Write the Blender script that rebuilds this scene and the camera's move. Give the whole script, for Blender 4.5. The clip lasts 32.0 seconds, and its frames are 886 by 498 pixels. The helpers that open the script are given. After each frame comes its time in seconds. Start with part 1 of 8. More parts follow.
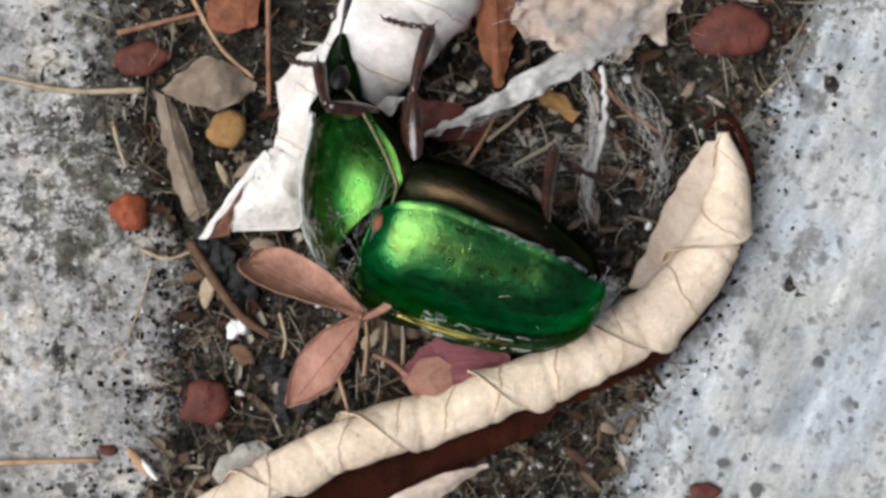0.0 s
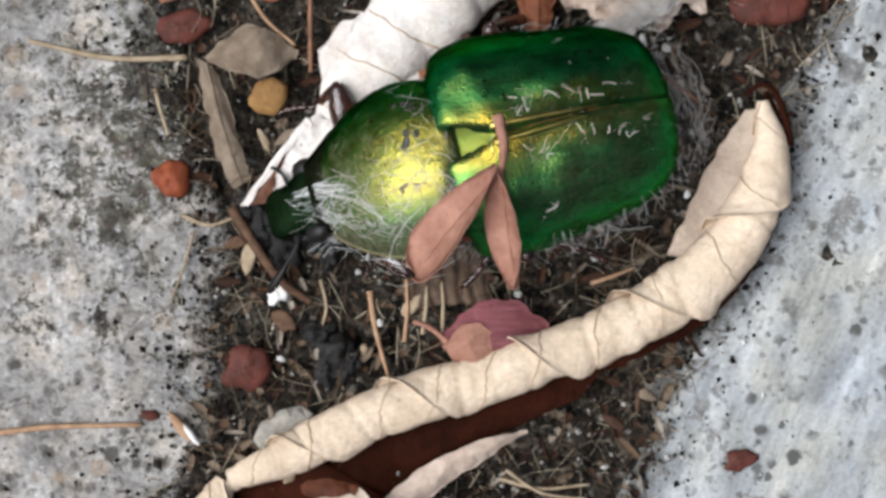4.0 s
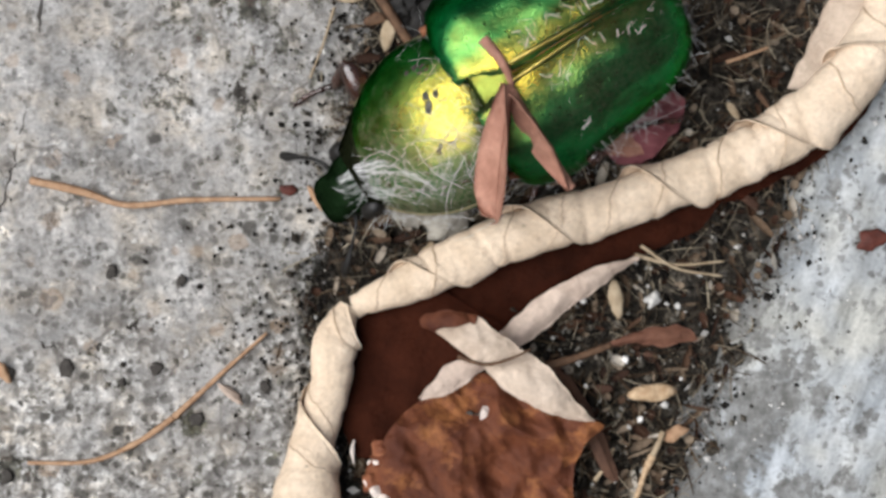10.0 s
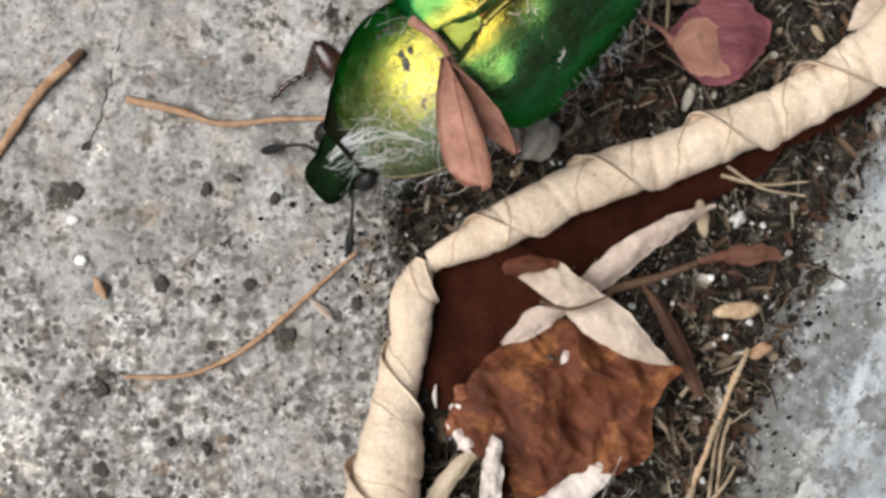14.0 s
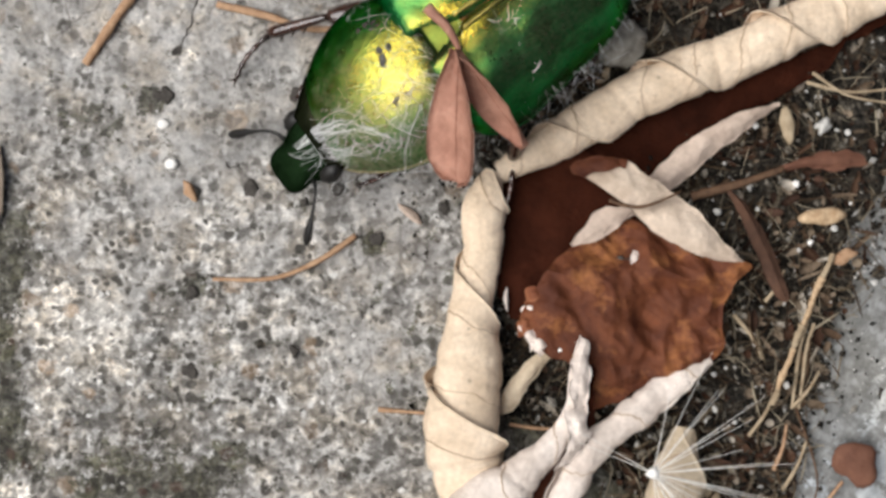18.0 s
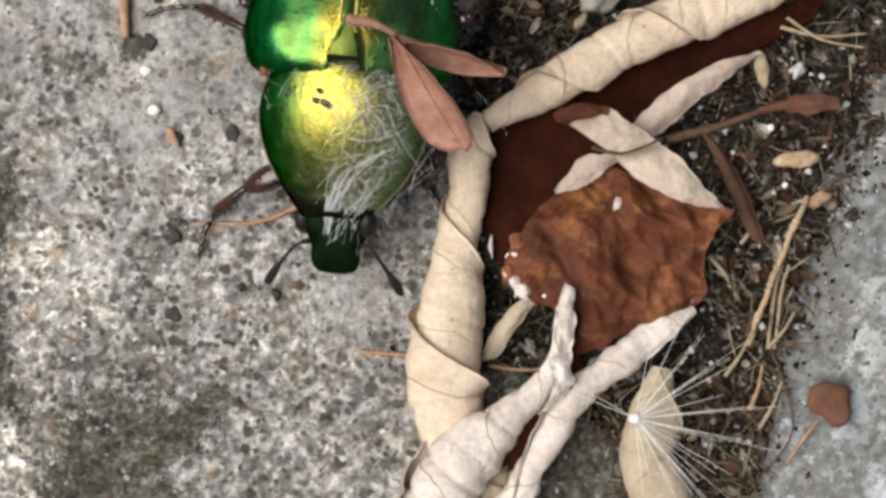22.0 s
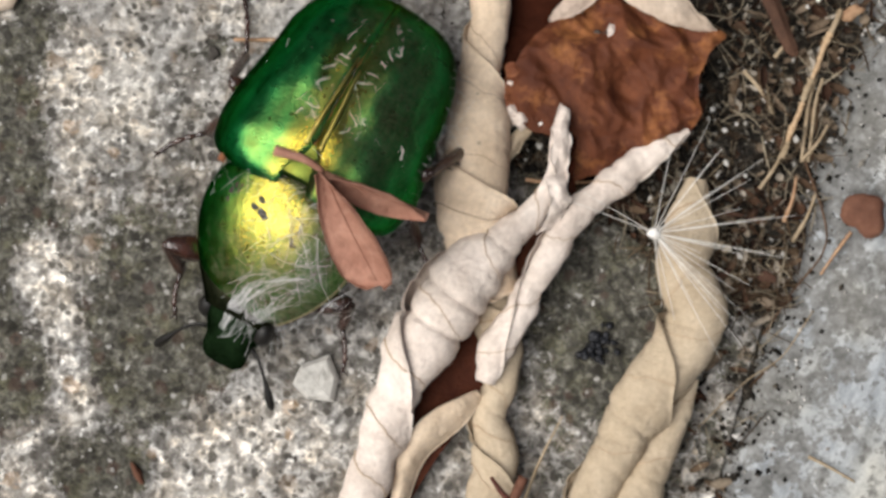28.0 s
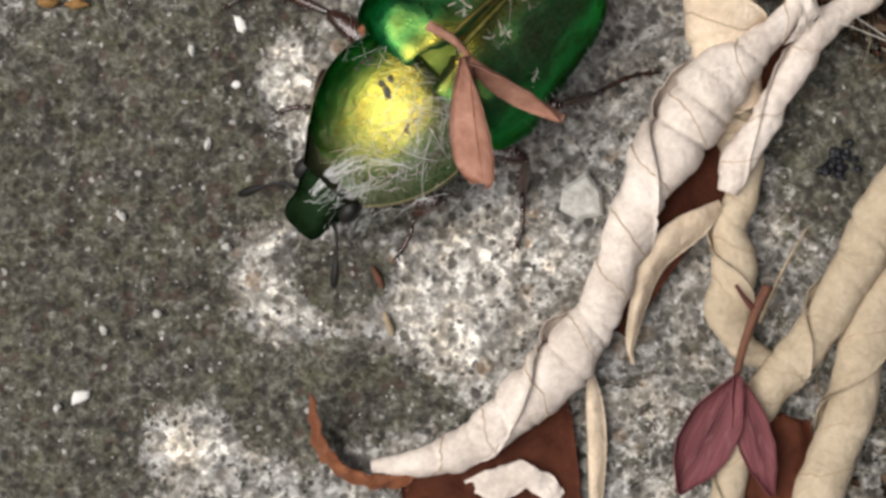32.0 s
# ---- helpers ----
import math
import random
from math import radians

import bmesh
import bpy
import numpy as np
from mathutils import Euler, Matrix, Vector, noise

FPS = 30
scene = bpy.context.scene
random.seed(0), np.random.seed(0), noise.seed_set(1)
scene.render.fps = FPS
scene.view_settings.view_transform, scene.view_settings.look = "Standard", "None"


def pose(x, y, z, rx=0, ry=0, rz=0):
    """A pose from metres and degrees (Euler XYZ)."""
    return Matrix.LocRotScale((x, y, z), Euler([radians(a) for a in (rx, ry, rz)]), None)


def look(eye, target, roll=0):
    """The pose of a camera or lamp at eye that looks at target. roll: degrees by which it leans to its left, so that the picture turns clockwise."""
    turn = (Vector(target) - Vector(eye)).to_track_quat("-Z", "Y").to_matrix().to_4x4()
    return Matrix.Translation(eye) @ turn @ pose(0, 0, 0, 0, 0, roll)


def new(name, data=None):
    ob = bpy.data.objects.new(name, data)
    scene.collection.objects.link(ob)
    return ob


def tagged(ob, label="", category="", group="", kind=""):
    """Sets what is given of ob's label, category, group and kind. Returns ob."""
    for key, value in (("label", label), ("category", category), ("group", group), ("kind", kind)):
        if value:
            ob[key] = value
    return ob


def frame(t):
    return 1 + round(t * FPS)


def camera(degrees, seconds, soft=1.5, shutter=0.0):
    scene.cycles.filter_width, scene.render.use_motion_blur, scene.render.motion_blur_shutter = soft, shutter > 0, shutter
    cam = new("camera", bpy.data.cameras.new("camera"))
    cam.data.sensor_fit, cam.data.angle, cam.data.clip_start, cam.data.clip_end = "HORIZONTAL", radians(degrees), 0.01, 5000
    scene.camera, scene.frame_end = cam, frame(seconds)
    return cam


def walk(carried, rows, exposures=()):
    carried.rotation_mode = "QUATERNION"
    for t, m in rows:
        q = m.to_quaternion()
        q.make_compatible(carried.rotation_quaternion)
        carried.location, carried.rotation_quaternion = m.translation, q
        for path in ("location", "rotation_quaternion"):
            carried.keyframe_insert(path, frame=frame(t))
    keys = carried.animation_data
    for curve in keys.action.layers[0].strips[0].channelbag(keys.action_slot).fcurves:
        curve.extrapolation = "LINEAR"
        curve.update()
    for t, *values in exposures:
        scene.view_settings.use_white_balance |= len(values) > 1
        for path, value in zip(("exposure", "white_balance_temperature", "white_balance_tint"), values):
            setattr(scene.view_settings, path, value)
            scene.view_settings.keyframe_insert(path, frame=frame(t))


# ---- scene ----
cam = camera(30, 32.0, soft=3.2)
PATH = [
    (0.0, pose(0.00000, 0.00000, 0.08778, 0.365, -0.734, -0.244)),
    (0.5, pose(0.00006, -0.00055, 0.08775, 0.375, -0.597, -0.262)),
    (1.0, pose(0.00046, -0.00127, 0.08772, 0.363, -0.521, -0.365)),
    (1.5, pose(0.00008, -0.00099, 0.08805, 0.407, -0.415, -0.430)),
    (2.0, pose(-0.00007, -0.00091, 0.08812, 0.406, -0.343, -0.438)),
    (2.5, pose(-0.00040, -0.00099, 0.08806, 0.337, -0.314, -0.438)),
    (4.5, pose(-0.00355, -0.00168, 0.08838, -0.021, -0.549, 0.221)),
    (5.0, pose(-0.00713, -0.00289, 0.08827, -0.123, -0.390, 0.531)),
    (5.5, pose(-0.00793, -0.00375, 0.08846, -0.157, -0.469, 0.685)),
    (6.0, pose(-0.00821, -0.00396, 0.08867, -0.072, -0.591, 0.904)),
    (6.5, pose(-0.00955, -0.00470, 0.08889, 0.074, -0.630, 1.012)),
    (7.0, pose(-0.00902, -0.00528, 0.08893, 0.319, -0.721, 0.917)),
    (7.5, pose(-0.00833, -0.00637, 0.08928, 0.589, -0.785, 0.696)),
    (8.0, pose(-0.00802, -0.00804, 0.08919, 0.836, -0.804, 0.549)),
    (8.5, pose(-0.00835, -0.01026, 0.08893, 0.956, -0.785, 0.468)),
    (9.0, pose(-0.00880, -0.01195, 0.08901, 1.018, -0.717, 0.422)),
    (9.5, pose(-0.00910, -0.01345, 0.08907, 1.057, -0.663, 0.426)),
    (10.0, pose(-0.00928, -0.01482, 0.08901, 1.083, -0.645, 0.346)),
    (10.5, pose(-0.01000, -0.01529, 0.08925, 1.056, -0.602, 0.392)),
    (11.0, pose(-0.01035, -0.01534, 0.08958, 0.952, -0.580, 0.457)),
    (11.5, pose(-0.01099, -0.01554, 0.08963, 0.827, -0.565, 0.479)),
    (12.0, pose(-0.01245, -0.01615, 0.08971, 0.734, -0.515, 0.572)),
    (12.5, pose(-0.01337, -0.01669, 0.08977, 0.713, -0.516, 0.592)),
    (13.0, pose(-0.01328, -0.01733, 0.09000, 0.746, -0.585, 0.589)),
    (13.5, pose(-0.01367, -0.01824, 0.09017, 0.780, -0.618, 0.584)),
    (15.5, pose(-0.01506, -0.02042, 0.09077, 1.010, -0.527, 0.595)),
    (16.0, pose(-0.01580, -0.02126, 0.09073, 1.006, -0.432, 0.764)),
    (16.5, pose(-0.01669, -0.02187, 0.09089, 0.997, -0.307, 0.866)),
    (17.0, pose(-0.01766, -0.02266, 0.09106, 0.963, -0.188, 0.954)),
    (17.5, pose(-0.01811, -0.02349, 0.09092, 0.901, -0.115, 0.918)),
    (18.0, pose(-0.01796, -0.02418, 0.09101, 0.838, -0.123, 0.872)),
    (18.5, pose(-0.01829, -0.02455, 0.09127, 0.851, -0.126, 0.836)),
    (19.0, pose(-0.01819, -0.02520, 0.09129, 0.850, -0.109, 0.882)),
    (19.5, pose(-0.01868, -0.02567, 0.09147, 0.891, -0.040, 0.899)),
    (20.0, pose(-0.01855, -0.02595, 0.09167, 0.950, -0.024, 0.945)),
    (20.5, pose(-0.01850, -0.02621, 0.09196, 0.973, -0.012, 0.933)),
    (21.0, pose(-0.01758, -0.02598, 0.09233, 0.974, -0.067, 0.799)),
    (21.5, pose(-0.01589, -0.02639, 0.09207, 0.904, -0.164, 0.660)),
    (22.0, pose(-0.01675, -0.02726, 0.09216, 0.815, -0.095, 0.675)),
    (22.5, pose(-0.01698, -0.02805, 0.09212, 0.738, -0.202, 0.667)),
    (23.0, pose(-0.01791, -0.02936, 0.09209, 0.631, -0.237, 0.682)),
    (23.5, pose(-0.01824, -0.03024, 0.09213, 0.515, -0.241, 0.727)),
    (24.0, pose(-0.01821, -0.03090, 0.09221, 0.435, -0.239, 0.714)),
    (24.5, pose(-0.01847, -0.03136, 0.09238, 0.445, -0.216, 0.645)),
    (25.0, pose(-0.01854, -0.03200, 0.09253, 0.449, -0.185, 0.641)),
    (25.5, pose(-0.01897, -0.03266, 0.09263, 0.383, -0.083, 0.627)),
    (26.0, pose(-0.01872, -0.03376, 0.09270, 0.239, -0.075, 0.591)),
    (26.5, pose(-0.01855, -0.03502, 0.09265, 0.130, -0.174, 0.553)),
    (28.5, pose(-0.01994, -0.03731, 0.09309, 0.218, -0.411, 0.455)),
    (29.0, pose(-0.02110, -0.03821, 0.09328, 0.130, -0.454, 0.583)),
    (29.5, pose(-0.02276, -0.03875, 0.09324, 0.026, -0.504, 0.793)),
    (30.0, pose(-0.02475, -0.03980, 0.09329, -0.103, -0.504, 1.008)),
    (30.5, pose(-0.02648, -0.04100, 0.09339, -0.215, -0.477, 1.259)),
    (31.0, pose(-0.02812, -0.04285, 0.09330, -0.361, -0.383, 1.430)),
    (31.5, pose(-0.02953, -0.04451, 0.09331, -0.510, -0.238, 1.594)),
    (32.0, pose(-0.03200, -0.04623, 0.09353, -0.653, 0.001, 1.873)),
]
# the clip's camera drifts from a cooler to a warmer white balance
walk(cam, PATH, [(0.0, -0.14, 6030, 10), (7.0, -0.14, 6100, 10), (13.0, -0.16, 6280, 10), (20.0, -0.2, 6430, 10), (26.5, -0.31, 6560, 10), (29.0, -0.19, 6570, 10), (32.0, -0.34, 6600, 10)])

# ---- world and light ----
SUN_DIR = Vector((-0.62, -0.08, 1.0)).normalized()
world = bpy.data.worlds.new("sky")
scene.world = world
world.use_nodes = True
wn = world.node_tree
sky = wn.nodes.new("ShaderNodeTexSky")
sky.sky_type = "NISHITA"
sky.sun_disc = False
sky.sun_elevation = math.asin(SUN_DIR.z)
sky.sun_rotation = math.atan2(SUN_DIR.x, SUN_DIR.y)
sky.dust_density = 4.0
sky.air_density = 0.8
wn.links.new(sky.outputs["Color"], wn.nodes["Background"].inputs["Color"])
wn.nodes["Background"].inputs["Strength"].default_value = 0.055
sun = new("sun", bpy.data.lights.new("sun", "SUN"))
sun.data.energy = 4.85
sun.data.angle = radians(56)
sun.data.color = (1.0, 0.985, 0.965)
sun.matrix_world = look(SUN_DIR * 5.0, (0, 0, 0))

# ---- helpers of this scene; plans are in millimetres ----
MM = 0.001


def mesh_object(name, verts, faces, material, parent=None, label="", smooth=True):
    me = bpy.data.meshes.new(name)
    me.from_pydata([tuple(c * MM for c in v) for v in verts], [], faces)
    if smooth:
        me.polygons.foreach_set("use_smooth", [True] * len(me.polygons))
    for m in material if isinstance(material, (list, tuple)) else (material,):
        me.materials.append(m)
    ob = new(name, me)
    if parent is not None:
        ob.parent = parent
    if label:
        ob["label"] = label
    return ob


def empty(name, x=0.0, y=0.0, z=0.0):
    ob = new(name)
    ob.empty_display_size = 0.002
    ob.matrix_basis = pose(x * MM, y * MM, z * MM)
    return ob


def spline(points, n):
    """Catmull-Rom through points of any dimension, n samples."""
    p = np.asarray(points, float)
    p = np.vstack([2 * p[0] - p[1], p, 2 * p[-1] - p[-2]])
    segs = len(p) - 3
    out = []
    for s in np.linspace(0, segs - 1e-6, n):
        i = int(s)
        f = s - i
        a, b, c, d = p[i:i + 4]
        out.append(0.5 * (2 * b + (c - a) * f + (2 * a - 5 * b + 4 * c - d) * f ** 2 + (3 * b - a - 3 * c + d) * f ** 3))
    return np.array(out)


def lattice(seed):
    return np.random.default_rng(seed).random((64, 64)).astype(float)


def fnoise(x, y, scale, seed=0):
    """Smooth value noise on arrays, 0 to 1; scale is the cell in mm."""
    g = lattice(seed)
    u, v = np.asarray(x) / scale + 100.37 * (seed + 1), np.asarray(y) / scale + 57.91 * (seed + 1)
    iu, iv = np.floor(u).astype(int), np.floor(v).astype(int)
    fu, fv = u - iu, v - iv
    fu, fv = fu * fu * (3 - 2 * fu), fv * fv * (3 - 2 * fv)
    a, b = g[iu % 64, iv % 64], g[(iu + 1) % 64, iv % 64]
    c, d = g[iu % 64, (iv + 1) % 64], g[(iu + 1) % 64, (iv + 1) % 64]
    return (a * (1 - fu) + b * fu) * (1 - fv) + (c * (1 - fu) + d * fu) * fv


def n3(x, y, z):
    return noise.noise((x, y, z))


def grid_faces(nu, nv):
    return [(i * nv + j, i * nv + j + 1, (i + 1) * nv + j + 1, (i + 1) * nv + j) for i in range(nu - 1) for j in range(nv - 1)]


def tube(spine, radii, sides=8, closed=True):
    """A round tube along a spine in mm, tapering by radii; verts and faces."""
    p = np.asarray(spine, float)
    n = len(p)
    tan = np.gradient(p, axis=0)
    tan /= np.linalg.norm(tan, axis=1)[:, None] + 1e-9
    up = np.array([0.0, 0.0, 1.0])
    verts, faces = [], []
    for i in range(n):
        side = np.cross(tan[i], up)
        if np.linalg.norm(side) < 1e-3:
            side = np.array([1.0, 0, 0])
        side /= np.linalg.norm(side)
        top = np.cross(side, tan[i])
        r = radii[i] if hasattr(radii, "__len__") else radii
        for k in range(sides):
            a = 2 * math.pi * k / sides
            verts.append(tuple(p[i] + r * (math.cos(a) * side + math.sin(a) * top)))
    for i in range(n - 1):
        for k in range(sides):
            k2 = (k + 1) % sides
            faces.append((i * sides + k, (i + 1) * sides + k, (i + 1) * sides + k2, i * sides + k2))
    if closed:
        faces.append(tuple(range(sides)))
        faces.append(tuple(range((n - 1) * sides, n * sides))[::-1])
    return verts, faces


def merge(pieces):
    verts, faces = [], []
    for v, f in pieces:
        o = len(verts)
        verts += list(v)
        faces += [tuple(i + o for i in q) for q in f]
    return verts, faces


def shell(grid, nu, nv, thick):
    """Two skins of a leaf, thick mm apart, closed at the rim; grid is a (nu*nv, 3) array."""
    g = np.asarray(grid, float).reshape(nu, nv, 3)
    du, dv = np.gradient(g, axis=0), np.gradient(g, axis=1)
    nrm = np.cross(du, dv)
    nrm /= np.linalg.norm(nrm, axis=2)[..., None] + 1e-9
    lo = g - nrm * thick
    verts = [tuple(v) for v in g.reshape(-1, 3)] + [tuple(v) for v in lo.reshape(-1, 3)]
    f1 = grid_faces(nu, nv)
    o = nu * nv
    f2 = [tuple(i + o for i in q)[::-1] for q in f1]
    rim = [i * nv for i in range(nu)] + [(nu - 1) * nv + j for j in range(1, nv)] + [i * nv + nv - 1 for i in range(nu - 2, -1, -1)] + [j for j in range(nv - 2, 0, -1)]
    f3 = [(rim[k], rim[k] + o, rim[(k + 1) % len(rim)] + o, rim[(k + 1) % len(rim)]) for k in range(len(rim))]
    return verts, f1 + f2 + f3


def roll_grid(spine, radii, turns=1.35, seam=2.0, helix=0.0, wrinkle=0.08, seed=0, per_mm=7, nv=30, squash=0.8, tight=0.82, thick=0.08, creased=1.0):
    """A leaf edge rolled up: a spiral sheet along a spine of (x, y, z of the axis) in mm. seam: where the outer lip lies (radians from the right side, over the top); helix: how far it winds per mm."""
    sp = np.asarray(spine, float)
    length = np.linalg.norm(np.diff(sp, axis=0), axis=1).sum()
    nu = max(12, int(length * per_mm))
    full = spline(np.c_[sp, np.asarray(radii, float)], nu)
    c, r = full[:, :3], full[:, 3]
    tan = np.gradient(c, axis=0)
    tan /= np.linalg.norm(tan, axis=1)[:, None]
    dist = np.r_[0, np.cumsum(np.linalg.norm(np.diff(c, axis=0), axis=1))]
    rc = np.random.default_rng(900 + int(seed))
    marks = [(d + rc.uniform(-0.8, 0.8), rc.uniform(-0.5, 0.5), rc.uniform(0.06, 0.15)) for d in np.arange(1.5, dist[-1], 2.6)]
    out, lips = np.zeros((nu, nv, 3)), []
    for i in range(nu):
        side = np.cross(tan[i], (0, 0, 1.0))
        side /= np.linalg.norm(side) + 1e-9
        top = np.cross(side, tan[i])
        s0 = seam + helix * dist[i] + 0.5 * n3(dist[i] * 0.23, seed * 3.1, 0.0)
        lips.append(s0)
        crease = n3(dist[i] * 0.55, seed * 1.7, 4.0)
        pucker = 0.5 - abs(n3(dist[i] * 1.1, seed * 2.9, 8.0)) * 2
        for j in range(nv):
            f = j / (nv - 1)
            a = s0 - f * turns * 2 * math.pi
            w = 1 + wrinkle * (1.2 * n3(math.cos(a) * 0.9 + seed, math.sin(a) * 0.9, dist[i] * 0.75) + 0.8 * crease + 0.3 * pucker + 0.55 * n3(a * 1.1, dist[i] * 0.9, seed + 9.0))
            lip = 1 + 0.16 * math.exp(-((f / 0.07) ** 2))
            for d, slant, deep in marks:
                w -= creased * deep * math.exp(-(((dist[i] - d - slant * a) / 0.16) ** 2))
            rr = r[i] * (1 - (1 - tight) * f) * w * lip
            out[i, j] = c[i] + rr * (math.cos(a) * side + squash * math.sin(a) * top)
    return out, c, dist, lips, turns * 2 * math.pi, thick


def rolled(*form, **more):
    grid, _, _, _, _, thick = roll_grid(*form, **more)
    return shell(grid.reshape(-1, 3), grid.shape[0], grid.shape[1], thick)


def roll_veins(*form, **more):
    """Fine side veins that run slantwise over a roll."""
    grid, c, dist, lips, sweep, thick = roll_grid(*form, **more)
    nu, nv = grid.shape[:2]
    rv = np.random.default_rng(int(dist[-1] * 100))
    lean = rv.choice((-1, 1))
    out = []
    d = 1.4
    while d < dist[-1] - 1.2:
        slant, pts = lean * rv.uniform(0.35, 0.9), []
        for a in np.linspace(0.08, 0.92, 15) * math.pi:
            i = int(np.argmin(np.abs(dist - (d + slant * (a - 1.57) + 0.12 * math.sin(a * 3 + d)))))
            j = min(nv - 1.001, ((lips[i] - a) % (2 * math.pi)) / sweep * (nv - 1))
            p = grid[i, int(j)] * (1 - j % 1) + grid[i, int(j) + 1] * (j % 1)
            n = p - c[i]
            pts.append(p + n / (np.linalg.norm(n) + 1e-9) * (thick + 0.02))
        out.append(tube(spline(pts, 22), np.linspace(0.055, 0.025, 22) * rv.uniform(0.6, 1.2), 5, False))
        d += rv.uniform(2.2, 4.4)
    return out


def roll_part(put, name, material, label, *form, **more):
    """A rolled leaf edge with its veins under it."""
    ob = put(name, rolled(*form, **more), material, label)
    for vf in roll_veins(*form, **more):
        put("vein", vf, M_VEIN, "", ob)
    return ob


def patch(edge_a, edge_b, nu, nv, bulge=0.3, rough=0.25, grain=2.0, seed=0, thick=0.08, ragged=0.0, fold=0.0, rings=None):
    """A leaf blade between two edges of (x, y, z) points in mm."""
    a, b = spline(edge_a, nu), spline(edge_b, nu)
    out = np.zeros((nu, nv, 3))
    for i in range(nu):
        for j in range(nv):
            f = j / (nv - 1)
            p = a[i] * (1 - f) + b[i] * f
            if ragged:
                e = max(0.0, abs(2 * f - 1) - 0.6) / 0.4
                p = p + np.array((n3(p[0] * 1.3, p[1] * 1.3, seed), n3(p[1] * 1.3, p[0] * 1.3, seed + 5), 0)) * ragged * e
            z = bulge * math.sin(math.pi * f) * math.sin(math.pi * min(1, i / (nu - 1) * 1.0 + 0.02)) + rough * (n3(p[0] / grain, p[1] / grain, seed * 2.3) + 0.5 * n3(p[0] / grain * 2.3, p[1] / grain * 2.3, seed * 2.3 + 7))
            if fold:
                z += fold * (1 - 2.4 * abs(n3(p[0] / 4.5 + seed, p[1] / 3.2, 1.7))) + 0.5 * fold * (1 - 2.4 * abs(n3(p[0] / 1.9, p[1] / 2.4 + seed, 4.1))) + 0.22 * fold * (1 - 2.4 * abs(n3((p[0] + p[1]) / 1.1, (p[0] - p[1]) / 2.2 + seed, 6.3)))
            if rings:
                d = math.hypot(p[0] - rings[0], p[1] - rings[1])
                z += rings[2] * math.sin(d * 2.6 + 3 * n3(p[0] / 3, p[1] / 3, 2.2)) * min(1.0, d / 1.5)
            out[i, j] = p + np.array((0, 0, z))
    return shell(out.reshape(-1, 3), nu, nv, thick)


# ---- materials ----
def node_mat(name):
    m = bpy.data.materials.new(name)
    m.use_nodes = True
    nt = m.node_tree
    return m, nt, nt.nodes["Principled BSDF"]


def add(nt, kind, **inputs):
    n = nt.nodes.new(kind)
    for k, v in inputs.items():
        n.inputs[k.replace("_", " ")].default_value = v
    return n


def ramp(nt, source, stops):
    r = nt.nodes.new("ShaderNodeValToRGB")
    els = r.color_ramp.elements
    while len(els) < len(stops):
        els.new(0.5)
    for e, (pos, col) in zip(els, stops):
        e.position = pos
        e.color = (*col, 1) if len(col) == 3 else col
    nt.links.new(source, r.inputs[0])
    return r


def mix(nt, fac, a, b, mode="MIX"):
    n = nt.nodes.new("ShaderNodeMix")
    n.data_type = "RGBA"
    n.blend_type = mode
    for sock, val in ((n.inputs[0], fac), (n.inputs[6], a), (n.inputs[7], b)):
        if isinstance(val, (int, float)):
            sock.default_value = val
        elif isinstance(val, tuple):
            sock.default_value = (*val, 1)
        else:
            nt.links.new(val, sock)
    return n.outputs[2]


def coords(nt):
    """Object coordinates in millimetres."""
    tc = nt.nodes.new("ShaderNodeTexCoord")
    mp = nt.nodes.new("ShaderNodeMapping")
    mp.inputs["Scale"].default_value = (1000, 1000, 1000)
    nt.links.new(tc.outputs["Object"], mp.inputs["Vector"])
    return mp.outputs["Vector"]


def tex(nt, co, scale, detail=3.0, rough=0.55, distortion=0.0):
    n = add(nt, "ShaderNodeTexNoise", Scale=scale, Detail=detail, Roughness=rough, Distortion=distortion)
    nt.links.new(co, n.inputs["Vector"])
    return n.outputs["Fac"]


def vor(nt, co, scale, feature="F1", rand=1.0):
    n = nt.nodes.new("ShaderNodeTexVoronoi")
    n.feature = feature
    n.inputs["Scale"].default_value = scale
    n.inputs["Randomness"].default_value = rand
    nt.links.new(co, n.inputs["Vector"])
    return n


def bump(nt, bsdf, height, strength, dist=0.1):
    b = add(nt, "ShaderNodeBump", Strength=strength, Distance=dist * MM)
    nt.links.new(height, b.inputs["Height"])
    nt.links.new(b.outputs["Normal"], bsdf.inputs["Normal"])


def math_node(nt, op, a, b=0.0, c=0.0):
    n = nt.nodes.new("ShaderNodeMath")
    n.operation = op
    for sock, val in zip(n.inputs, (a, b, c)):
        if isinstance(val, (int, float)):
            sock.default_value = val
        else:
            nt.links.new(val, sock)
    return n.outputs[0]


def grey(v):
    return (v, v, v)


def attribute(nt, name):
    n = nt.nodes.new("ShaderNodeAttribute")
    n.attribute_name = name
    return n.outputs["Fac"]


def warped(nt, co, scale, amount):
    """Coordinates pushed about by noise, for uneven outlines."""
    w = nt.nodes.new("ShaderNodeTexNoise")
    w.inputs["Scale"].default_value = scale
    w.inputs["Detail"].default_value = 3.0
    nt.links.new(co, w.inputs["Vector"])
    m = nt.nodes.new("ShaderNodeVectorMath")
    m.operation = "MULTIPLY_ADD"
    nt.links.new(w.outputs["Color"], m.inputs[0])
    m.inputs[1].default_value = (amount, amount, amount)
    nt.links.new(co, m.inputs[2])
    return m.outputs[0]


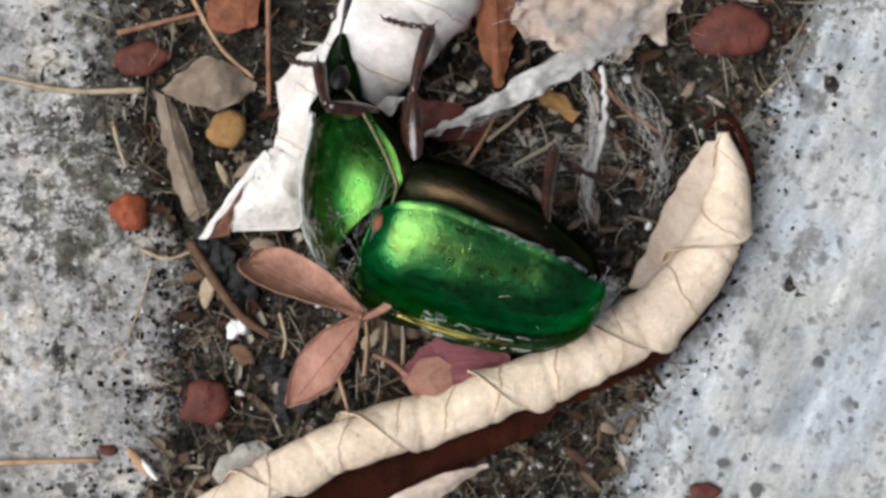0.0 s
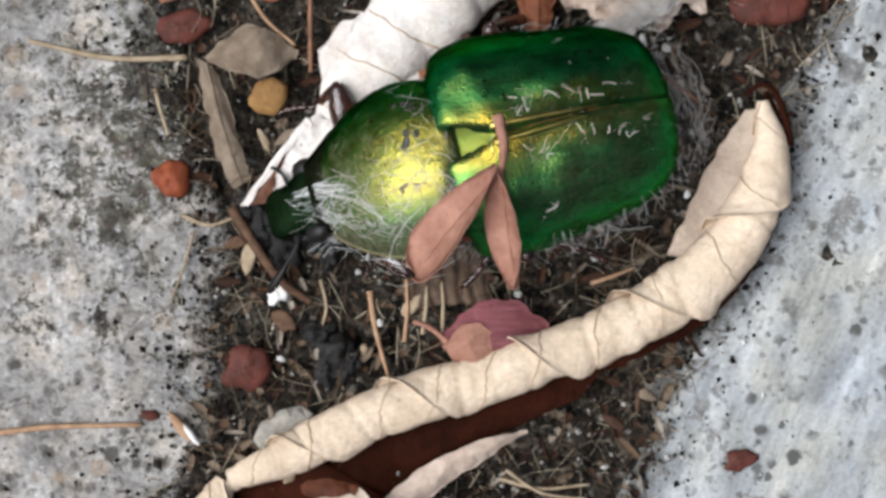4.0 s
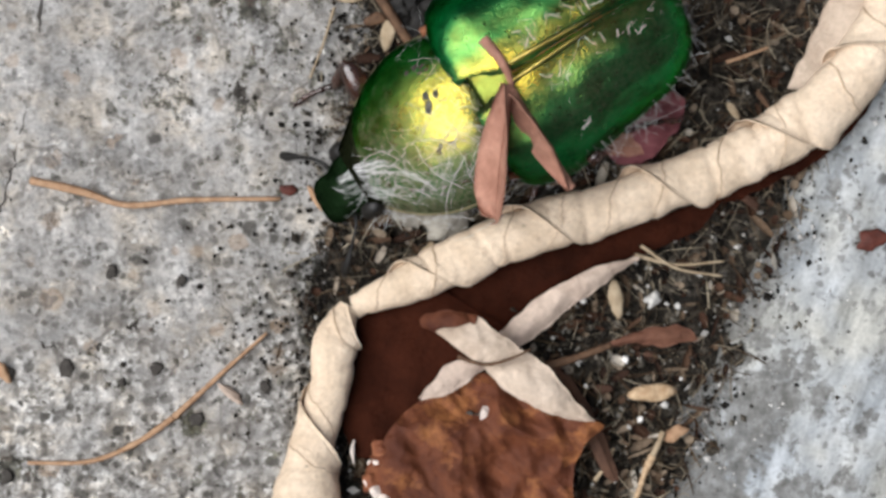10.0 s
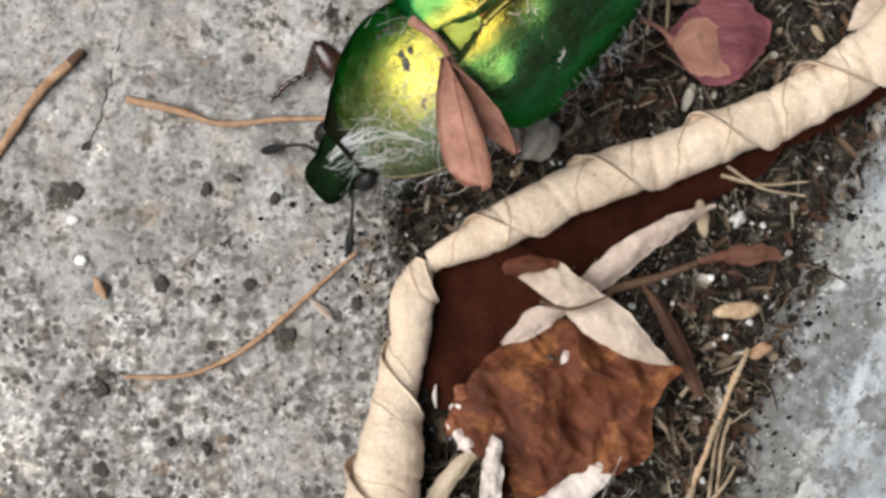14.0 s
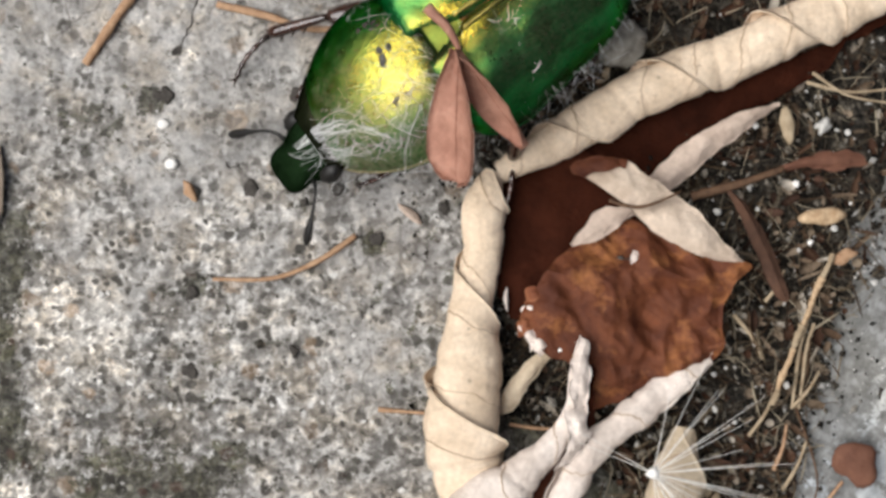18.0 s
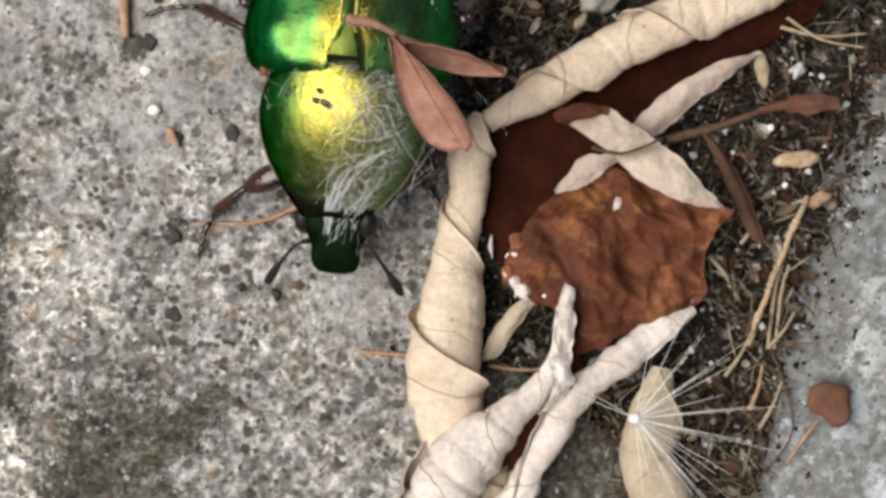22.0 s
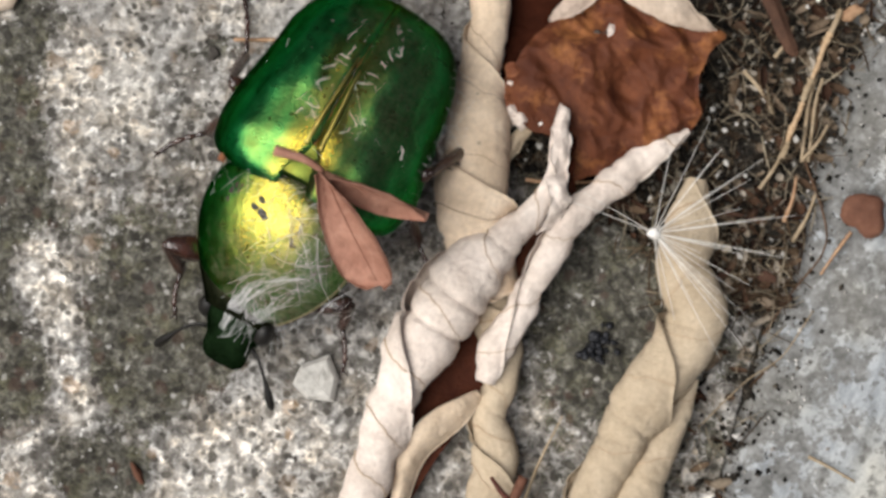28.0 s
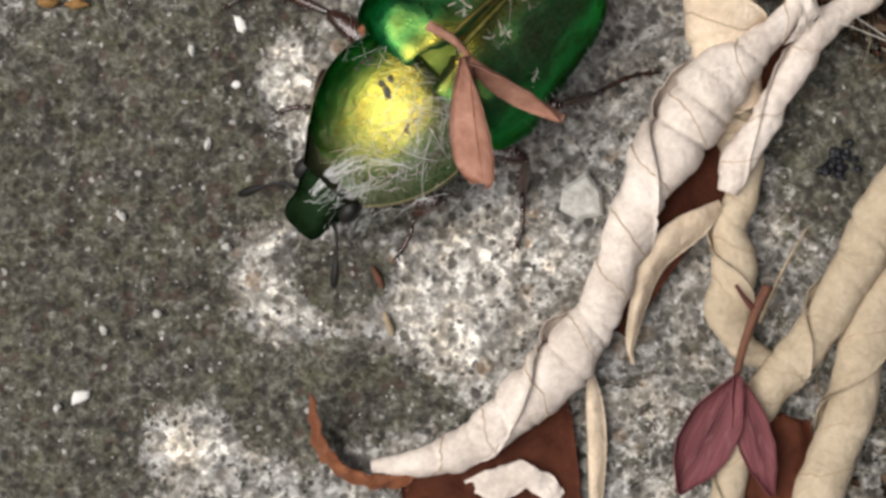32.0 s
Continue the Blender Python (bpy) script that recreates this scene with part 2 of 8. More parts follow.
def specks(nt, co, scale, share, size, soft=0.06):
    """Uneven dots: a share of the cells hold one, up to that part of a cell in size."""
    v = vor(nt, co, scale)
    sep = nt.nodes.new("ShaderNodeSeparateColor")
    nt.links.new(v.outputs["Color"], sep.inputs[0])
    pick = ramp(nt, sep.outputs[0], [(1 - share - 0.02, grey(0)), (1 - share + 0.02, grey(1))]).outputs[0]
    lim = math_node(nt, "MULTIPLY_ADD", sep.outputs[1], -size * 0.7, v.outputs["Distance"])
    dot = ramp(nt, lim, [(max(0.0, size * 0.3 - soft), grey(1)), (size * 0.3 + soft, grey(0))]).outputs[0]
    return mix(nt, 1.0, dot, pick, "MULTIPLY")


def concrete(name):
    """Weathered grey paving: cement with fine sand showing where it is worn, pits, lichen and dirt."""
    m, nt, b = node_mat(name)
    co = coords(nt)
    wco = warped(nt, warped(nt, co, 1.4, 0.5), 4.5, 0.26)
    worn = attribute(nt, "worn")
    # the cement skin: soft clouds, small pale and dark grains of low contrast
    cloud = ramp(nt, tex(nt, co, 0.22, 5, 0.62, 0.5), [(0.36, (0.375, 0.355, 0.33)), (0.50, (0.485, 0.463, 0.435)), (0.64, (0.60, 0.575, 0.54))]).outputs[0]
    grain_a = ramp(nt, tex(nt, wco, 1.7, 5, 0.68), [(0.34, grey(0.42)), (0.43, grey(0.84)), (0.54, grey(1.08)), (0.66, grey(1.42))]).outputs[0]
    grain_b = ramp(nt, tex(nt, co, 4.6, 2, 0.6), [(0.34, grey(0.80)), (0.5, grey(1.0)), (0.66, grey(1.18))]).outputs[0]
    skin = mix(nt, 0.7, mix(nt, 0.68, cloud, grain_a, "MULTIPLY"), grain_b, "MULTIPLY")
    # worn: sand grains, pale against dark gaps
    sand = ramp(nt, tex(nt, wco, 1.55, 5, 0.66), [(0.36, (0.090, 0.082, 0.070)), (0.44, (0.18, 0.166, 0.147)), (0.50, (0.34, 0.32, 0.293)), (0.56, (0.57, 0.545, 0.505)), (0.66, (0.84, 0.815, 0.77))]).outputs[0]
    cell = vor(nt, wco, 2.6)
    sep = nt.nodes.new("ShaderNodeSeparateColor")
    nt.links.new(cell.outputs["Color"], sep.inputs[0])
    each = ramp(nt, sep.outputs[0], [(0.0, grey(0.38)), (0.3, grey(0.80)), (0.6, grey(1.06)), (1.0, grey(1.5))]).outputs[0]
    coarse = mix(nt, 0.2, mix(nt, 0.6, sand, each, "MULTIPLY"), mix(nt, 1.0, cloud, grain_a, "MULTIPLY"))
    col = mix(nt, math_node(nt, "MULTIPLY", worn, 0.95), skin, coarse)
    # wider lighter and darker areas, a warm or a cool cast
    wide = ramp(nt, tex(nt, co, 0.11, 4, 0.6, 0.7), [(0.36, grey(0.74)), (0.52, grey(0.97)), (0.68, grey(1.12))]).outputs[0]
    col = mix(nt, 1.0, col, wide, "MULTIPLY")
    cast = ramp(nt, tex(nt, co, 0.42, 4, 0.65), [(0.36, (0.98, 0.995, 1.01)), (0.5, (1, 0.995, 0.985)), (0.64, (1.06, 1.0, 0.91))]).outputs[0]
    col = mix(nt, 1.0, col, cast, "MULTIPLY")
    # pits, black grains, pale grains, a few rusty ones
    rare = ramp(nt, tex(nt, co, 0.20, 3, 0.6), [(0.44, grey(0.25)), (0.60, grey(1))]).outputs[0]
    pores = mix(nt, 1.0, math_node(nt, "MULTIPLY_ADD", worn, 0.45, 0.55), ramp(nt, tex(nt, co, 0.5, 4, 0.65), [(0.36, grey(0.6)), (0.52, grey(1))]).outputs[0], "MULTIPLY")
    col = mix(nt, mix(nt, 1.0, specks(nt, wco, 0.6, 0.34, 0.27), rare, "MULTIPLY"), col, (0.115, 0.107, 0.096))
    col = mix(nt, mix(nt, 1.0, specks(nt, wco, 1.2, 0.50, 0.42), pores, "MULTIPLY"), col, (0.085, 0.078, 0.068))
    col = mix(nt, mix(nt, 1.0, specks(nt, wco, 2.2, 0.46, 0.52), pores, "MULTIPLY"), col, (0.10, 0.092, 0.080))
    col = mix(nt, mix(nt, 1.0, specks(nt, wco, 1.8, 0.15, 0.38), pores, "MULTIPLY"), col, (0.76, 0.74, 0.70))
    col = mix(nt, mix(nt, 1.0, specks(nt, wco, 0.9, 0.10, 0.6), grey(0.35), "MULTIPLY"), col, (0.36, 0.22, 0.11))
    # hairlines
    line = ramp(nt, vor(nt, warped(nt, co, 0.5, 2.2), 0.075, "DISTANCE_TO_EDGE").outputs["Distance"], [(0.0, grey(1)), (0.004, grey(0.6)), (0.007, grey(0))]).outputs[0]
    col = mix(nt, mix(nt, 1.0, line, ramp(nt, tex(nt, co, 0.13, 2, 0.5), [(0.48, grey(0)), (0.56, grey(0.75))]).outputs[0], "MULTIPLY"), col, (0.16, 0.145, 0.13))
    torn = ramp(nt, mix(nt, 0.35, tex(nt, wco, 1.2, 7, 0.76), tex(nt, co, 0.45, 5, 0.7)), [(0.36, grey(0)), (0.62, grey(1))]).outputs[0]
    bare = math_node(nt, "MULTIPLY_ADD", torn, 0.5, math_node(nt, "MULTIPLY", attribute(nt, "stain"), -0.6))
    bare = ramp(nt, bare, [(0.43, grey(0)), (0.51, grey(0.75))]).outputs[0]
    col = mix(nt, bare, col, mix(nt, 1.0, col, (2.0, 1.97, 1.91), "MULTIPLY"))
    # growth and dirt by the slab's stain map, frayed at two scales
    fray = ramp(nt, mix(nt, 0.4, tex(nt, wco, 1.5, 7, 0.8), tex(nt, co, 0.5, 6, 0.75)), [(0.36, grey(0)), (0.62, grey(1))]).outputs[0]
    edge = math_node(nt, "MULTIPLY_ADD", fray, 0.5, math_node(nt, "MULTIPLY", attribute(nt, "stain"), 0.5))
    sm = ramp(nt, edge, [(0.38, grey(0)), (0.44, grey(0.94))]).outputs[0]
    dirt = ramp(nt, tex(nt, wco, 1.3, 6, 0.72), [(0.34, (0.022, 0.020, 0.015)), (0.46, (0.070, 0.066, 0.051)), (0.56, (0.135, 0.128, 0.104)), (0.68, (0.30, 0.29, 0.25))]).outputs[0]
    dirt = mix(nt, ramp(nt, tex(nt, co, 0.45, 4, 0.7), [(0.48, grey(0)), (0.62, grey(0.5))]).outputs[0], dirt, (0.135, 0.13, 0.075))
    fleck = ramp(nt, tex(nt, wco, 3.2, 3, 0.6), [(0.36, grey(0.5)), (0.5, grey(1.0)), (0.62, grey(1.55))]).outputs[0]
    dirt = mix(nt, 0.9, mix(nt, 1.0, dirt, grain_a, "MULTIPLY"), fleck, "MULTIPLY")
    dirt = mix(nt, mix(nt, 1.0, specks(nt, wco, 1.1, 0.34, 0.5), grey(0.55), "MULTIPLY"), dirt, (0.080, 0.040, 0.030))
    dirt = mix(nt, mix(nt, 1.0, specks(nt, wco, 1.5, 0.36, 0.55), grey(0.85), "MULTIPLY"), dirt, (0.030, 0.027, 0.022))
    dirt = mix(nt, mix(nt, 1.0, specks(nt, wco, 1.9, 0.12, 0.34), grey(0.8), "MULTIPLY"), dirt, (0.56, 0.54, 0.50))
    col = mix(nt, sm, col, dirt)
    nt.links.new(col, b.inputs["Base Color"])
    b.inputs["Roughness"].default_value = 0.92
    b.inputs["Specular IOR Level"].default_value = 0.2
    bump(nt, b, tex(nt, wco, 2.0, 6, 0.70), 0.95, 0.34)
    return m


def kerbstone(name):
    """Smooth blue-grey trowelled concrete, drawn out along the kerb, with clusters of dark specks."""
    m, nt, b = node_mat(name)
    co = coords(nt)
    lie = nt.nodes.new("ShaderNodeMapping")
    lie.inputs["Rotation"].default_value = (0, 0, radians(24))
    nt.links.new(co, lie.inputs["Vector"])
    run = nt.nodes.new("ShaderNodeMapping")
    run.inputs["Scale"].default_value = (1.0, 0.28, 1.0)
    nt.links.new(lie.outputs[0], run.inputs["Vector"])
    wco = warped(nt, warped(nt, co, 1.1, 0.7), 4.0, 0.3)
    col = ramp(nt, tex(nt, run.outputs[0], 0.5, 5, 0.62, 0.4), [(0.34, (0.265, 0.275, 0.275)), (0.48, (0.375, 0.388, 0.388)), (0.64, (0.49, 0.50, 0.495))]).outputs[0]
    col = mix(nt, 0.8, col, ramp(nt, tex(nt, run.outputs[0], 1.8, 4, 0.6), [(0.36, grey(0.78)), (0.5, grey(1.0)), (0.66, grey(1.15))]).outputs[0], "MULTIPLY")
    col = mix(nt, 0.6, col, ramp(nt, tex(nt, co, 4.2, 2, 0.6), [(0.36, grey(0.82)), (0.5, grey(1.0)), (0.64, grey(1.14))]).outputs[0], "MULTIPLY")
    cast = ramp(nt, tex(nt, co, 0.15, 3, 0.6), [(0.38, (0.97, 1.0, 1.04)), (0.5, (1, 1, 0.99)), (0.62, (1.06, 1.02, 0.93))]).outputs[0]
    col = mix(nt, 1.0, col, cast, "MULTIPLY")
    group = ramp(nt, tex(nt, co, 0.33, 4, 0.6), [(0.42, grey(0.12)), (0.58, grey(1))]).outputs[0]
    col = mix(nt, mix(nt, 1.0, specks(nt, wco, 0.6, 0.5, 0.28), group, "MULTIPLY"), col, (0.10, 0.098, 0.092))
    col = mix(nt, mix(nt, 1.0, specks(nt, wco, 1.4, 0.48, 0.40), group, "MULTIPLY"), col, (0.115, 0.112, 0.105))
    col = mix(nt, mix(nt, 1.0, specks(nt, wco, 2.4, 0.22, 0.50), grey(0.6), "MULTIPLY"), col, (0.15, 0.145, 0.135))
    # bare dark patches and dirt by the kerb's stain map
    fray = ramp(nt, mix(nt, 0.55, tex(nt, wco, 1.1, 6, 0.72), tex(nt, co, 0.4, 5, 0.7)), [(0.34, grey(0)), (0.64, grey(1))]).outputs[0]
    edge = math_node(nt, "MULTIPLY_ADD", fray, 0.5, math_node(nt, "MULTIPLY", attribute(nt, "stain"), 0.5))
    sm = ramp(nt, edge, [(0.39, grey(0)), (0.47, grey(0.85))]).outputs[0]
    dirt = ramp(nt, tex(nt, co, 1.5, 5, 0.7), [(0.36, (0.085, 0.082, 0.072)), (0.5, (0.155, 0.15, 0.138)), (0.66, (0.27, 0.27, 0.26))]).outputs[0]
    col = mix(nt, sm, col, dirt)
    nt.links.new(col, b.inputs["Base Color"])
    b.inputs["Roughness"].default_value = 0.85
    b.inputs["Specular IOR Level"].default_value = 0.25
    bump(nt, b, tex(nt, run.outputs[0], 2.2, 5, 0.62), 0.4, 0.2)
    return m


def leafy(name, base, shade, vein, vein_scale=0.5, rough=0.75, blot=None, stretch=(1, 1, 1), sheen=0.3):
    m, nt, b = node_mat(name)
    tc = coords(nt)
    mp = nt.nodes.new("ShaderNodeMapping")
    mp.inputs["Scale"].default_value = stretch
    nt.links.new(tc, mp.inputs["Vector"])
    co = mp.outputs["Vector"]
    col = ramp(nt, tex(nt, co, 0.45, 5, 0.6, 0.6), [(0.3, shade), (0.65, base)]).outputs[0]
    col = mix(nt, 0.35, col, ramp(nt, tex(nt, co, 3.5, 4, 0.65), [(0.3, (0.6, 0.58, 0.55)), (0.7, (1.15, 1.13, 1.1))]).outputs[0], "MULTIPLY")
    v = vor(nt, co, vein_scale, "DISTANCE_TO_EDGE")
    vm = ramp(nt, v.outputs["Distance"], [(0.0, (1, 1, 1)), (0.05, (0, 0, 0))]).outputs[0]
    col = mix(nt, mix(nt, 1.0, vm, (0.14, 0.14, 0.14), "MULTIPLY"), col, vein)
    fox = vor(nt, tc, 0.9)
    spot = ramp(nt, fox.outputs["Distance"], [(0.07, (1, 1, 1)), (0.13, (0, 0, 0))]).outputs[0]
    few = nt.nodes.new("ShaderNodeSeparateColor")
    nt.links.new(fox.outputs["Color"], few.inputs[0])
    fm = mix(nt, 1.0, spot, ramp(nt, few.outputs[0], [(0.84, (0, 0, 0)), (0.88, (0.55, 0.55, 0.55))]).outputs[0], "MULTIPLY")
    col = mix(nt, fm, col, tuple(0.3 * c for c in shade))
    wash = ramp(nt, tex(nt, tc, 0.16, 3, 0.6), [(0.40, (0.93, 0.91, 0.885)), (0.60, (1.10, 1.09, 1.08))]).outputs[0]
    col = mix(nt, 0.8, col, wash, "MULTIPLY")
    if blot:
        bm_ = ramp(nt, tex(nt, tc, 0.22, 5, 0.7), [(0.56, (0, 0, 0)), (0.66, (1, 1, 1))]).outputs[0]
        col = mix(nt, bm_, col, blot)
    nt.links.new(col, b.inputs["Base Color"])
    b.inputs["Roughness"].default_value = rough
    b.inputs["Specular IOR Level"].default_value = sheen
    bump(nt, b, tex(nt, co, 1.9, 6, 0.66), 0.8, 0.24)
    return m


def plain(name, a, b_col, scale=1.0, rough=0.7, bumpy=0.3, spec=0.3, metal=0.0):
    m, nt, b = node_mat(name)
    co = coords(nt)
    nt.links.new(ramp(nt, tex(nt, co, scale, 5, 0.65), [(0.3, a), (0.7, b_col)]).outputs[0], b.inputs["Base Color"])
    b.inputs["Roughness"].default_value = rough
    b.inputs["Specular IOR Level"].default_value = spec
    b.inputs["Metallic"].default_value = metal
    if bumpy:
        bump(nt, b, tex(nt, co, scale * 2.5, 4, 0.6), bumpy, 0.15)
    return m


def iridescent(name, broad, tight, r_broad, r_tight, share, grain, film=None, seam=0.0, wide=1.0, spread_to=(0.28, 0.62)):
    """Beetle shell: a green metal-like layer with a tighter golden one, finely pitted and streaked; film: how far a dusty web skin covers it, towards one side."""
    m, nt, b = node_mat(name)
    co = coords(nt)
    mp = nt.nodes.new("ShaderNodeMapping")
    mp.inputs["Scale"].default_value = (1.0, 0.4, 1.0)
    nt.links.new(co, mp.inputs["Vector"])
    var = tex(nt, mp.outputs[0], 1.1, 5, 0.66)
    b.inputs["Metallic"].default_value = 1.0
    b.inputs["Specular Tint"].default_value = (0.02, 0.10, 0.05, 1)
    nt.links.new(ramp(nt, var, [(0.34, tuple(c * 0.5 for c in broad)), (0.48, tuple(c * 0.9 for c in broad)), (0.66, tuple(c * 1.3 for c in broad))]).outputs[0], b.inputs["Base Color"])
    rr = ramp(nt, tex(nt, co, 1.7, 4, 0.6), [(0.3, (r_broad * 0.8,) * 3), (0.7, (r_broad * 1.3,) * 3)])
    nt.links.new(rr.outputs[0], b.inputs["Roughness"])
    g = add(nt, "ShaderNodeBsdfAnisotropic")
    g.inputs["Color"].default_value = (*tight, 1)
    g.inputs["Roughness"].default_value = r_tight
    ms = nt.nodes.new("ShaderNodeMixShader")
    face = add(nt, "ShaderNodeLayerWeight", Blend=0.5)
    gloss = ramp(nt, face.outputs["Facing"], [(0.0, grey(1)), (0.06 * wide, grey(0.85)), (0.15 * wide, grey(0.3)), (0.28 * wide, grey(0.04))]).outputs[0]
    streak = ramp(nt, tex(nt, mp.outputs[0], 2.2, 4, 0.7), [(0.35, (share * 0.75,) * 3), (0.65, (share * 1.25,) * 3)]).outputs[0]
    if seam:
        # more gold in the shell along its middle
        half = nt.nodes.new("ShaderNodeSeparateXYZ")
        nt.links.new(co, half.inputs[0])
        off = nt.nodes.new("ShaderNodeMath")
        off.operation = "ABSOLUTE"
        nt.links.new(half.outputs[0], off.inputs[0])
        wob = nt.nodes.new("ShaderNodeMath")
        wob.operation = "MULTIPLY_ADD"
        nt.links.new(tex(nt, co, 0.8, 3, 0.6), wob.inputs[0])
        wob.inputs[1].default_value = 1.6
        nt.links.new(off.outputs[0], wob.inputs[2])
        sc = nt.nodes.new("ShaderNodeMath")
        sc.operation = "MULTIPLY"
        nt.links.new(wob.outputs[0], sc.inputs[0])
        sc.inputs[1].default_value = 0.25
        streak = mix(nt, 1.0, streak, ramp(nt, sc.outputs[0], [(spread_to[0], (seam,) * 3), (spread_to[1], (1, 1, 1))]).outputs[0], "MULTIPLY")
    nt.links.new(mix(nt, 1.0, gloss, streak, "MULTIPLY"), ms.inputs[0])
    nt.links.new(b.outputs[0], ms.inputs[1])
    nt.links.new(g.outputs[0], ms.inputs[2])
    last = ms
    if film:
        sep = nt.nodes.new("ShaderNodeSeparateXYZ")
        nt.links.new(co, sep.inputs[0])
        side = nt.nodes.new("ShaderNodeMath")
        side.operation = "MULTIPLY_ADD"
        nt.links.new(sep.outputs[0], side.inputs[0])
        side.inputs[1].default_value = -0.06
        nt.links.new(tex(nt, co, 0.75, 6, 0.75, 0.8), side.inputs[2])
        dust = add(nt, "ShaderNodeBsdfDiffuse")
        nt.links.new(ramp(nt, tex(nt, co, 5.0, 3, 0.7), [(0.38, (0.10, 0.10, 0.05)), (0.60, (0.50, 0.46, 0.30))]).outputs[0], dust.inputs["Color"])
        cover = nt.nodes.new("ShaderNodeMixShader")
        nt.links.new(ramp(nt, side.outputs[0], [(0.40, (0, 0, 0)), (0.62, (film,) * 3)]).outputs[0], cover.inputs[0])
        nt.links.new(ms.outputs[0], cover.inputs[1])
        nt.links.new(dust.outputs[0], cover.inputs[2])
        last = cover
    out = next(n for n in nt.nodes if n.type == "OUTPUT_MATERIAL")
    nt.links.new(last.outputs[0], out.inputs["Surface"])
    b1 = add(nt, "ShaderNodeBump", Strength=grain * 0.45, Distance=0.25 * MM)
    nt.links.new(tex(nt, mp.outputs[0], 1.2, 4, 0.6), b1.inputs["Height"])
    b2 = add(nt, "ShaderNodeBump", Strength=grain, Distance=0.08 * MM)
    nt.links.new(tex(nt, co, 6.5, 3, 0.6), b2.inputs["Height"])
    nt.links.new(b1.outputs[0], b2.inputs["Normal"])
    for n in (b, g):
        nt.links.new(b2.outputs[0], n.inputs["Normal"])
    return m


def soil(name):
    m, nt, b = node_mat(name)
    co = coords(nt)
    col = ramp(nt, tex(nt, co, 1.3, 9, 0.82), [(0.34, (0.003, 0.003, 0.0025)), (0.46, (0.020, 0.017, 0.013)), (0.55, (0.075, 0.062, 0.046)), (0.66, (0.22, 0.195, 0.155))]).outputs[0]
    bits = vor(nt, co, 2.2)
    near = ramp(nt, bits.outputs["Distance"], [(0.12, (1, 1, 1)), (0.24, (0, 0, 0))]).outputs[0]
    pick = nt.nodes.new("ShaderNodeSeparateColor")
    nt.links.new(bits.outputs["Color"], pick.inputs[0])
    col = mix(nt, mix(nt, 1.0, near, ramp(nt, pick.outputs[0], [(0.86, (0, 0, 0)), (0.89, (1, 1, 1))]).outputs[0], "MULTIPLY"), col, (0.42, 0.40, 0.37))
    col = mix(nt, mix(nt, 1.0, near, ramp(nt, pick.outputs[1], [(0.70, (0, 0, 0)), (0.74, (1, 1, 1))]).outputs[0], "MULTIPLY"), col, (0.10, 0.055, 0.03))
    nt.links.new(col, b.inputs["Base Color"])
    b.inputs["Roughness"].default_value = 0.85
    b.inputs["Specular IOR Level"].default_value = 0.25
    bump(nt, b, tex(nt, co, 3.0, 6, 0.7), 1.0, 0.3)
    return m


M_SLAB = concrete("weathered_concrete")
M_KERB = kerbstone("blue_grey_concrete")
M_SOIL = soil("dark_soil")
M_TAN = leafy("tan_leaf_underside", (0.86, 0.71, 0.545), (0.69, 0.545, 0.395), (0.42, 0.30, 0.19), 0.28, 0.8)
M_TAN_DULL = leafy("dull_tan_leaf", (0.60, 0.50, 0.37), (0.46, 0.37, 0.26), (0.34, 0.25, 0.16), 0.3, 0.8)
M_PALE = leafy("pale_grey_leaf", (0.88, 0.79, 0.715), (0.64, 0.55, 0.485), (0.40, 0.30, 0.25), 0.3, 0.8)
M_WHITE = leafy("bleached_leaf", (0.86, 0.82, 0.775), (0.70, 0.63, 0.57), (0.5, 0.4, 0.32), 0.3, 0.8)
M_BROWN = leafy("red_brown_leaf", (0.160, 0.053, 0.023), (0.060, 0.017, 0.009), (0.07, 0.021, 0.010), 0.2, 0.58, (0.30, 0.118, 0.042), sheen=0.2)
M_DARKBROWN = leafy("dark_brown_leaf", (0.042, 0.0115, 0.0055), (0.018, 0.005, 0.0025), (0.045, 0.012, 0.006), 0.25, 0.8, sheen=0.05)
M_PINK = leafy("dull_pink_leaflet", (0.45, 0.235, 0.168), (0.25, 0.112, 0.075), (0.58, 0.37, 0.28), 0.5, 0.7)
M_CRIMSON = leafy("crimson_leaflet", (0.26, 0.085, 0.095), (0.10, 0.026, 0.034), (0.54, 0.30, 0.29), 0.9, 0.65, stretch=(0.25, 2.2, 1))
M_VEIN = plain("leaf_vein", (0.36, 0.25, 0.16), (0.56, 0.43, 0.30), 1.2, 0.8, 0)
M_STALK = plain("brown_stalk", (0.15, 0.07, 0.04), (0.33, 0.17, 0.10), 1.6, 0.8)
M_STRAW = plain("straw", (0.25, 0.18, 0.105), (0.46, 0.37, 0.25), 1.5, 0.75)
M_CHIP = plain("split_wood", (0.30, 0.18, 0.09), (0.62, 0.46, 0.29), 2.4, 0.8)
M_TWIG = plain("orange_brown_twig", (0.28, 0.155, 0.085), (0.52, 0.335, 0.20), 1.6, 0.8)
M_DARKTWIG = plain("dark_twig", (0.06, 0.032, 0.018), (0.16, 0.09, 0.05), 1.6, 0.8)
M_RUST = plain("rust_red_husk", (0.16, 0.035, 0.016), (0.36, 0.095, 0.035), 0.9, 0.7, 0.6)
M_MAROON = plain("maroon_husk", (0.05, 0.015, 0.011), (0.15, 0.043, 0.028), 0.9, 0.7, 0.6)
M_STONE = plain("pale_stone", (0.40, 0.385, 0.35), (0.70, 0.68, 0.63), 1.8, 0.9, 0.6)
M_FLUFF = plain("seed_down", (0.75, 0.72, 0.66), (0.88, 0.86, 0.82), 2.0, 0.6, 0)
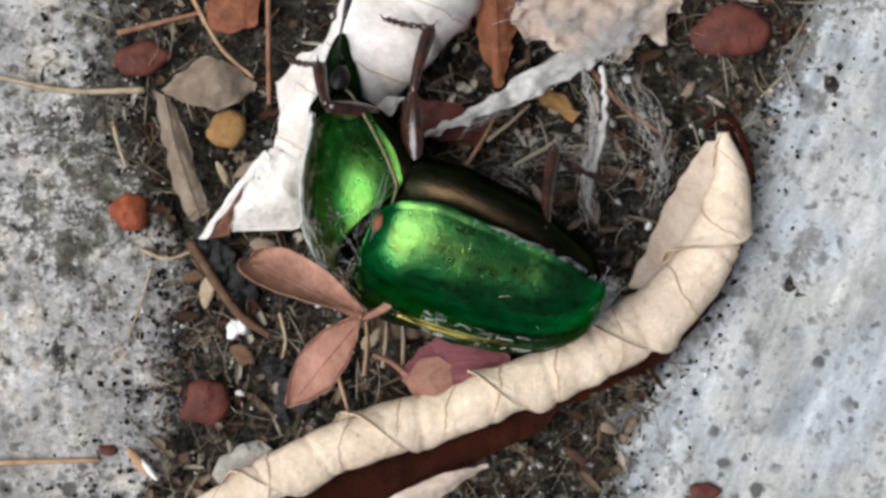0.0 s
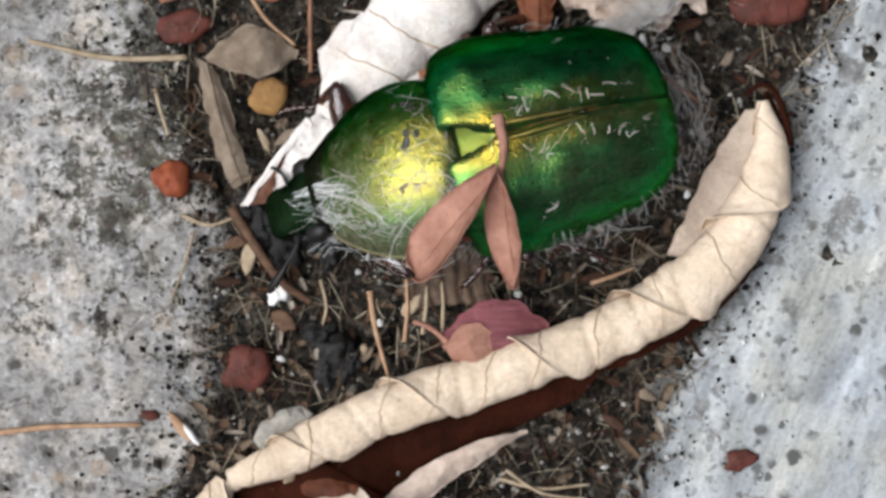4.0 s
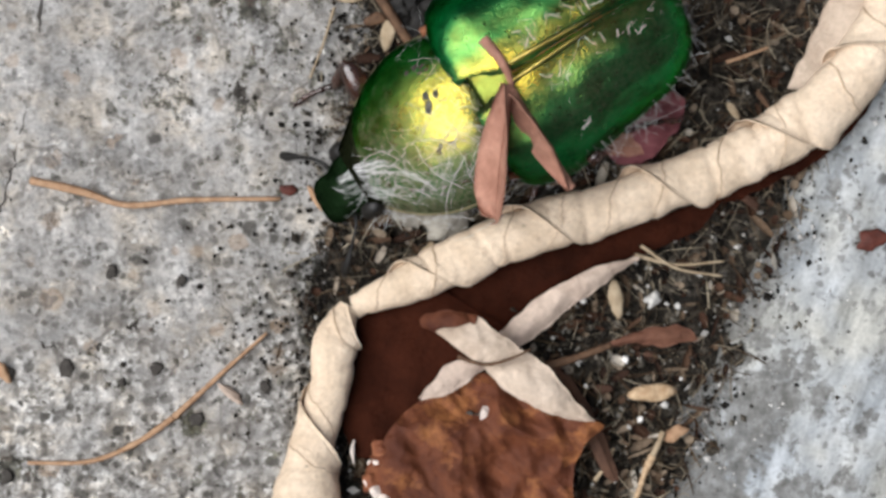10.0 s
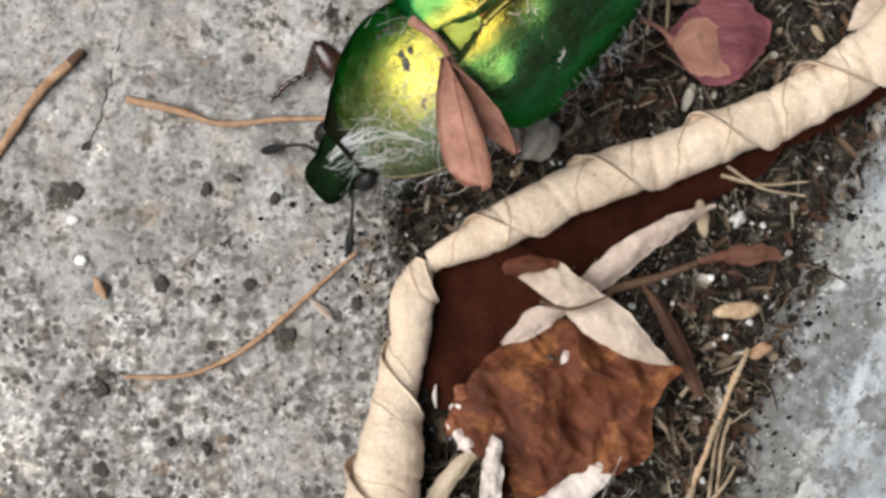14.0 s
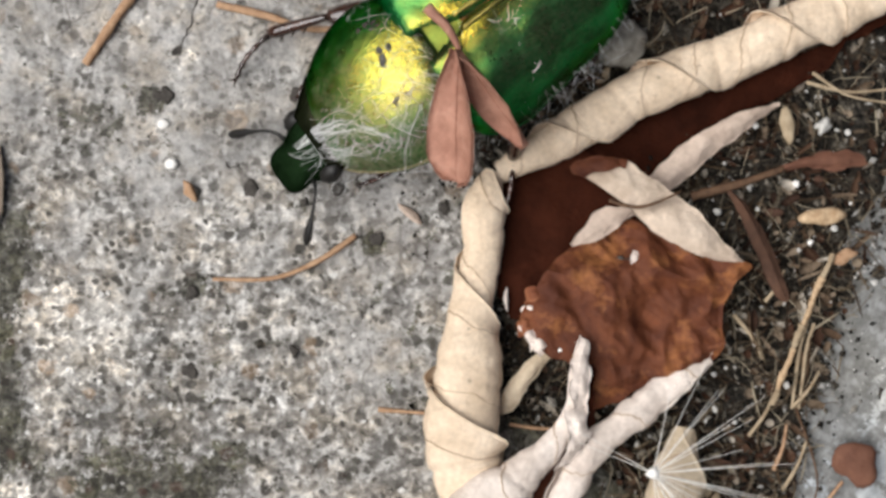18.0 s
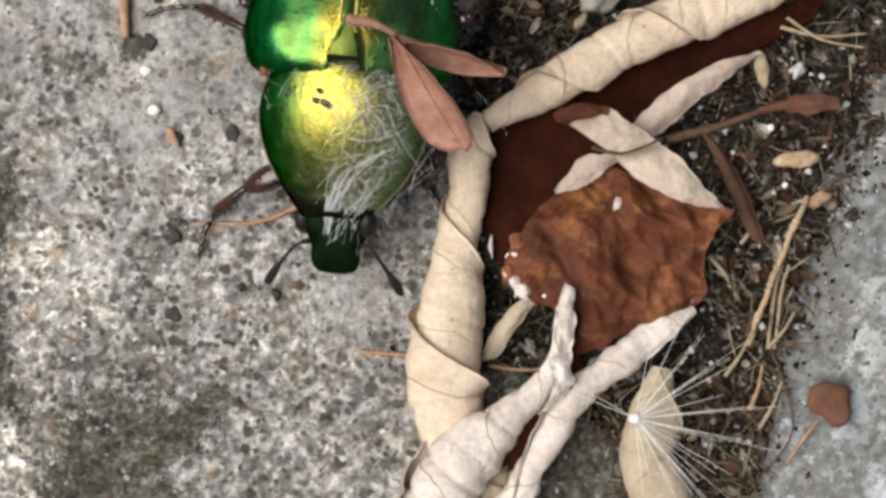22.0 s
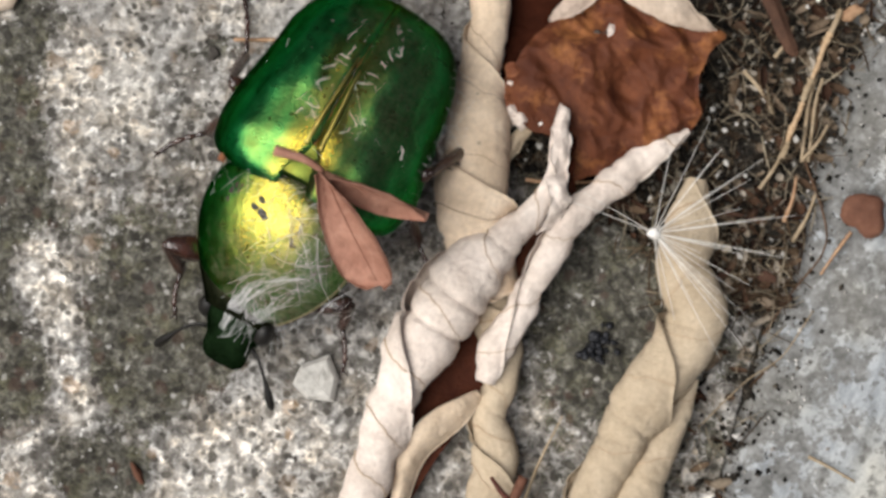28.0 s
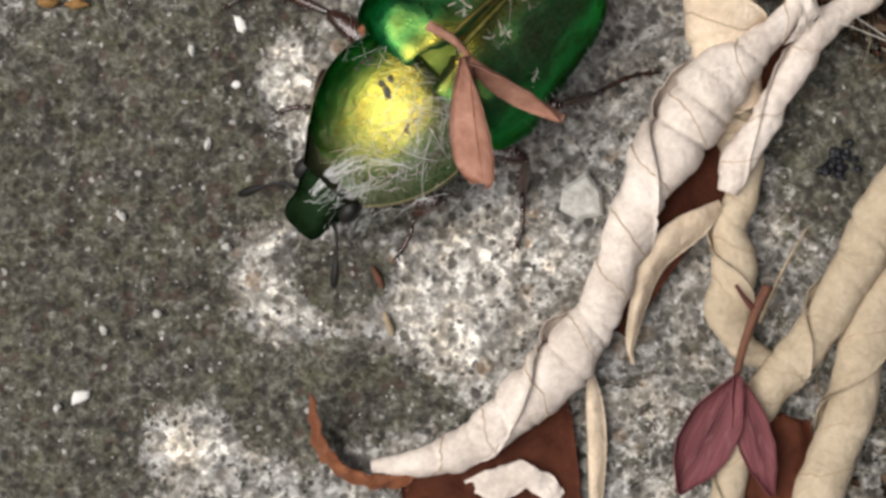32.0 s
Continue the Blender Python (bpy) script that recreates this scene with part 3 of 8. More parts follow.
M_SILK = plain("spider_silk", (0.70, 0.71, 0.68), (0.88, 0.88, 0.86), 2.0, 0.5, 0)
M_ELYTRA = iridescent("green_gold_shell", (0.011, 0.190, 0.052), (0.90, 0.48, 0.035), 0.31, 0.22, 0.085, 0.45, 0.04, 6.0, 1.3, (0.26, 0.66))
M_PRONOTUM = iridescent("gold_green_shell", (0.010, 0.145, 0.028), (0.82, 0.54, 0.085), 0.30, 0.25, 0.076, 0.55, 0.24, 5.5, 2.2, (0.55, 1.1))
M_GOLD = iridescent("gold_ridge", (0.05, 0.14, 0.03), (0.90, 0.50, 0.06), 0.36, 0.30, 0.12, 0.3)
M_HEAD = iridescent("dark_green_shell", (0.018, 0.040, 0.016), (0.04, 0.05, 0.016), 0.5, 0.4, 0.2, 0.6)
M_FRINGE = plain("pale_hair_fringe", (0.12, 0.10, 0.05), (0.27, 0.23, 0.12), 2.0, 0.7, 0)
M_FLECK = plain("pale_scale", (0.50, 0.50, 0.44), (0.80, 0.80, 0.73), 2.0, 0.6, 0)
M_SEAM = plain("bronze_seam", (0.10, 0.045, 0.012), (0.26, 0.13, 0.03), 2.0, 0.4, 0.2, 0.5, 0.6)
M_BELLY = iridescent("bronze_green_belly", (0.025, 0.03, 0.016), (0.10, 0.04, 0.02), 0.4, 0.3, 0.3, 0.3)
M_LEG = plain("dark_bronze_leg", (0.005, 0.006, 0.005), (0.060, 0.022, 0.013), 0.9, 0.22, 0.3, 0.8)
M_EYE = plain("black_eye", (0.004, 0.004, 0.004), (0.012, 0.01, 0.008), 2.0, 0.5, 0, 0.4)
# dark surface of the unseen walls added to hold back sky light
M_SKY_BLOCK = plain("sky_block", (0.045, 0.05, 0.045), (0.085, 0.085, 0.075), 0.02, 0.9)
M_CREVICE = plain("crack_dirt", (0.03, 0.026, 0.022), (0.09, 0.08, 0.07), 2.0, 0.9)
M_GREYLEAF = leafy("grey_brown_leaf", (0.31, 0.245, 0.18), (0.16, 0.12, 0.085), (0.14, 0.10, 0.07), 0.5, 0.8)
M_OCHRE = leafy("ochre_leaf", (0.40, 0.23, 0.075), (0.22, 0.11, 0.04), (0.2, 0.1, 0.04), 0.5, 0.7)
M_BLACK = plain("black_seed", (0.004, 0.005, 0.007), (0.022, 0.023, 0.028), 1.2, 0.5, 0.5, 0.35)
M_WEB = plain("old_cobweb", (0.40, 0.37, 0.33), (0.62, 0.59, 0.55), 2.0, 0.8, 0)
M_DULLRED = leafy("dull_red_leaf", (0.199, 0.092, 0.056), (0.117, 0.048, 0.030), (0.12, 0.045, 0.032), 0.4, 0.7)
M_UMBER = leafy("umber_leaf_face", (0.105, 0.034, 0.018), (0.05, 0.015, 0.009), (0.06, 0.02, 0.012), 0.3, 0.75, sheen=0.1)
M_RIDGE = iridescent("pale_gold_ridge", (0.36, 0.34, 0.10), (0.95, 0.60, 0.12), 0.36, 0.3, 0.3, 0.3)
M_PINKTAN = leafy("pinkish_tan_leaf", (0.68, 0.565, 0.455), (0.44, 0.345, 0.265), (0.30, 0.22, 0.16), 0.3, 0.8)
M_PALETAN = leafy("pale_pinkish_leaf", (0.64, 0.52, 0.43), (0.44, 0.34, 0.275), (0.30, 0.22, 0.16), 0.3, 0.8)
M_PEAT = plain("black_peat", (0.003, 0.003, 0.003), (0.030, 0.026, 0.022), 2.2, 0.55, 1.0, 0.4)
M_DULLSTONE = plain("dull_stone", (0.20, 0.18, 0.15), (0.42, 0.39, 0.33), 1.2, 0.9, 0.8)
M_BARK = plain("ribbed_bark", (0.030, 0.018, 0.012), (0.15, 0.10, 0.065), 0.9, 0.8, 0.6)


def island_mat(name, stops, rough=0.85):
    """Colour that differs from piece to piece of a joined mesh."""
    m, nt, b = node_mat(name)
    g = nt.nodes.new("ShaderNodeNewGeometry")
    col = ramp(nt, g.outputs["Random Per Island"], stops)
    co = coords(nt)
    c = mix(nt, 0.6, col.outputs[0], ramp(nt, tex(nt, co, 4.0, 3, 0.6), [(0.3, (0.5, 0.5, 0.5)), (0.7, (1.2, 1.2, 1.2))]).outputs[0], "MULTIPLY")
    nt.links.new(c, b.inputs["Base Color"])
    b.inputs["Roughness"].default_value = rough
    b.inputs["Specular IOR Level"].default_value = 0.15
    return m


M_CRUMB = island_mat("soil_crumb", [(0.0, (0.005, 0.004, 0.003)), (0.46, (0.017, 0.014, 0.011)), (0.72, (0.05, 0.041, 0.031)), (0.86, (0.14, 0.125, 0.10)), (0.95, (0.26, 0.24, 0.205)), (0.98, (0.60, 0.58, 0.54))])
M_CHAFF = island_mat("chaff", [(0.0, (0.035, 0.022, 0.014)), (0.35, (0.09, 0.055, 0.03)), (0.6, (0.16, 0.12, 0.075)), (0.8, (0.25, 0.21, 0.15)), (1.0, (0.44, 0.37, 0.26))])
M_SCRAP = island_mat("leaf_scrap", [(0.0, (0.018, 0.010, 0.007)), (0.35, (0.06, 0.028, 0.016)), (0.6, (0.12, 0.08, 0.05)), (0.85, (0.22, 0.17, 0.12)), (1.0, (0.45, 0.40, 0.33))])
M_GRAIN = island_mat("concrete_grain", [(0.0, (0.10, 0.095, 0.085)), (0.45, (0.30, 0.28, 0.26)), (0.8, (0.55, 0.53, 0.49)), (1.0, (0.78, 0.76, 0.72))])

# ---- ground: soil to the horizon, two concrete slabs with a joint between ----
def edge_right(y):
    return np.interp(y, [-9000, -70, -51, -43, -27, -13, -5, 4, 13, 30, 9000], [-3300, -8.5, -3.3, -1.2, 3.3, 9.2, 12.6, 16.9, 19.9, 26, 3300])


def edge_left(y):
    return np.interp(y, [-9000, -70, -58, -46, -37, -34, -31.5, -28, -22, -17, -9.6, -0.6, 6, 14, 30, 9000], [-3310, -13.5, -9.5, -5.5, -5.0, -9.0, -13.5, -14.3, -14.6, -14.8, -12.8, -12.2, -14.6, -15, -10, 3290])


def spread(lo, hi, step, far):
    """Even steps between lo and hi, then growing steps out to far."""
    mid = list(np.arange(lo, hi + step / 2, step))
    out, s = [], step
    while not out or out[-1] < far:
        s *= 1.7
        out.append((out[-1] if out else 0) + s)
    return [lo - d for d in out[::-1]] + mid + [hi + d for d in out]


def build_ground():
    xs, ys = spread(-24, 28, 0.4, 30000), spread(-70, 22, 0.4, 30000)
    X, Y = np.meshgrid(xs, ys, indexing="ij")
    near = (np.abs(X) < 40) & (np.abs(Y + 24) < 60)
    Z = -1.1 + near * (1.5 * (fnoise(X, Y, 2.4, 1) - 0.5) + 1.2 * (fnoise(X, Y, 1.1, 2) - 0.5) + 0.7 * (fnoise(X, Y, 0.55, 3) - 0.5))
    Z = np.where(near, Z, -3.0)
    ob = mesh_object("ground", np.c_[X.ravel(), Y.ravel(), Z.ravel()].tolist(), grid_faces(len(xs), len(ys)), M_SOIL)
    return tagged(ob, "dark damp soil filling the joint between slabs", "ground", kind="structure")


def build_slab(name, side, material, label, depth, relief, blobs, seed):
    ys = spread(-68, 22, 0.25, 1900)
    vs = [-0.35, -0.2, 0.0] + list(np.arange(0.25, depth, 0.25))
    s = 0.25
    while vs[-1] < 1700:
        s *= 1.6
        vs.append(vs[-1] + s)
    V, Y = np.meshgrid(vs, ys, indexing="ij")
    near = np.abs(Y + 24) < 60
    E = (edge_left(Y) if side < 0 else edge_right(Y)) + near * (1.6 * (fnoise(Y, Y * 0 + seed, 3.1, seed) - 0.5) + 0.9 * (fnoise(Y, Y * 0 + seed, 0.9, seed + 1) - 0.5)) * np.exp(-np.maximum(V, 0) / 4)
    X = E + side * V
    drop = np.where(V < 0, -3.0 * (-V / 0.35), -0.9 * np.exp(-V / 0.45) - 0.35 * np.exp(-V / 1.6))
    bumps = relief * (1.3 * (fnoise(X, Y, 1.3, seed + 2) - 0.5) + 0.9 * (fnoise(X, Y, 0.6, seed + 3) - 0.5) + 1.6 * (fnoise(X, Y, 6.0, seed + 4) - 0.5))
    pit = np.clip(fnoise(X, Y, 0.9, seed + 5) - 0.74, 0, 1) * 2.2 * relief
    Z = drop + near * (bumps - pit) * np.clip(V / 0.5 + 0.4, 0, 1)
    ob = mesh_object(name, np.c_[X.ravel(), Y.ravel(), Z.ravel()].tolist(), grid_faces(len(vs), len(ys)) if side > 0 else [q[::-1] for q in grid_faces(len(vs), len(ys))], material)
    stain = 0.42 * np.exp(-np.maximum(V, 0) / 1.4) - 0.02
    if side < 0:
        stain = stain + 0.07 * np.clip((-20 - Y) / 12, 0, 1)
    else:
        stain = stain + 0.24 * np.clip((-12 - Y) / 14, 0, 1) + 0.24 * np.exp(-np.maximum(V, 0) / 3.5)
    for bx, by, lx, ly, turn, a in blobs:
        ct, st = math.cos(radians(turn)), math.sin(radians(turn))
        u, v = ((X - bx) * ct + (Y - by) * st) / lx, (-(X - bx) * st + (Y - by) * ct) / ly
        stain = stain + a * np.exp(-(u * u + v * v) ** 1.5)
    wear = np.clip((-8 - Y) / 16 + 1.2 * (fnoise(X, Y, 9.0, seed + 8) - 0.5) + 1.1 * (fnoise(X, Y, 2.6, seed + 9) - 0.5) * (Y < -4), 0, 1)
    at = ob.data.attributes.new("worn", "FLOAT", "POINT")
    at.data.foreach_set("value", wear.ravel().astype(np.float32))
    at = ob.data.attributes.new("stain", "FLOAT", "POINT")
    at.data.foreach_set("value", stain.ravel().astype(np.float32))
    return tagged(ob, label, "concrete slab", kind="structure")


def build_mortar():
    """Grey gritty filling of the joint beyond the soil."""
    ys, us = np.arange(-70.0, -36.0, 0.25), np.linspace(-0.04, 1.03, 60)
    Y, U = np.meshgrid(ys, us, indexing="ij")
    X = edge_left(Y) * (1 - U) + edge_right(Y) * U
    end = -40.6 + 3.0 * (fnoise(X, Y, 2.2, 71) - 0.5) + 2.2 * (fnoise(X, Y, 0.9, 72) - 0.5)
    Z = -0.22 + 0.34 * (fnoise(X, Y, 1.1, 73) - 0.5) + 0.34 * (fnoise(X, Y, 0.5, 74) - 0.5) - 1.6 * np.clip((Y - end) / 1.2, 0, 1.5) - 0.5 * np.clip(np.abs(U - 0.5) * 2 - 0.94, 0, 1) * 10
    ob = mesh_object("mortar", np.c_[X.ravel(), Y.ravel(), Z.ravel()].tolist(), [q[::-1] for q in grid_faces(len(ys), len(us))], M_SLAB)
    for key, value in (("worn", np.ones_like(X)), ("stain", 0.16 + 0.5 * (fnoise(X, Y, 2.0, 75) - 0.5))):
        at = ob.data.attributes.new(key, "FLOAT", "POINT")
        at.data.foreach_set("value", value.ravel().astype(np.float32))
    return tagged(ob, "grey gritty mortar filling the end of the joint", "mortar", kind="structure")


# growth on the slab: x, y, half length, half width, turn, how strong (less than nothing: bare)
BLOBS_LEFT = [(-35.2, -40.2, 6.4, 3.4, 80, 0.75), (-42.6, -43.8, 3.2, 2.6, 0, 0.75), (-42.0, -27.4, 6.0, 1.8, 90, 0.55), (-30.2, -35.2, 2.4, 1.6, 30, 0.4), (-32.5, -43.4, 4.2, 1.8, 35, 0.55),
              (-38.2, -49.4, 2.6, 2.4, 0, 0.6), (-40.6, -35.2, 1.9, 1.3, 0, 0.5), (-44.8, -30.0, 6.5, 2.2, 90, 0.7), (-45.8, -38.5, 6.0, 2.6, 90, 0.65), (-31.6, -25.3, 1.3, 0.9, 20, 0.4), (-41.2, -32.6, 1.6, 1.6, 0, 0.35),
              (-51.5, -41.0, 8.5, 7.0, 40, 0.9), (-53.0, -52.0, 8.5, 5.5, 90, 0.7), (-46.6, -50.2, 5.5, 2.8, 80, 0.75)]
BLOBS_LEFT += [(-20.5, 5.0, 9.0, 5.5, 90, 0.22), (-17.0, 6.0, 7.0, 2.6, 90, 0.22), (-17.5, -7.0, 5.0, 2.5, 80, 0.12)]
BLOBS_LEFT += [(-45.5, -54.6, 3.2, 2.0, 0, 0.7), (-37.0, -49.2, 2.4, 1.6, 0, 0.8), (-36.7, -55.2, 5.6, 2.5, -12, 0.9), (-40.4, -57.6, 3.6, 2.0, 0, 0.7), (-53.0, -60.5, 6.0, 3.5, 0, 0.6),
               (-40.3, -39.8, 3.6, 1.3, 105, -0.7), (-39.4, -44.2, 2.4, 1.2, 110, -0.6), (-41.8, -50.4, 2.4, 1.5, 130, -0.9), (-39.4, -51.5, 1.6, 0.8, -20, -0.8), (-46.0, -59.0, 3.0, 1.6, 10, -0.8),
               (-41.4, -37.8, 1.6, 1.2, 60, -0.8), (-32.0, -52.2, 4.2, 2.4, -10, -0.4)]
BLOBS_LEFT += [(-37.2, -29.0, 3.6, 3.0, 0, -0.3), (-28.5, -46.0, 3.6, 2.4, 0, -0.2), (-36.7, -16.3, 1.8, 1.5, 0, 0.4), (-33.9, -14.9, 0.9, 0.8, 0, 0.7), (-21.6, -22.6, 0.75, 0.7, 0, 0.7), (-25.5, -20.6, 0.5, 0.5, 0, 0.7),
               (-19.5, 0.5, 2.5, 2.0, 0, 0.12), (-24.0, -4.5, 2.5, 2.0, 0, 0.12), (-9.5, -40.0, 6.5, 4.5, 90, 0.75), (-12.5, -31.0, 3.5, 2.8, 0, 0.6), (-16.0, -56.0, 8.0, 5.0, 60, 0.22), (-41.0, -22.6, 2.5, 1.6, 90, 0.35)]
BLOBS_LEFT += [(-38.4, -27.8, 3.2, 2.8, 0, -0.55), (-39.6, -32.4, 1.6, 1.6, 0, -0.4), (-40.4, -37.6, 2.6, 1.3, 90, -0.45), (-39.2, -45.6, 1.8, 1.2, 20, -0.5), (-42.3, -47.6, 1.8, 1.2, 40, -0.5), (-32.7, -49.2, 4.0, 3.0, 0, -0.45), (-27.8, -46.6, 3.5, 2.5, 0, -0.4)]
BLOBS_RIGHT = [(14.9, -12.5, 0.8, 0.8, 0, 0.5), (6.0, -39.0, 4.0, 2.5, 60, 0.2), (21.0, 0.0, 2.0, 1.5, 0, 0.15), (9.0, -22.0, 5.0, 1.4, 65, 0.3), (4.5, -31.0, 4.0, 1.2, 65, 0.3), (19.0, -2.0, 4.0, 1.0, 65, 0.25)]


def build_sky_blocks():
    """Plain walls added far out of view to cut off low sky light."""
    for name, (cx, cy, lx, ly) in (("sky_block_north", (0, 3.6, 7.6, 0.2)), ("sky_block_south", (0, -3.7, 7.6, 0.2)), ("sky_block_west", (-3.7, -0.05, 0.2, 7.1)), ("sky_block_east", (3.7, -0.05, 0.2, 7.1))):
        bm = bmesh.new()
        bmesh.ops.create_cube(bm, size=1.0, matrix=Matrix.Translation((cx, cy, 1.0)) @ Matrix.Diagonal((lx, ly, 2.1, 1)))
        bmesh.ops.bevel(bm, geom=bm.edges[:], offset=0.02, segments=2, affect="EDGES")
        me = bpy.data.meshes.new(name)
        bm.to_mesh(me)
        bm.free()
        me.materials.append(M_SKY_BLOCK)
        tagged(new(name, me), "plain unseen wall added to block low sky light", "wall", kind="structure")


build_ground()
build_mortar()
build_sky_blocks()
build_slab("pavement", -1, M_SLAB, "weathered grey concrete slab with pits and dark lichen stains", 44, 0.22, BLOBS_LEFT, 11)
build_slab("kerb", 1, M_KERB, "smooth blue-grey concrete kerb speckled with dark spots", 24, 0.14, BLOBS_RIGHT, 31)


# ---- the beetle ----
def lump(x, y, z, rx, ry, rz, r, n=1):
    """A small angular lump: verts and faces of a squashed, jittered octahedron (n=0) or icosahedron (n=1)."""
    if n == 0:
        base = [(1, 0, 0), (-1, 0, 0), (0, 1, 0), (0, -1, 0), (0, 0, 1), (0, 0, -1)]
        faces = [(0, 2, 4), (2, 1, 4), (1, 3, 4), (3, 0, 4), (2, 0, 5), (1, 2, 5), (3, 1, 5), (0, 3, 5)]
    else:
        g = 0.618
        base = [(0, 1, g), (0, 1, -g), (0, -1, g), (0, -1, -g), (1, g, 0), (1, -g, 0), (-1, g, 0), (-1, -g, 0), (g, 0, 1), (-g, 0, 1), (g, 0, -1), (-g, 0, -1)]
        faces = [(0, 8, 4), (0, 4, 1), (0, 1, 6), (0, 6, 9), (0, 9, 8), (3, 2, 7), (3, 7, 11), (3, 11, 10), (3, 10, 5), (3, 5, 2), (8, 9, 2), (8, 2, 5), (8, 5, 4), (4, 5, 10), (4, 10, 1), (1, 10, 11), (1, 11, 6), (6, 11, 7), (6, 7, 9), (9, 7, 2)]
    a = r.uniform(0, 6.28)
    ca, sa = math.cos(a), math.sin(a)
    verts = []
    for bx, by, bz in base:
        k = r.uniform(0.72, 1.2)
        px, py = bx * rx * k, by * ry * k
        verts.append((x + ca * px - sa * py, y + sa * px + ca * py, z + bz * rz * k))
    return verts, faces


def loft_half(sections, name, material, parent, sign, label=""):
    """A curved half shell from sections (y, half width, top z, side z, x inner, wrap degrees)."""
    nu, nv = 34, 18
    sec = spline(sections, nu)
    out = np.zeros((nu, nv, 3))
    for i, (y, w, zt, zs, xi, wrap) in enumerate(sec):
        for j in range(nv):
            a = radians(wrap) * j / (nv - 1)
            x = xi + (w - xi) * math.sin(a) ** 0.92 if a < math.pi / 2 else xi + (w - xi) * (1 - 0.35 * (a - math.pi / 2))
            z = zs + (zt - zs) * max(0.0, math.cos(a)) ** 0.72 if a < math.pi / 2 else zs - 1.2 * (a - math.pi / 2)
            dent = 0.12 * n3(x * 0.6, y * 0.6, sign * 3.0) + 0.06 * n3(x * 1.6, y * 1.6, sign * 5.0)
            # shoulder hump, two low ribs and the hollow beside the seam
            dent += 0.34 * math.exp(-((x - 3.5) / 0.9) ** 2 - ((y + 2.0) / 1.1) ** 2)
            back = min(1.0, max(0.0, (-3.0 - y) / 2.0)) * min(1.0, max(0.0, (y + 11.0) / 2.0))
            dent += back * (0.10 * math.exp(-((x - 1.9) / 0.3) ** 2) + 0.09 * math.exp(-((x - 3.2) / 0.35) ** 2) - 0.16 * math.exp(-((x - 1.0) / 0.5) ** 2))
            out[i, j] = (sign * (x + dent * math.sin(a)), y, z + dent * max(0.2, math.cos(a)))
    v, f = shell(out.reshape(-1, 3), nu, nv, 0.12 * -sign)
    return mesh_object(name, v, f, material, parent, label)


def ring_body(sections, nv=20, power=1.0):
    """Closed body from sections (y, half width, z top, z bottom)."""
    verts, faces = [], []
    n = len(sections)
    for y, w, zt, zb in sections:
        for k in range(nv):
            a = 2 * math.pi * k / nv
            c, s = math.cos(a), math.sin(a)
            verts.append((w * math.copysign(abs(c) ** power, c), y, (zt + zb) / 2 + (zt - zb) / 2 * math.copysign(abs(s) ** power, s)))
    for i in range(n - 1):
        for k in range(nv):
            k2 = (k + 1) % nv
            faces.append((i * nv + k, i * nv + k2, (i + 1) * nv + k2, (i + 1) * nv + k))
    faces.append(tuple(range(nv))[::-1])
    faces.append(tuple(range((n - 1) * nv, n * nv)))
    return verts, faces


def top_z(x, y):
    """Height of the beetle's back, to lay threads on."""
    ys = [-11.5, -11.1, -10.3, -8.8, -6.8, -4.6, -2.6, -1.3, -0.3, 0.5, 2, 3.5, 4.9, 6.0, 6.9, 8.2, 9.2]
    t = np.interp(y, ys, [0.9, 1.75, 2.55, 3.3, 3.85, 4.15, 4.2, 4.1, 3.95, 3.95, 3.75, 3.25, 2.55, 1.85, 1.45, 0.95, 0.35])
    w = np.interp(y, ys, [1.5, 2.9, 3.9, 4.65, 5.0, 5.4, 5.6, 5.5, 4.9, 4.45, 4.65, 4.35, 3.65, 2.75, 1.8, 1.6, 1.3])
    s = min(0.995, abs(x) / w) ** (1 / 0.92)
    return -0.75 + (t + 0.75) * math.sqrt(1 - s * s) ** 0.72


LEG_LENGTHS = ((2.9, 2.9, 2.6), (3.5, 3.6, 3.3), (4.0, 4.6, 4.2))


def twist(points, degrees=11.0):
    """The fore body is turned about its length against the wing cases and bent down."""
    out = []
    for x, y, z in points:
        f = min(1.0, max(0.0, (y + 0.6) / 1.2))
        a = radians(degrees) * f * f * (3 - 2 * f)
        c, q = math.cos(a), math.sin(a)
        out.append((c * x + q * (z - 0.8), y, -q * x + c * (z - 0.8) + 0.8 - 0.03 * max(0.0, y - 1.0) ** 2))
    return out


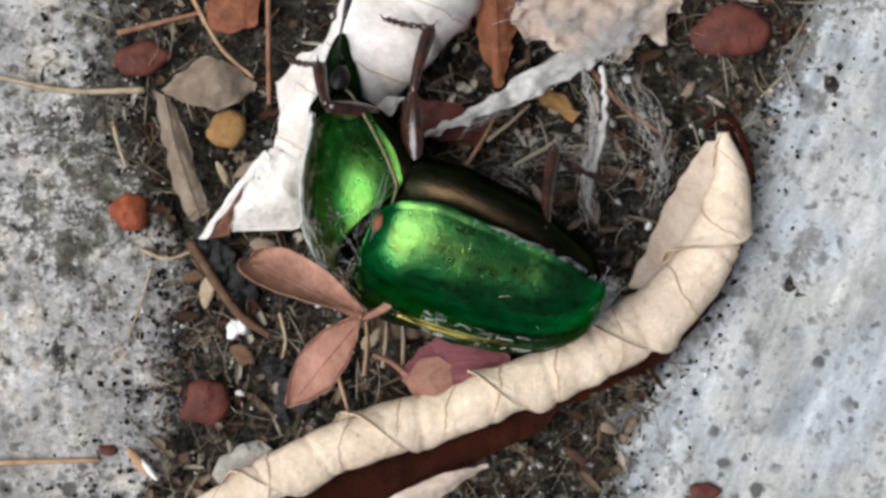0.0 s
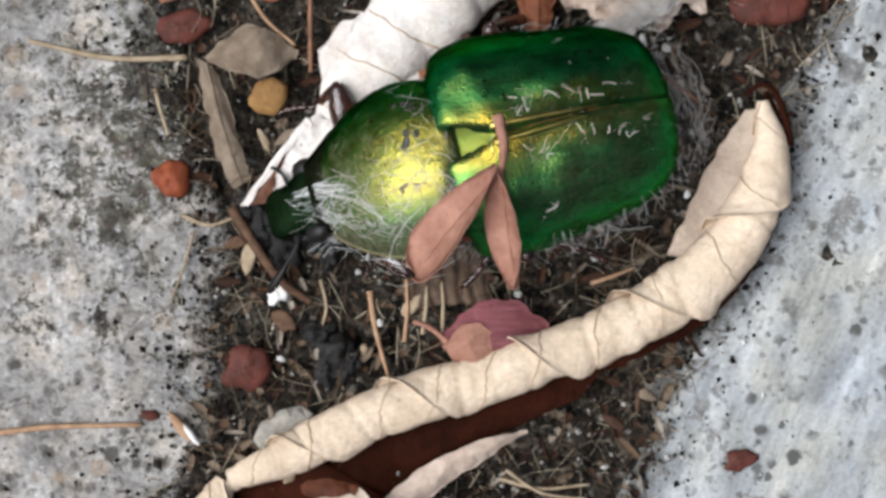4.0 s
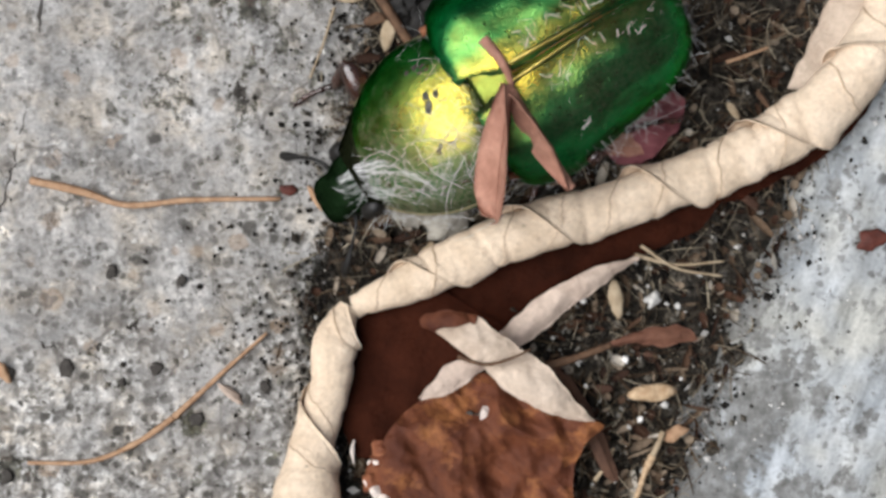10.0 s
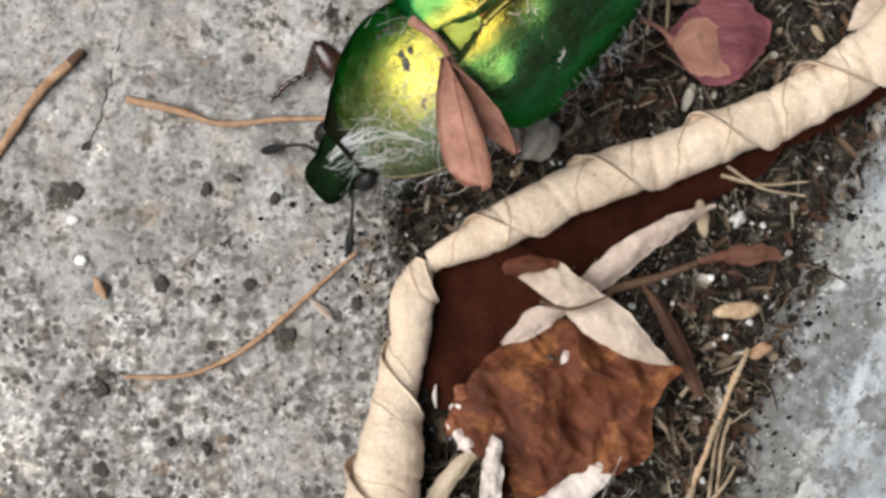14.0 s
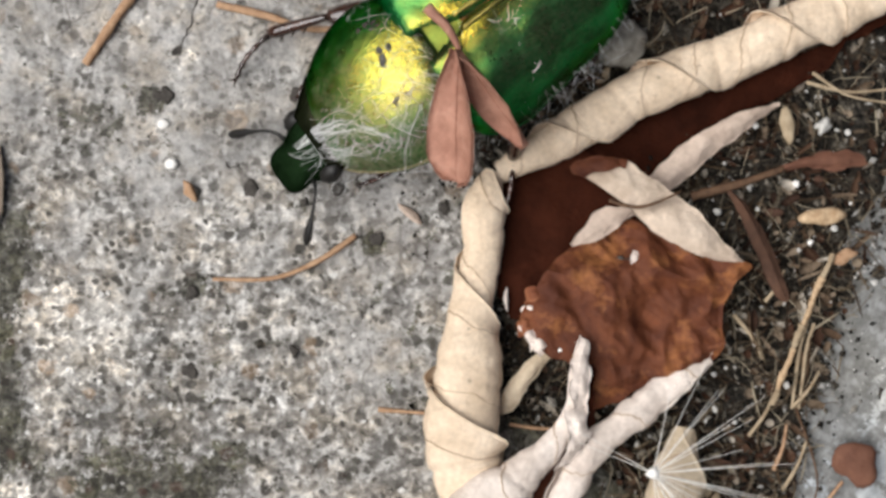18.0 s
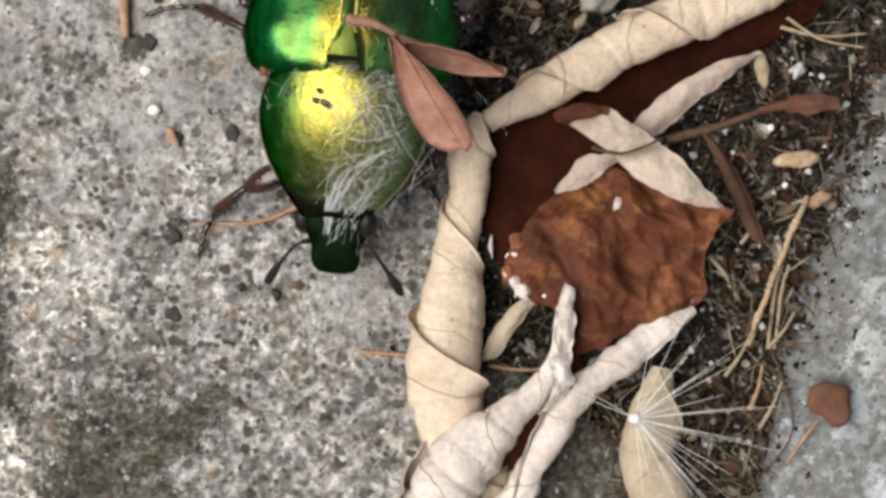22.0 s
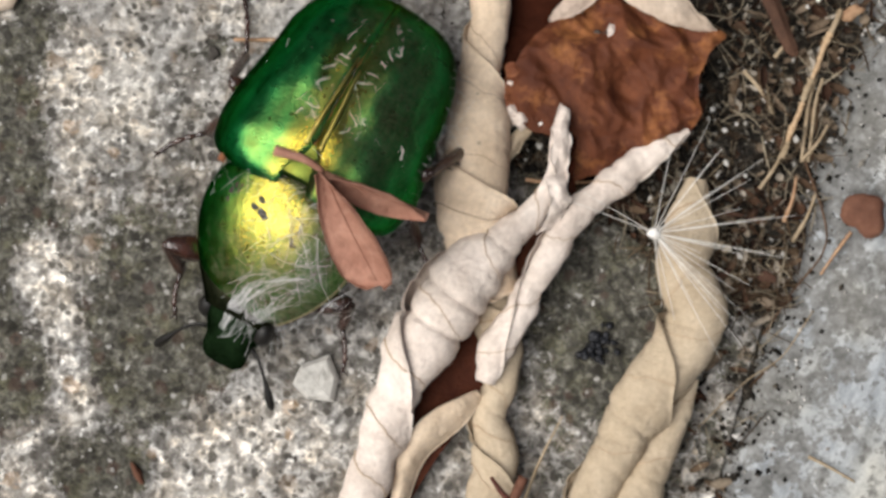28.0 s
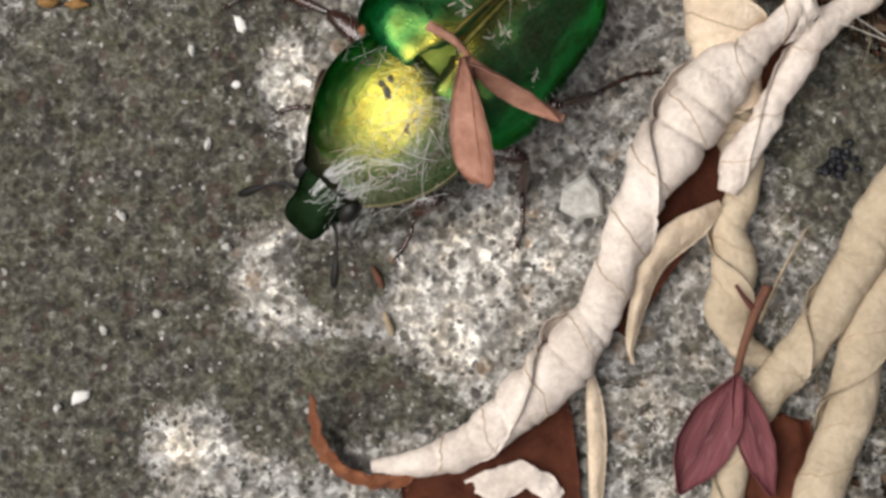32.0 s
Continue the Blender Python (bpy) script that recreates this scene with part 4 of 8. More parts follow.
def build_beetle():
    beetle = empty("beetle")
    tagged(beetle, "metallic green and gold rose chafer beetle wrapped in cobweb", "beetle")
    el = [(0.35, 3.4, 3.45, -0.2, 0.9, 77), (-0.3, 4.9, 3.95, -0.35, 0.75, 81), (-1.3, 5.5, 4.1, -0.7, 0.45, 82), (-2.6, 5.6, 4.2, -0.8, 0.0, 84), (-4.6, 5.4, 4.15, -0.8, 0.0, 84), (-6.8, 5.0, 3.85, -0.8, 0.0, 84),
          (-8.8, 4.65, 3.3, -0.7, 0.0, 83), (-10.3, 3.9, 2.55, -0.6, 0.03, 81), (-11.1, 2.9, 1.75, -0.5, 0.03, 83), (-11.5, 1.5, 0.9, -0.4, 0.02, 81)]
    for sign in (1, -1):
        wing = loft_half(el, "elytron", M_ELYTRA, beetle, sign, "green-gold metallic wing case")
        # dark tube added over the bright rim reflection, as shade along the edge
        line = spline([(sign * w * 0.985, y, zs + (zt - zs) * 0.29) for y, w, zt, zs, _, _ in el], 40)
        v, f = tube(line, [0.09 + 0.03 * n3(i * 0.5, sign, 0.0) for i in range(40)], 8)
        mesh_object("margin", v, f, M_HEAD, wing, "dark tube standing in for shade at the wing case's edge")
        ridge = spline([(sign * x, y, top_z(x, y) + 0.06) for x, y in ((0.42, -2.3), (0.33, -4.3), (0.22, -6.6), (0.13, -9.6))], 24)
        v, f = tube(ridge, np.linspace(0.19, 0.06, 24), 8)
        mesh_object("suture_ridge", v, f, M_RIDGE, wing)
    v, f = tube(spline([(0, y, top_z(0.05, y) + 0.0) for y in (-2.4, -4.0, -6.0, -8.5, -10.6)], 30), np.linspace(0.16, 0.09, 30), 8)
    mesh_object("seam", v, f, M_SEAM, beetle, "bronze seam between the wing cases")
    pr = [(-0.1, 4.2, 3.8, -0.3, 0, 82), (0.5, 4.45, 3.95, -0.5, 0, 84), (2.0, 4.65, 3.75, -0.7, 0, 85), (3.5, 4.35, 3.25, -0.7, 0, 84), (4.9, 3.65, 2.55, -0.6, 0, 83), (6.0, 2.75, 1.85, -0.5, 0, 81), (6.7, 1.9, 1.35, -0.4, 0, 78)]
    nu, nv = 30, 35
    sec = spline(pr, nu)
    out = np.zeros((nu, nv, 3))
    for i, (y, w, zt, zs, _, wrap) in enumerate(sec):
        for j in range(nv):
            a = radians(wrap) * (2 * j / (nv - 1) - 1)
            s = math.copysign(abs(math.sin(a)) ** 0.92, a)
            z = zs + (zt - zs) * max(0.0, math.cos(a)) ** 0.72 if abs(a) < math.pi / 2 else zs - 1.2 * (abs(a) - math.pi / 2)
            lobe = -0.55 * math.exp(-(s * w / 1.6) ** 2) * max(0, 1 - (y + 0.15) / 2) + 0.35 * max(0, 1 - (y + 0.15) / 2) * abs(s) ** 3
            out[i, j] = (s * w, y + lobe, z)
    v, f = shell(out.reshape(-1, 3), nu, nv, -0.12)
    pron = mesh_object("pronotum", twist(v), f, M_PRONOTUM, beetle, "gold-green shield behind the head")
    for sign in (1, -1):
        line = spline([(sign * w * 0.985, y, zs + (zt - zs) * 0.29) for y, w, zt, zs, _, _ in pr], 24)
        v, f = tube(line, 0.075, 6)
        mesh_object("margin", twist(v), f, M_FRINGE, pron, "pale hairy rim of the shield")
    # scutellum
    nu, nv = 10, 9
    out = np.zeros((nu, nv, 3))
    for i in range(nu):
        f0 = i / (nu - 1)
        w = 1.25 * (1 - f0) ** 0.8 + 0.02
        for j in range(nv):
            x = w * (2 * j / (nv - 1) - 1)
            out[i, j] = (x, -0.45 - 2.1 * f0, 4.05 + 0.1 * f0 - 0.12 * x * x + 0.06)
    v, f = shell(out.reshape(-1, 3), nu, nv, -0.12)
    mesh_object("scutellum", v, f, M_GOLD, beetle, "small triangular plate between the wing cases")
    # underside
    v, f = ring_body([(-11.6, 0.6, 0.9, -0.3), (-11.2, 2.0, 1.0, -1.2), (-9.8, 3.5, 1.0, -2.2), (-6.5, 4.7, 1.0, -3.2), (-3, 5.0, 1.0, -3.5), (-0.4, 4.4, 1.0, -3.4), (0.3, 2.6, 0.6, -2.4)], 22)
    mesh_object("underside", v, f, M_BELLY, beetle, "bronze-green underside")
    v, f = ring_body([(-0.5, 2.4, 0.6, -2.2), (0.2, 4.0, 1.0, -3.2), (3, 4.0, 1.0, -2.9), (5.5, 3.1, 0.8, -2.2), (7.2, 1.7, 0.5, -1.5)], 22)
    mesh_object("breast", v, f, M_BELLY, pron, "bronze-green underside of the shield")
    # head
    hs = [(5.8, 1.5, 1.35, -1.2), (6.9, 1.8, 1.3, -1.3), (7.7, 1.65, 1.0, -1.3), (8.4, 1.4, 0.7, -1.2), (9.0, 1.32, 0.4, -1.1), (9.5, 1.25, 0.1, -0.95), (9.75, 1.0, -0.15, -0.75), (9.85, 0.6, -0.3, -0.6)]
    v, f = ring_body([(y, w * (1 + 0.03 * math.sin(y * 5)), zt + 0.08 * n3(y * 1.5, 0.3, 2.0), zb) for y, w, zt, zb in spline(hs, 22)], 26, 0.86)
    head = mesh_object("head", twist(v), f, M_HEAD, beetle, "dark green head with a squared front")
    for sign in (1, -1):
        v, f = ring_body([(7.0, 0.1, 0.5, 0.3), (7.2, 0.46, 0.95, -0.05), (7.65, 0.56, 1.0, -0.2), (8.1, 0.42, 0.85, -0.05), (8.3, 0.1, 0.45, 0.3)], 12)
        v = [(x + sign * 1.75, y - 0.35, z - 0.2) for x, y, z in v]
        mesh_object("eye", twist(v), f, M_EYE, head)
        line = spline([(sign * 1.4, 8.3, -0.2), (sign * 1.95, 8.5, 0.1), (sign * 2.5, 9.0, 0.1), (sign * 3.0, 9.6, -0.1), (sign * 3.45, 10.2, -0.3), (sign * 3.85, 10.7, -0.5)], 18)
        rad = [0.15, 0.14, 0.12, 0.09, 0.09, 0.09, 0.09, 0.09, 0.09, 0.10, 0.12, 0.17, 0.22, 0.25, 0.26, 0.25, 0.21, 0.1]
        v, f = tube(line, rad, 8)
        mesh_object("antenna", twist(v), f, M_EYE, head, "black clubbed antenna")
    # dark scars in a row across the shield, brown plates at its hind corners
    r = np.random.default_rng(70)
    for x, y, a in [(2.2, 1.6, 0.34), (1.8, 1.1, 0.3), (0.2, 1.7, 0.5), (-1.7, 2.0, 0.36), (-2.1, 1.3, 0.2), (1.6, 2.5, 0.12), (-0.9, 2.6, 0.12)]:
        bits = []
        for q in range(4):
            px, py = x + r.normal(0, a * 0.5), y + r.normal(0, a * 0.7)
            bits.append(lump(px, py, top_z(px, py) - 0.01, a * r.uniform(0.3, 0.7), a * r.uniform(0.4, 0.9), 0.03, r, 1))
        v, f = merge(bits)
        mesh_object("scar_and_shadow_mark", twist(v), f, M_CREVICE, pron)
    for sign in (1, -1):
        v, f = lump(sign * 4.2, -0.1, 1.7, 0.42, 0.34, 0.45, np.random.default_rng(80), 2)
        mesh_object("corner_plate", v, f, M_RUSTLEAF, beetle, "orange-brown plate at the wing base")
    # white flecks on the wing cases
    r = np.random.default_rng(3)
    for k in range(120):
        sign = 1 if k % 2 else -1
        x, y = sign * r.uniform(0.7, 4.6), r.uniform(-10.4, -2.6)
        if abs(x) > 3.0 and y < -8.5:
            x *= 0.6
        ang, ln, bend = math.radians(70) * sign + r.normal(0, 1.0), r.uniform(0.25, 0.95), r.uniform(-0.9, 0.9)
        pts = []
        for t in np.linspace(-0.5, 0.5, 5):
            px, py = x + ln * math.cos(ang) * t + bend * t * t, y + ln * math.sin(ang) * t + 0.08 * n3(t * 6, k, 1.0)
            pts.append((px, py, top_z(px, py) + 0.1))
        v, f = tube(spline(pts, 8), np.array([0.5, 1, 1, 0.8, 0.9, 1, 0.8, 0.4]) * r.uniform(0.010, 0.032), 5)
        mesh_object("pale_fleck", v, f, M_FLECK, beetle)
    # legs: each of the three joints is a part of its own, drawn along +x from its joint
    legs = []
    for pair, (hx, hy, hz) in enumerate([(2.6, 4.6, -1.6), (3.4, -0.4, -1.9), (3.2, -3.6, -1.9)]):
        fl, tl, sl = LEG_LENGTHS[pair]
        for sign in (1, -1):
            n = 14
            u = np.linspace(0, 1, n)
            v, f = tube(np.c_[fl * u, 0 * u, 0.12 * np.sin(math.pi * u)], 0.20 + 0.42 * np.sin(math.pi * np.clip(u * 0.86 + 0.1, 0, 1)) ** 0.8, 10)
            fem = mesh_object("femur", [(x, y * 1.15, z * 0.8) for x, y, z in v], f, M_LEG, beetle, "dark bronze thigh of a leg")
            pieces = [tube(np.c_[tl * u, 0 * u, 0.1 * np.sin(math.pi * u)], 0.19 + 0.20 * u ** 0.8 - 0.12 * np.exp(-((1 - u) / 0.06) ** 2), 9)]
            for q in (0.38, 0.58, 0.76):
                pieces.append(tube([(tl * q, sign * 0.12, 0), (tl * q + 0.3, sign * 0.52, -0.1)], [0.13, 0.02], 5))
            for side in (-1, 1):
                pieces.append(tube([(tl * 0.96, side * 0.15, 0), (tl * 0.96 + 0.5, side * 0.32, -0.15)], [0.1, 0.02], 5))
            v, f = merge(pieces)
            tib = mesh_object("tibia", v, f, M_LEG, beetle, "dark spiny shin of a leg")
            w = np.linspace(0, 1, 21)
            line = np.c_[sl * (w - 0.10 * w ** 3), sign * sl * (0.10 * w ** 2 + 0.06 * w ** 4), 0.18 * np.sin(math.pi * w) - 0.1 * w]
            pieces = [tube(line, [0.11 + 0.08 * ((i % 4) / 3.0) for i in range(20)] + [0.06], 7)]
            for d in (-0.5, 0.5):
                e = line[-1]
                pieces.append(tube([e, e + np.array((0.28, 0.22 * d, 0.05)), e + np.array((0.45, 0.5 * d, -0.12))], [0.08, 0.06, 0.015], 5))
            v, f = merge(pieces)
            tar = mesh_object("tarsus", v, f, M_LEG, beetle, "thin jointed foot with two claws")
            legs.append((fem, tib, tar, (sign * hx, hy, hz), sign, pair))
    # cobweb clinging to its back, mostly along the left edge
    r = np.random.default_rng(5)
    pieces, fore = [], []
    track = spline([(0.3, 9.0), (-0.3, 7.8), (-1.2, 6.6), (-2.4, 5.2), (-3.4, 3.4), (-3.9, 1.2), (-4.7, -1.5), (-5.1, -4.5), (-4.6, -8.0), (-2.4, -10.8), (1.5, -11.0), (4.2, -9.0), (5.0, -5.0)], 90)
    for k in range(490):
        if k < 180:
            y = r.uniform(-0.4, 7.6)
            x = -abs(r.normal(2.5, 1.2)) + 0.3
            x *= float(np.interp(y, [0, 5, 8.5], [1.25, 1.0, 0.45]))
            ang, ln = (1.9 if k % 2 else 0.55) + r.normal(0, 0.35), r.uniform(0.8, 3.2)
        elif k < 390:
            i = int(r.integers(40, 90))
            x, y = track[i] + r.normal(0, 0.35, 2)
            d = track[min(89, i + 1)] - track[i - 1]
            ang, ln = math.atan2(d[1], d[0]) + r.normal(0, 0.5), r.uniform(0.6, 2.6)
        else:
            x, y, ang, ln = r.uniform(-4.4, 4.4), r.uniform(-10, 2), r.uniform(0, math.pi), r.uniform(0.4, 1.3) if k < 475 else r.uniform(4, 8)
        pts = []
        bend = r.uniform(-0.7, 0.7)
        for t in np.linspace(-0.5, 0.5, 6):
            px, py = x + math.cos(ang) * ln * t - math.sin(ang) * bend * t * t * ln, y + math.sin(ang) * ln * t + math.cos(ang) * bend * t * t * ln
            px, py = px + 0.1 * n3(t * 7, k * 1.3, 0.0), max(-11.9, min(9.2, py + 0.1 * n3(t * 7, k * 1.3, 4.0)))
            px = max(-5.7, min(5.7, px))
            pts.append((px, py, top_z(px, py) + 0.05 + 0.10 * r.random()))
        (fore if k < 180 else pieces).append(tube(spline(twist(pts), 12), 0.004 + (0.013 if k < 180 else 0.010 if k < 390 else 0.004) * r.random() ** 3, 3, False))
    for k in range(12):
        o = r.uniform(-0.35, 0.35)
        pts = [(q[0] + o + r.uniform(-0.25, 0.25), q[1] + o * 0.5 + r.uniform(-0.25, 0.25), top_z(q[0] + o, q[1]) + 0.12 + 0.12 * r.random()) for q in track[int(r.integers(2, 22))::3][:int(r.integers(3, 6))]]
        fore.append(tube(spline(twist(pts), 16), r.uniform(0.004, 0.010), 4, False))
    for k in range(22):
        o, reach = r.normal(0, 0.22), r.uniform(0.4, 1.0)
        way = spline([(0.2, 8.0), (0.05, 6.9), (-0.4, 5.8), (-1.2, 4.8), (-2.3, 4.2)], 12)[int(r.integers(0, 4)):]
        way = way[:max(4, int(len(way) * reach))]
        pts = [(q[0] + o * (0.3 + 0.25 * i) + r.normal(0, 0.06), q[1] + 0.6 * o * (0.3 + 0.2 * i) + r.normal(0, 0.06), top_z(q[0], q[1]) + 0.08 + 0.1 * r.random()) for i, q in enumerate(way)]
        fore.append(tube(spline(twist(pts), 20), r.uniform(0.006, 0.02), 4, False))
    # loose ends that hang from the rim of the shell
    for k in range(150):
        i = int(r.integers(30, 78))
        q, d = track[i], track[min(89, i + 1)] - track[i - 1]
        side = np.array((d[1], -d[0])) / (np.hypot(*d) + 1e-6)
        if np.dot(side, q - np.array((0, -4))) < 0:
            side = -side
        ln, drift = r.uniform(0.5, 1.5), r.normal(0, 1.0)
        along = np.array((-side[1], side[0])) * drift
        z0 = top_z(q[0], q[1])
        pts = [(*(q + side * ln * s + along * s * s), z0 + 0.1 - (z0 + 0.9) * s ** 1.3 + 0.2 * r.random()) for s in (0, 0.35, 0.7, 1.0)]
        pieces.append(tube(spline(pts, 10), 0.003 + 0.009 * r.random() ** 2.5, 3, False))
    v, f = merge(pieces)
    mesh_object("cobweb", v, f, M_SILK, beetle, "white cobweb strands stuck to the shell")
    v, f = merge(fore)
    mesh_object("cobweb", v, f, M_SILK, pron, "fine white net of cobweb over the shield")
    return beetle, legs, pron, head


def leaflet(length, width, material, name, parent, curl=0.35, seed=0, label="", pointed=False):
    """A narrow rounded leaflet along +x with a midrib."""
    nu, nv = 26, 11
    out = np.zeros((nu, nv, 3))
    for i in range(nu):
        f = i / (nu - 1)
        w = width / 2 * float(np.interp(f, [0, 0.12, 0.35, 0.6, 0.78, 0.9, 0.97, 1.0], [0.08, 0.45, 0.92, 1.0, 0.72, 0.36, 0.16, 0.04] if pointed else [0.08, 0.3, 0.72, 0.97, 1.0, 0.88, 0.62, 0.3]))
        for j in range(nv):
            s = 2 * j / (nv - 1) - 1
            out[i, j] = (length * f + (0.0 if pointed else 0.28 * w * s * f ** 6), w * s + 0.07 * n3(f * 9, seed * 3.0, s), -curl * f * f * length * 0.3 + 0.18 * width * s * s + 0.06 * n3(f * 6, s * 2, seed))
    v, f = shell(out.reshape(-1, 3), nu, nv, 0.07)
    ob = mesh_object(name, v, f, material, parent, label)
    v, f = tube(spline([(0.1, 0, 0.06), (length * 0.5, 0, 0.06 - curl * 0.25 * length * 0.3), (length * 0.95, 0, 0.06 - curl * 0.9 * length * 0.3)], 12), np.linspace(0.06, 0.02, 12), 5)
    mesh_object("midrib", v, f, material, ob)
    return ob


def build_winged_seed():
    seed = empty("leaflet_pair")
    tagged(seed, "dry pink-brown leaflet pair stuck to the beetle's back", "dead leaf")
    a = leaflet(6.6, 3.0, M_PINK, "leaflet", seed, 0.25, 1)
    b = leaflet(5.8, 2.4, M_PINK, "leaflet", seed, 0.25, 2, "", True)
    v, f = tube(spline([(0, 0, 0), (0.1, 1.2, 0.15), (-0.15, 2.6, 0.1)], 12), np.linspace(0.16, 0.3, 12), 7)
    st = mesh_object("stalk", v, f, M_PINK, seed)
    return seed, a, b, st


# ---- leaves ----
def build_curled_leaf():
    """The large tan leaf with its edges rolled up, drawn as it lies midway."""
    root = empty("curled_leaf", -15.2, -18.2, 0)
    tagged(root, "large dry tan leaf with tightly rolled edges and red-brown face", "dead leaf")

    def put(name, vf, mat, label="", under=None):
        v, f = vf
        return mesh_object(name, [(x + 15.2, y + 18.2, z) for x, y, z in v], f, mat, under or root, label)

    roll_part(put, "rolled_edge", M_TAN, "tan rolled leaf edge", [(10.9, 3.7, 2.9), (11.5, 0.8, 2.6), (10.4, -3.3, 2.4), (7.2, -7.0, 2.0), (3.0, -9.6, 1.7), (-1.8, -11.9, 1.6), (-7.4, -14.3, 1.6), (-11.6, -16.8, 1.5), (-14.9, -18.6, 1.2)],
                              [0.25, 1.1, 1.55, 1.6, 1.45, 1.4, 1.35, 1.15, 0.55], 1.3, 1.2, -0.95, 0.085, 1, creased=0.7)
    long_roll = roll_part(put, "rolled_edge", M_TAN, "tan rolled leaf edge", [(-15.1, -18.6, 1.3), (-15.7, -20.5, 1.4), (-15.7, -22.6, 1.4), (-16.2, -25.9, 1.5), (-16.4, -29.3, 1.8), (-16.6, -32.4, 1.9), (-16.4, -35.0, 1.7), (-15.2, -38.2, 1.3)],
                              [0.5, 1.15, 1.15, 1.25, 1.85, 2.1, 2.0, 1.4], 1.3, 1.6, 0.95, 0.085, 2, creased=0.7)
    roll_part(put, "rolled_tip", M_TAN_DULL, "tan rolled leaf end", [(-14.8, -38.0, 1.0), (-13.9, -40.2, 1.0), (-13.8, -42.6, 1.1), (-14.4, -44.6, 1.1), (-14.0, -47.0, 1.2), (-14.3, -49.2, 1.1), (-13.2, -51.2, 0.8), (-10.6, -52.4, 0.6)],
                             [1.5, 1.05, 0.95, 0.95, 1.35, 1.2, 0.8, 0.2], 1.3, 1.3, 0.7, 0.13, 3)
    put("turned_edge", patch([(11.0, 4.2, 2.4), (12.1, 0.8, 1.8), (11.3, -3.9, 1.5), (8.2, -8.0, 1.2), (4.0, -10.6, 0.9)], [(11.4, 4.4, 2.2), (12.75, 0.7, 1.4), (11.9, -4.4, 1.1), (8.6, -8.6, 0.9), (4.2, -11.2, 0.7)], 40, 6, 0.05, 0.1, 1.2, 6, 0.08, 0.25), M_DARKBROWN, "dark turned-over leaf margin")
    put("tip_hook", tube(spline([(10.0, 3.9, 2.6), (10.6, 4.5, 2.9), (11.4, 4.3, 2.9), (12.1, 3.2, 2.6), (12.7, 1.6, 2.2)], 24), np.linspace(0.1, 0.2, 24), 7), M_DARKBROWN, "dark hooked rim of the leaf tip")
    put("inner_lip", patch([(11.0, 3.4, 2.9), (11.0, 0.8, 2.5), (9.9, -2.6, 2.2), (8.2, -4.8, 1.8)], [(10.2, 3.2, 2.2), (8.8, 0.5, 1.2), (7.9, -2.1, 1.0), (7.0, -4.7, 1.0)], 36, 14, -0.2, 0.14, 1.4, 3, 0.08, 0.15), M_PINKTAN, "grey-tan inside of the rolled edge")
    put("inner_face", patch([(4.4, -10.6, 0.6), (-1.5, -13.2, 0.5), (-7.6, -15.7, 0.4), (-12.2, -17.8, 0.4), (-14.9, -19.6, 0.3)],
                            [(3.2, -12.6, 0.4), (-2.6, -16.0, 0.3), (-6.8, -18.9, 0.25), (-9.6, -20.6, 0.25), (-14.6, -22.2, 0.2)], 60, 20, 0.2, 0.15, 2.4, 1), M_DARKBROWN, "dark brown inner leaf face")
    put("inner_face", patch([(-10.4, -17.2, 0.5), (-15.0, -18.8, 0.4), (-15.1, -22.2, 0.45), (-14.8, -25.0, 0.5), (-14.2, -26.6, 0.5)],
                            [(-5.6, -19.4, 0.55), (-7.6, -22.5, 0.6), (-9.6, -24.2, 0.6), (-11.2, -25.6, 0.6), (-12.6, -26.6, 0.5)], 60, 26, 0.1, 0.16, 2.6, 5, 0.08, 0.3, 0.12), M_DARKBROWN, "dark maroon smooth leaf face")
    blade = put("blade", patch([(-8.8, -21.3, 0.5), (-10.9, -22.7, 0.7), (-12.1, -23.8, 1.1), (-12.9, -25.0, 1.3), (-13.6, -26.9, 1.5), (-12.4, -28.3, 1.5), (-10.6, -29.2, 1.1), (-9.6, -31.4, 0.8)],
                               [(-7.6, -21.1, 0.5), (-5.2, -22.0, 1.1), (-3.2, -23.0, 1.6), (-1.25, -23.5, 1.8), (-2.2, -24.7, 1.5), (-2.6, -26.2, 1.2), (-2.8, -28.4, 1.1), (-5.7, -29.8, 0.9), (-8.8, -31.2, 0.8)], 130, 84, 0.3, 0.16, 1.6, 4, 0.08, 0.16, 0.62, (-7.6, -24.0, 0.09)), M_BROWN, "crumpled red-brown leaf blade")

    def on_blade(name, vf, mat, label=""):
        v, f = vf
        return mesh_object(name, [(x + 15.2, y + 18.2, z) for x, y, z in v], f, mat, blade, label)

    on_blade("white_speck", patch([(-7.65, -22.75, 1.95), (-7.7, -23.2, 2.1), (-7.6, -23.7, 1.9)], [(-7.2, -22.8, 1.85), (-7.2, -23.2, 2.0), (-7.3, -23.6, 1.85)], 14, 8, 0.12, 0.12, 0.5, 12, 0.06, 0.15), M_PALE, "tiny whitish flake")
    # dark lumps beside the flake, put in as its shadow on the blade
    for k, (x, y, a) in enumerate([(-7.85, -23.45, 0.42), (-8.2, -23.2, 0.22), (-7.5, -23.9, 0.2)]):
        on_blade("scar_and_shadow_mark", lump(x, y, 1.72, a, a * 0.6, 0.1, np.random.default_rng(3 + k), 1), M_CREVICE)
    for k, (x, y) in enumerate([(-6.6, -24.0), (-12.6, -24.9), (-12.7, -27.9), (-12.2, -26.9), (-11.4, -28.2)]):
        on_blade("white_speck", lump(x, y, 1.75, 0.12, 0.16, 0.1, np.random.default_rng(13 + k), 1), M_FLUFF, "tiny white crust")
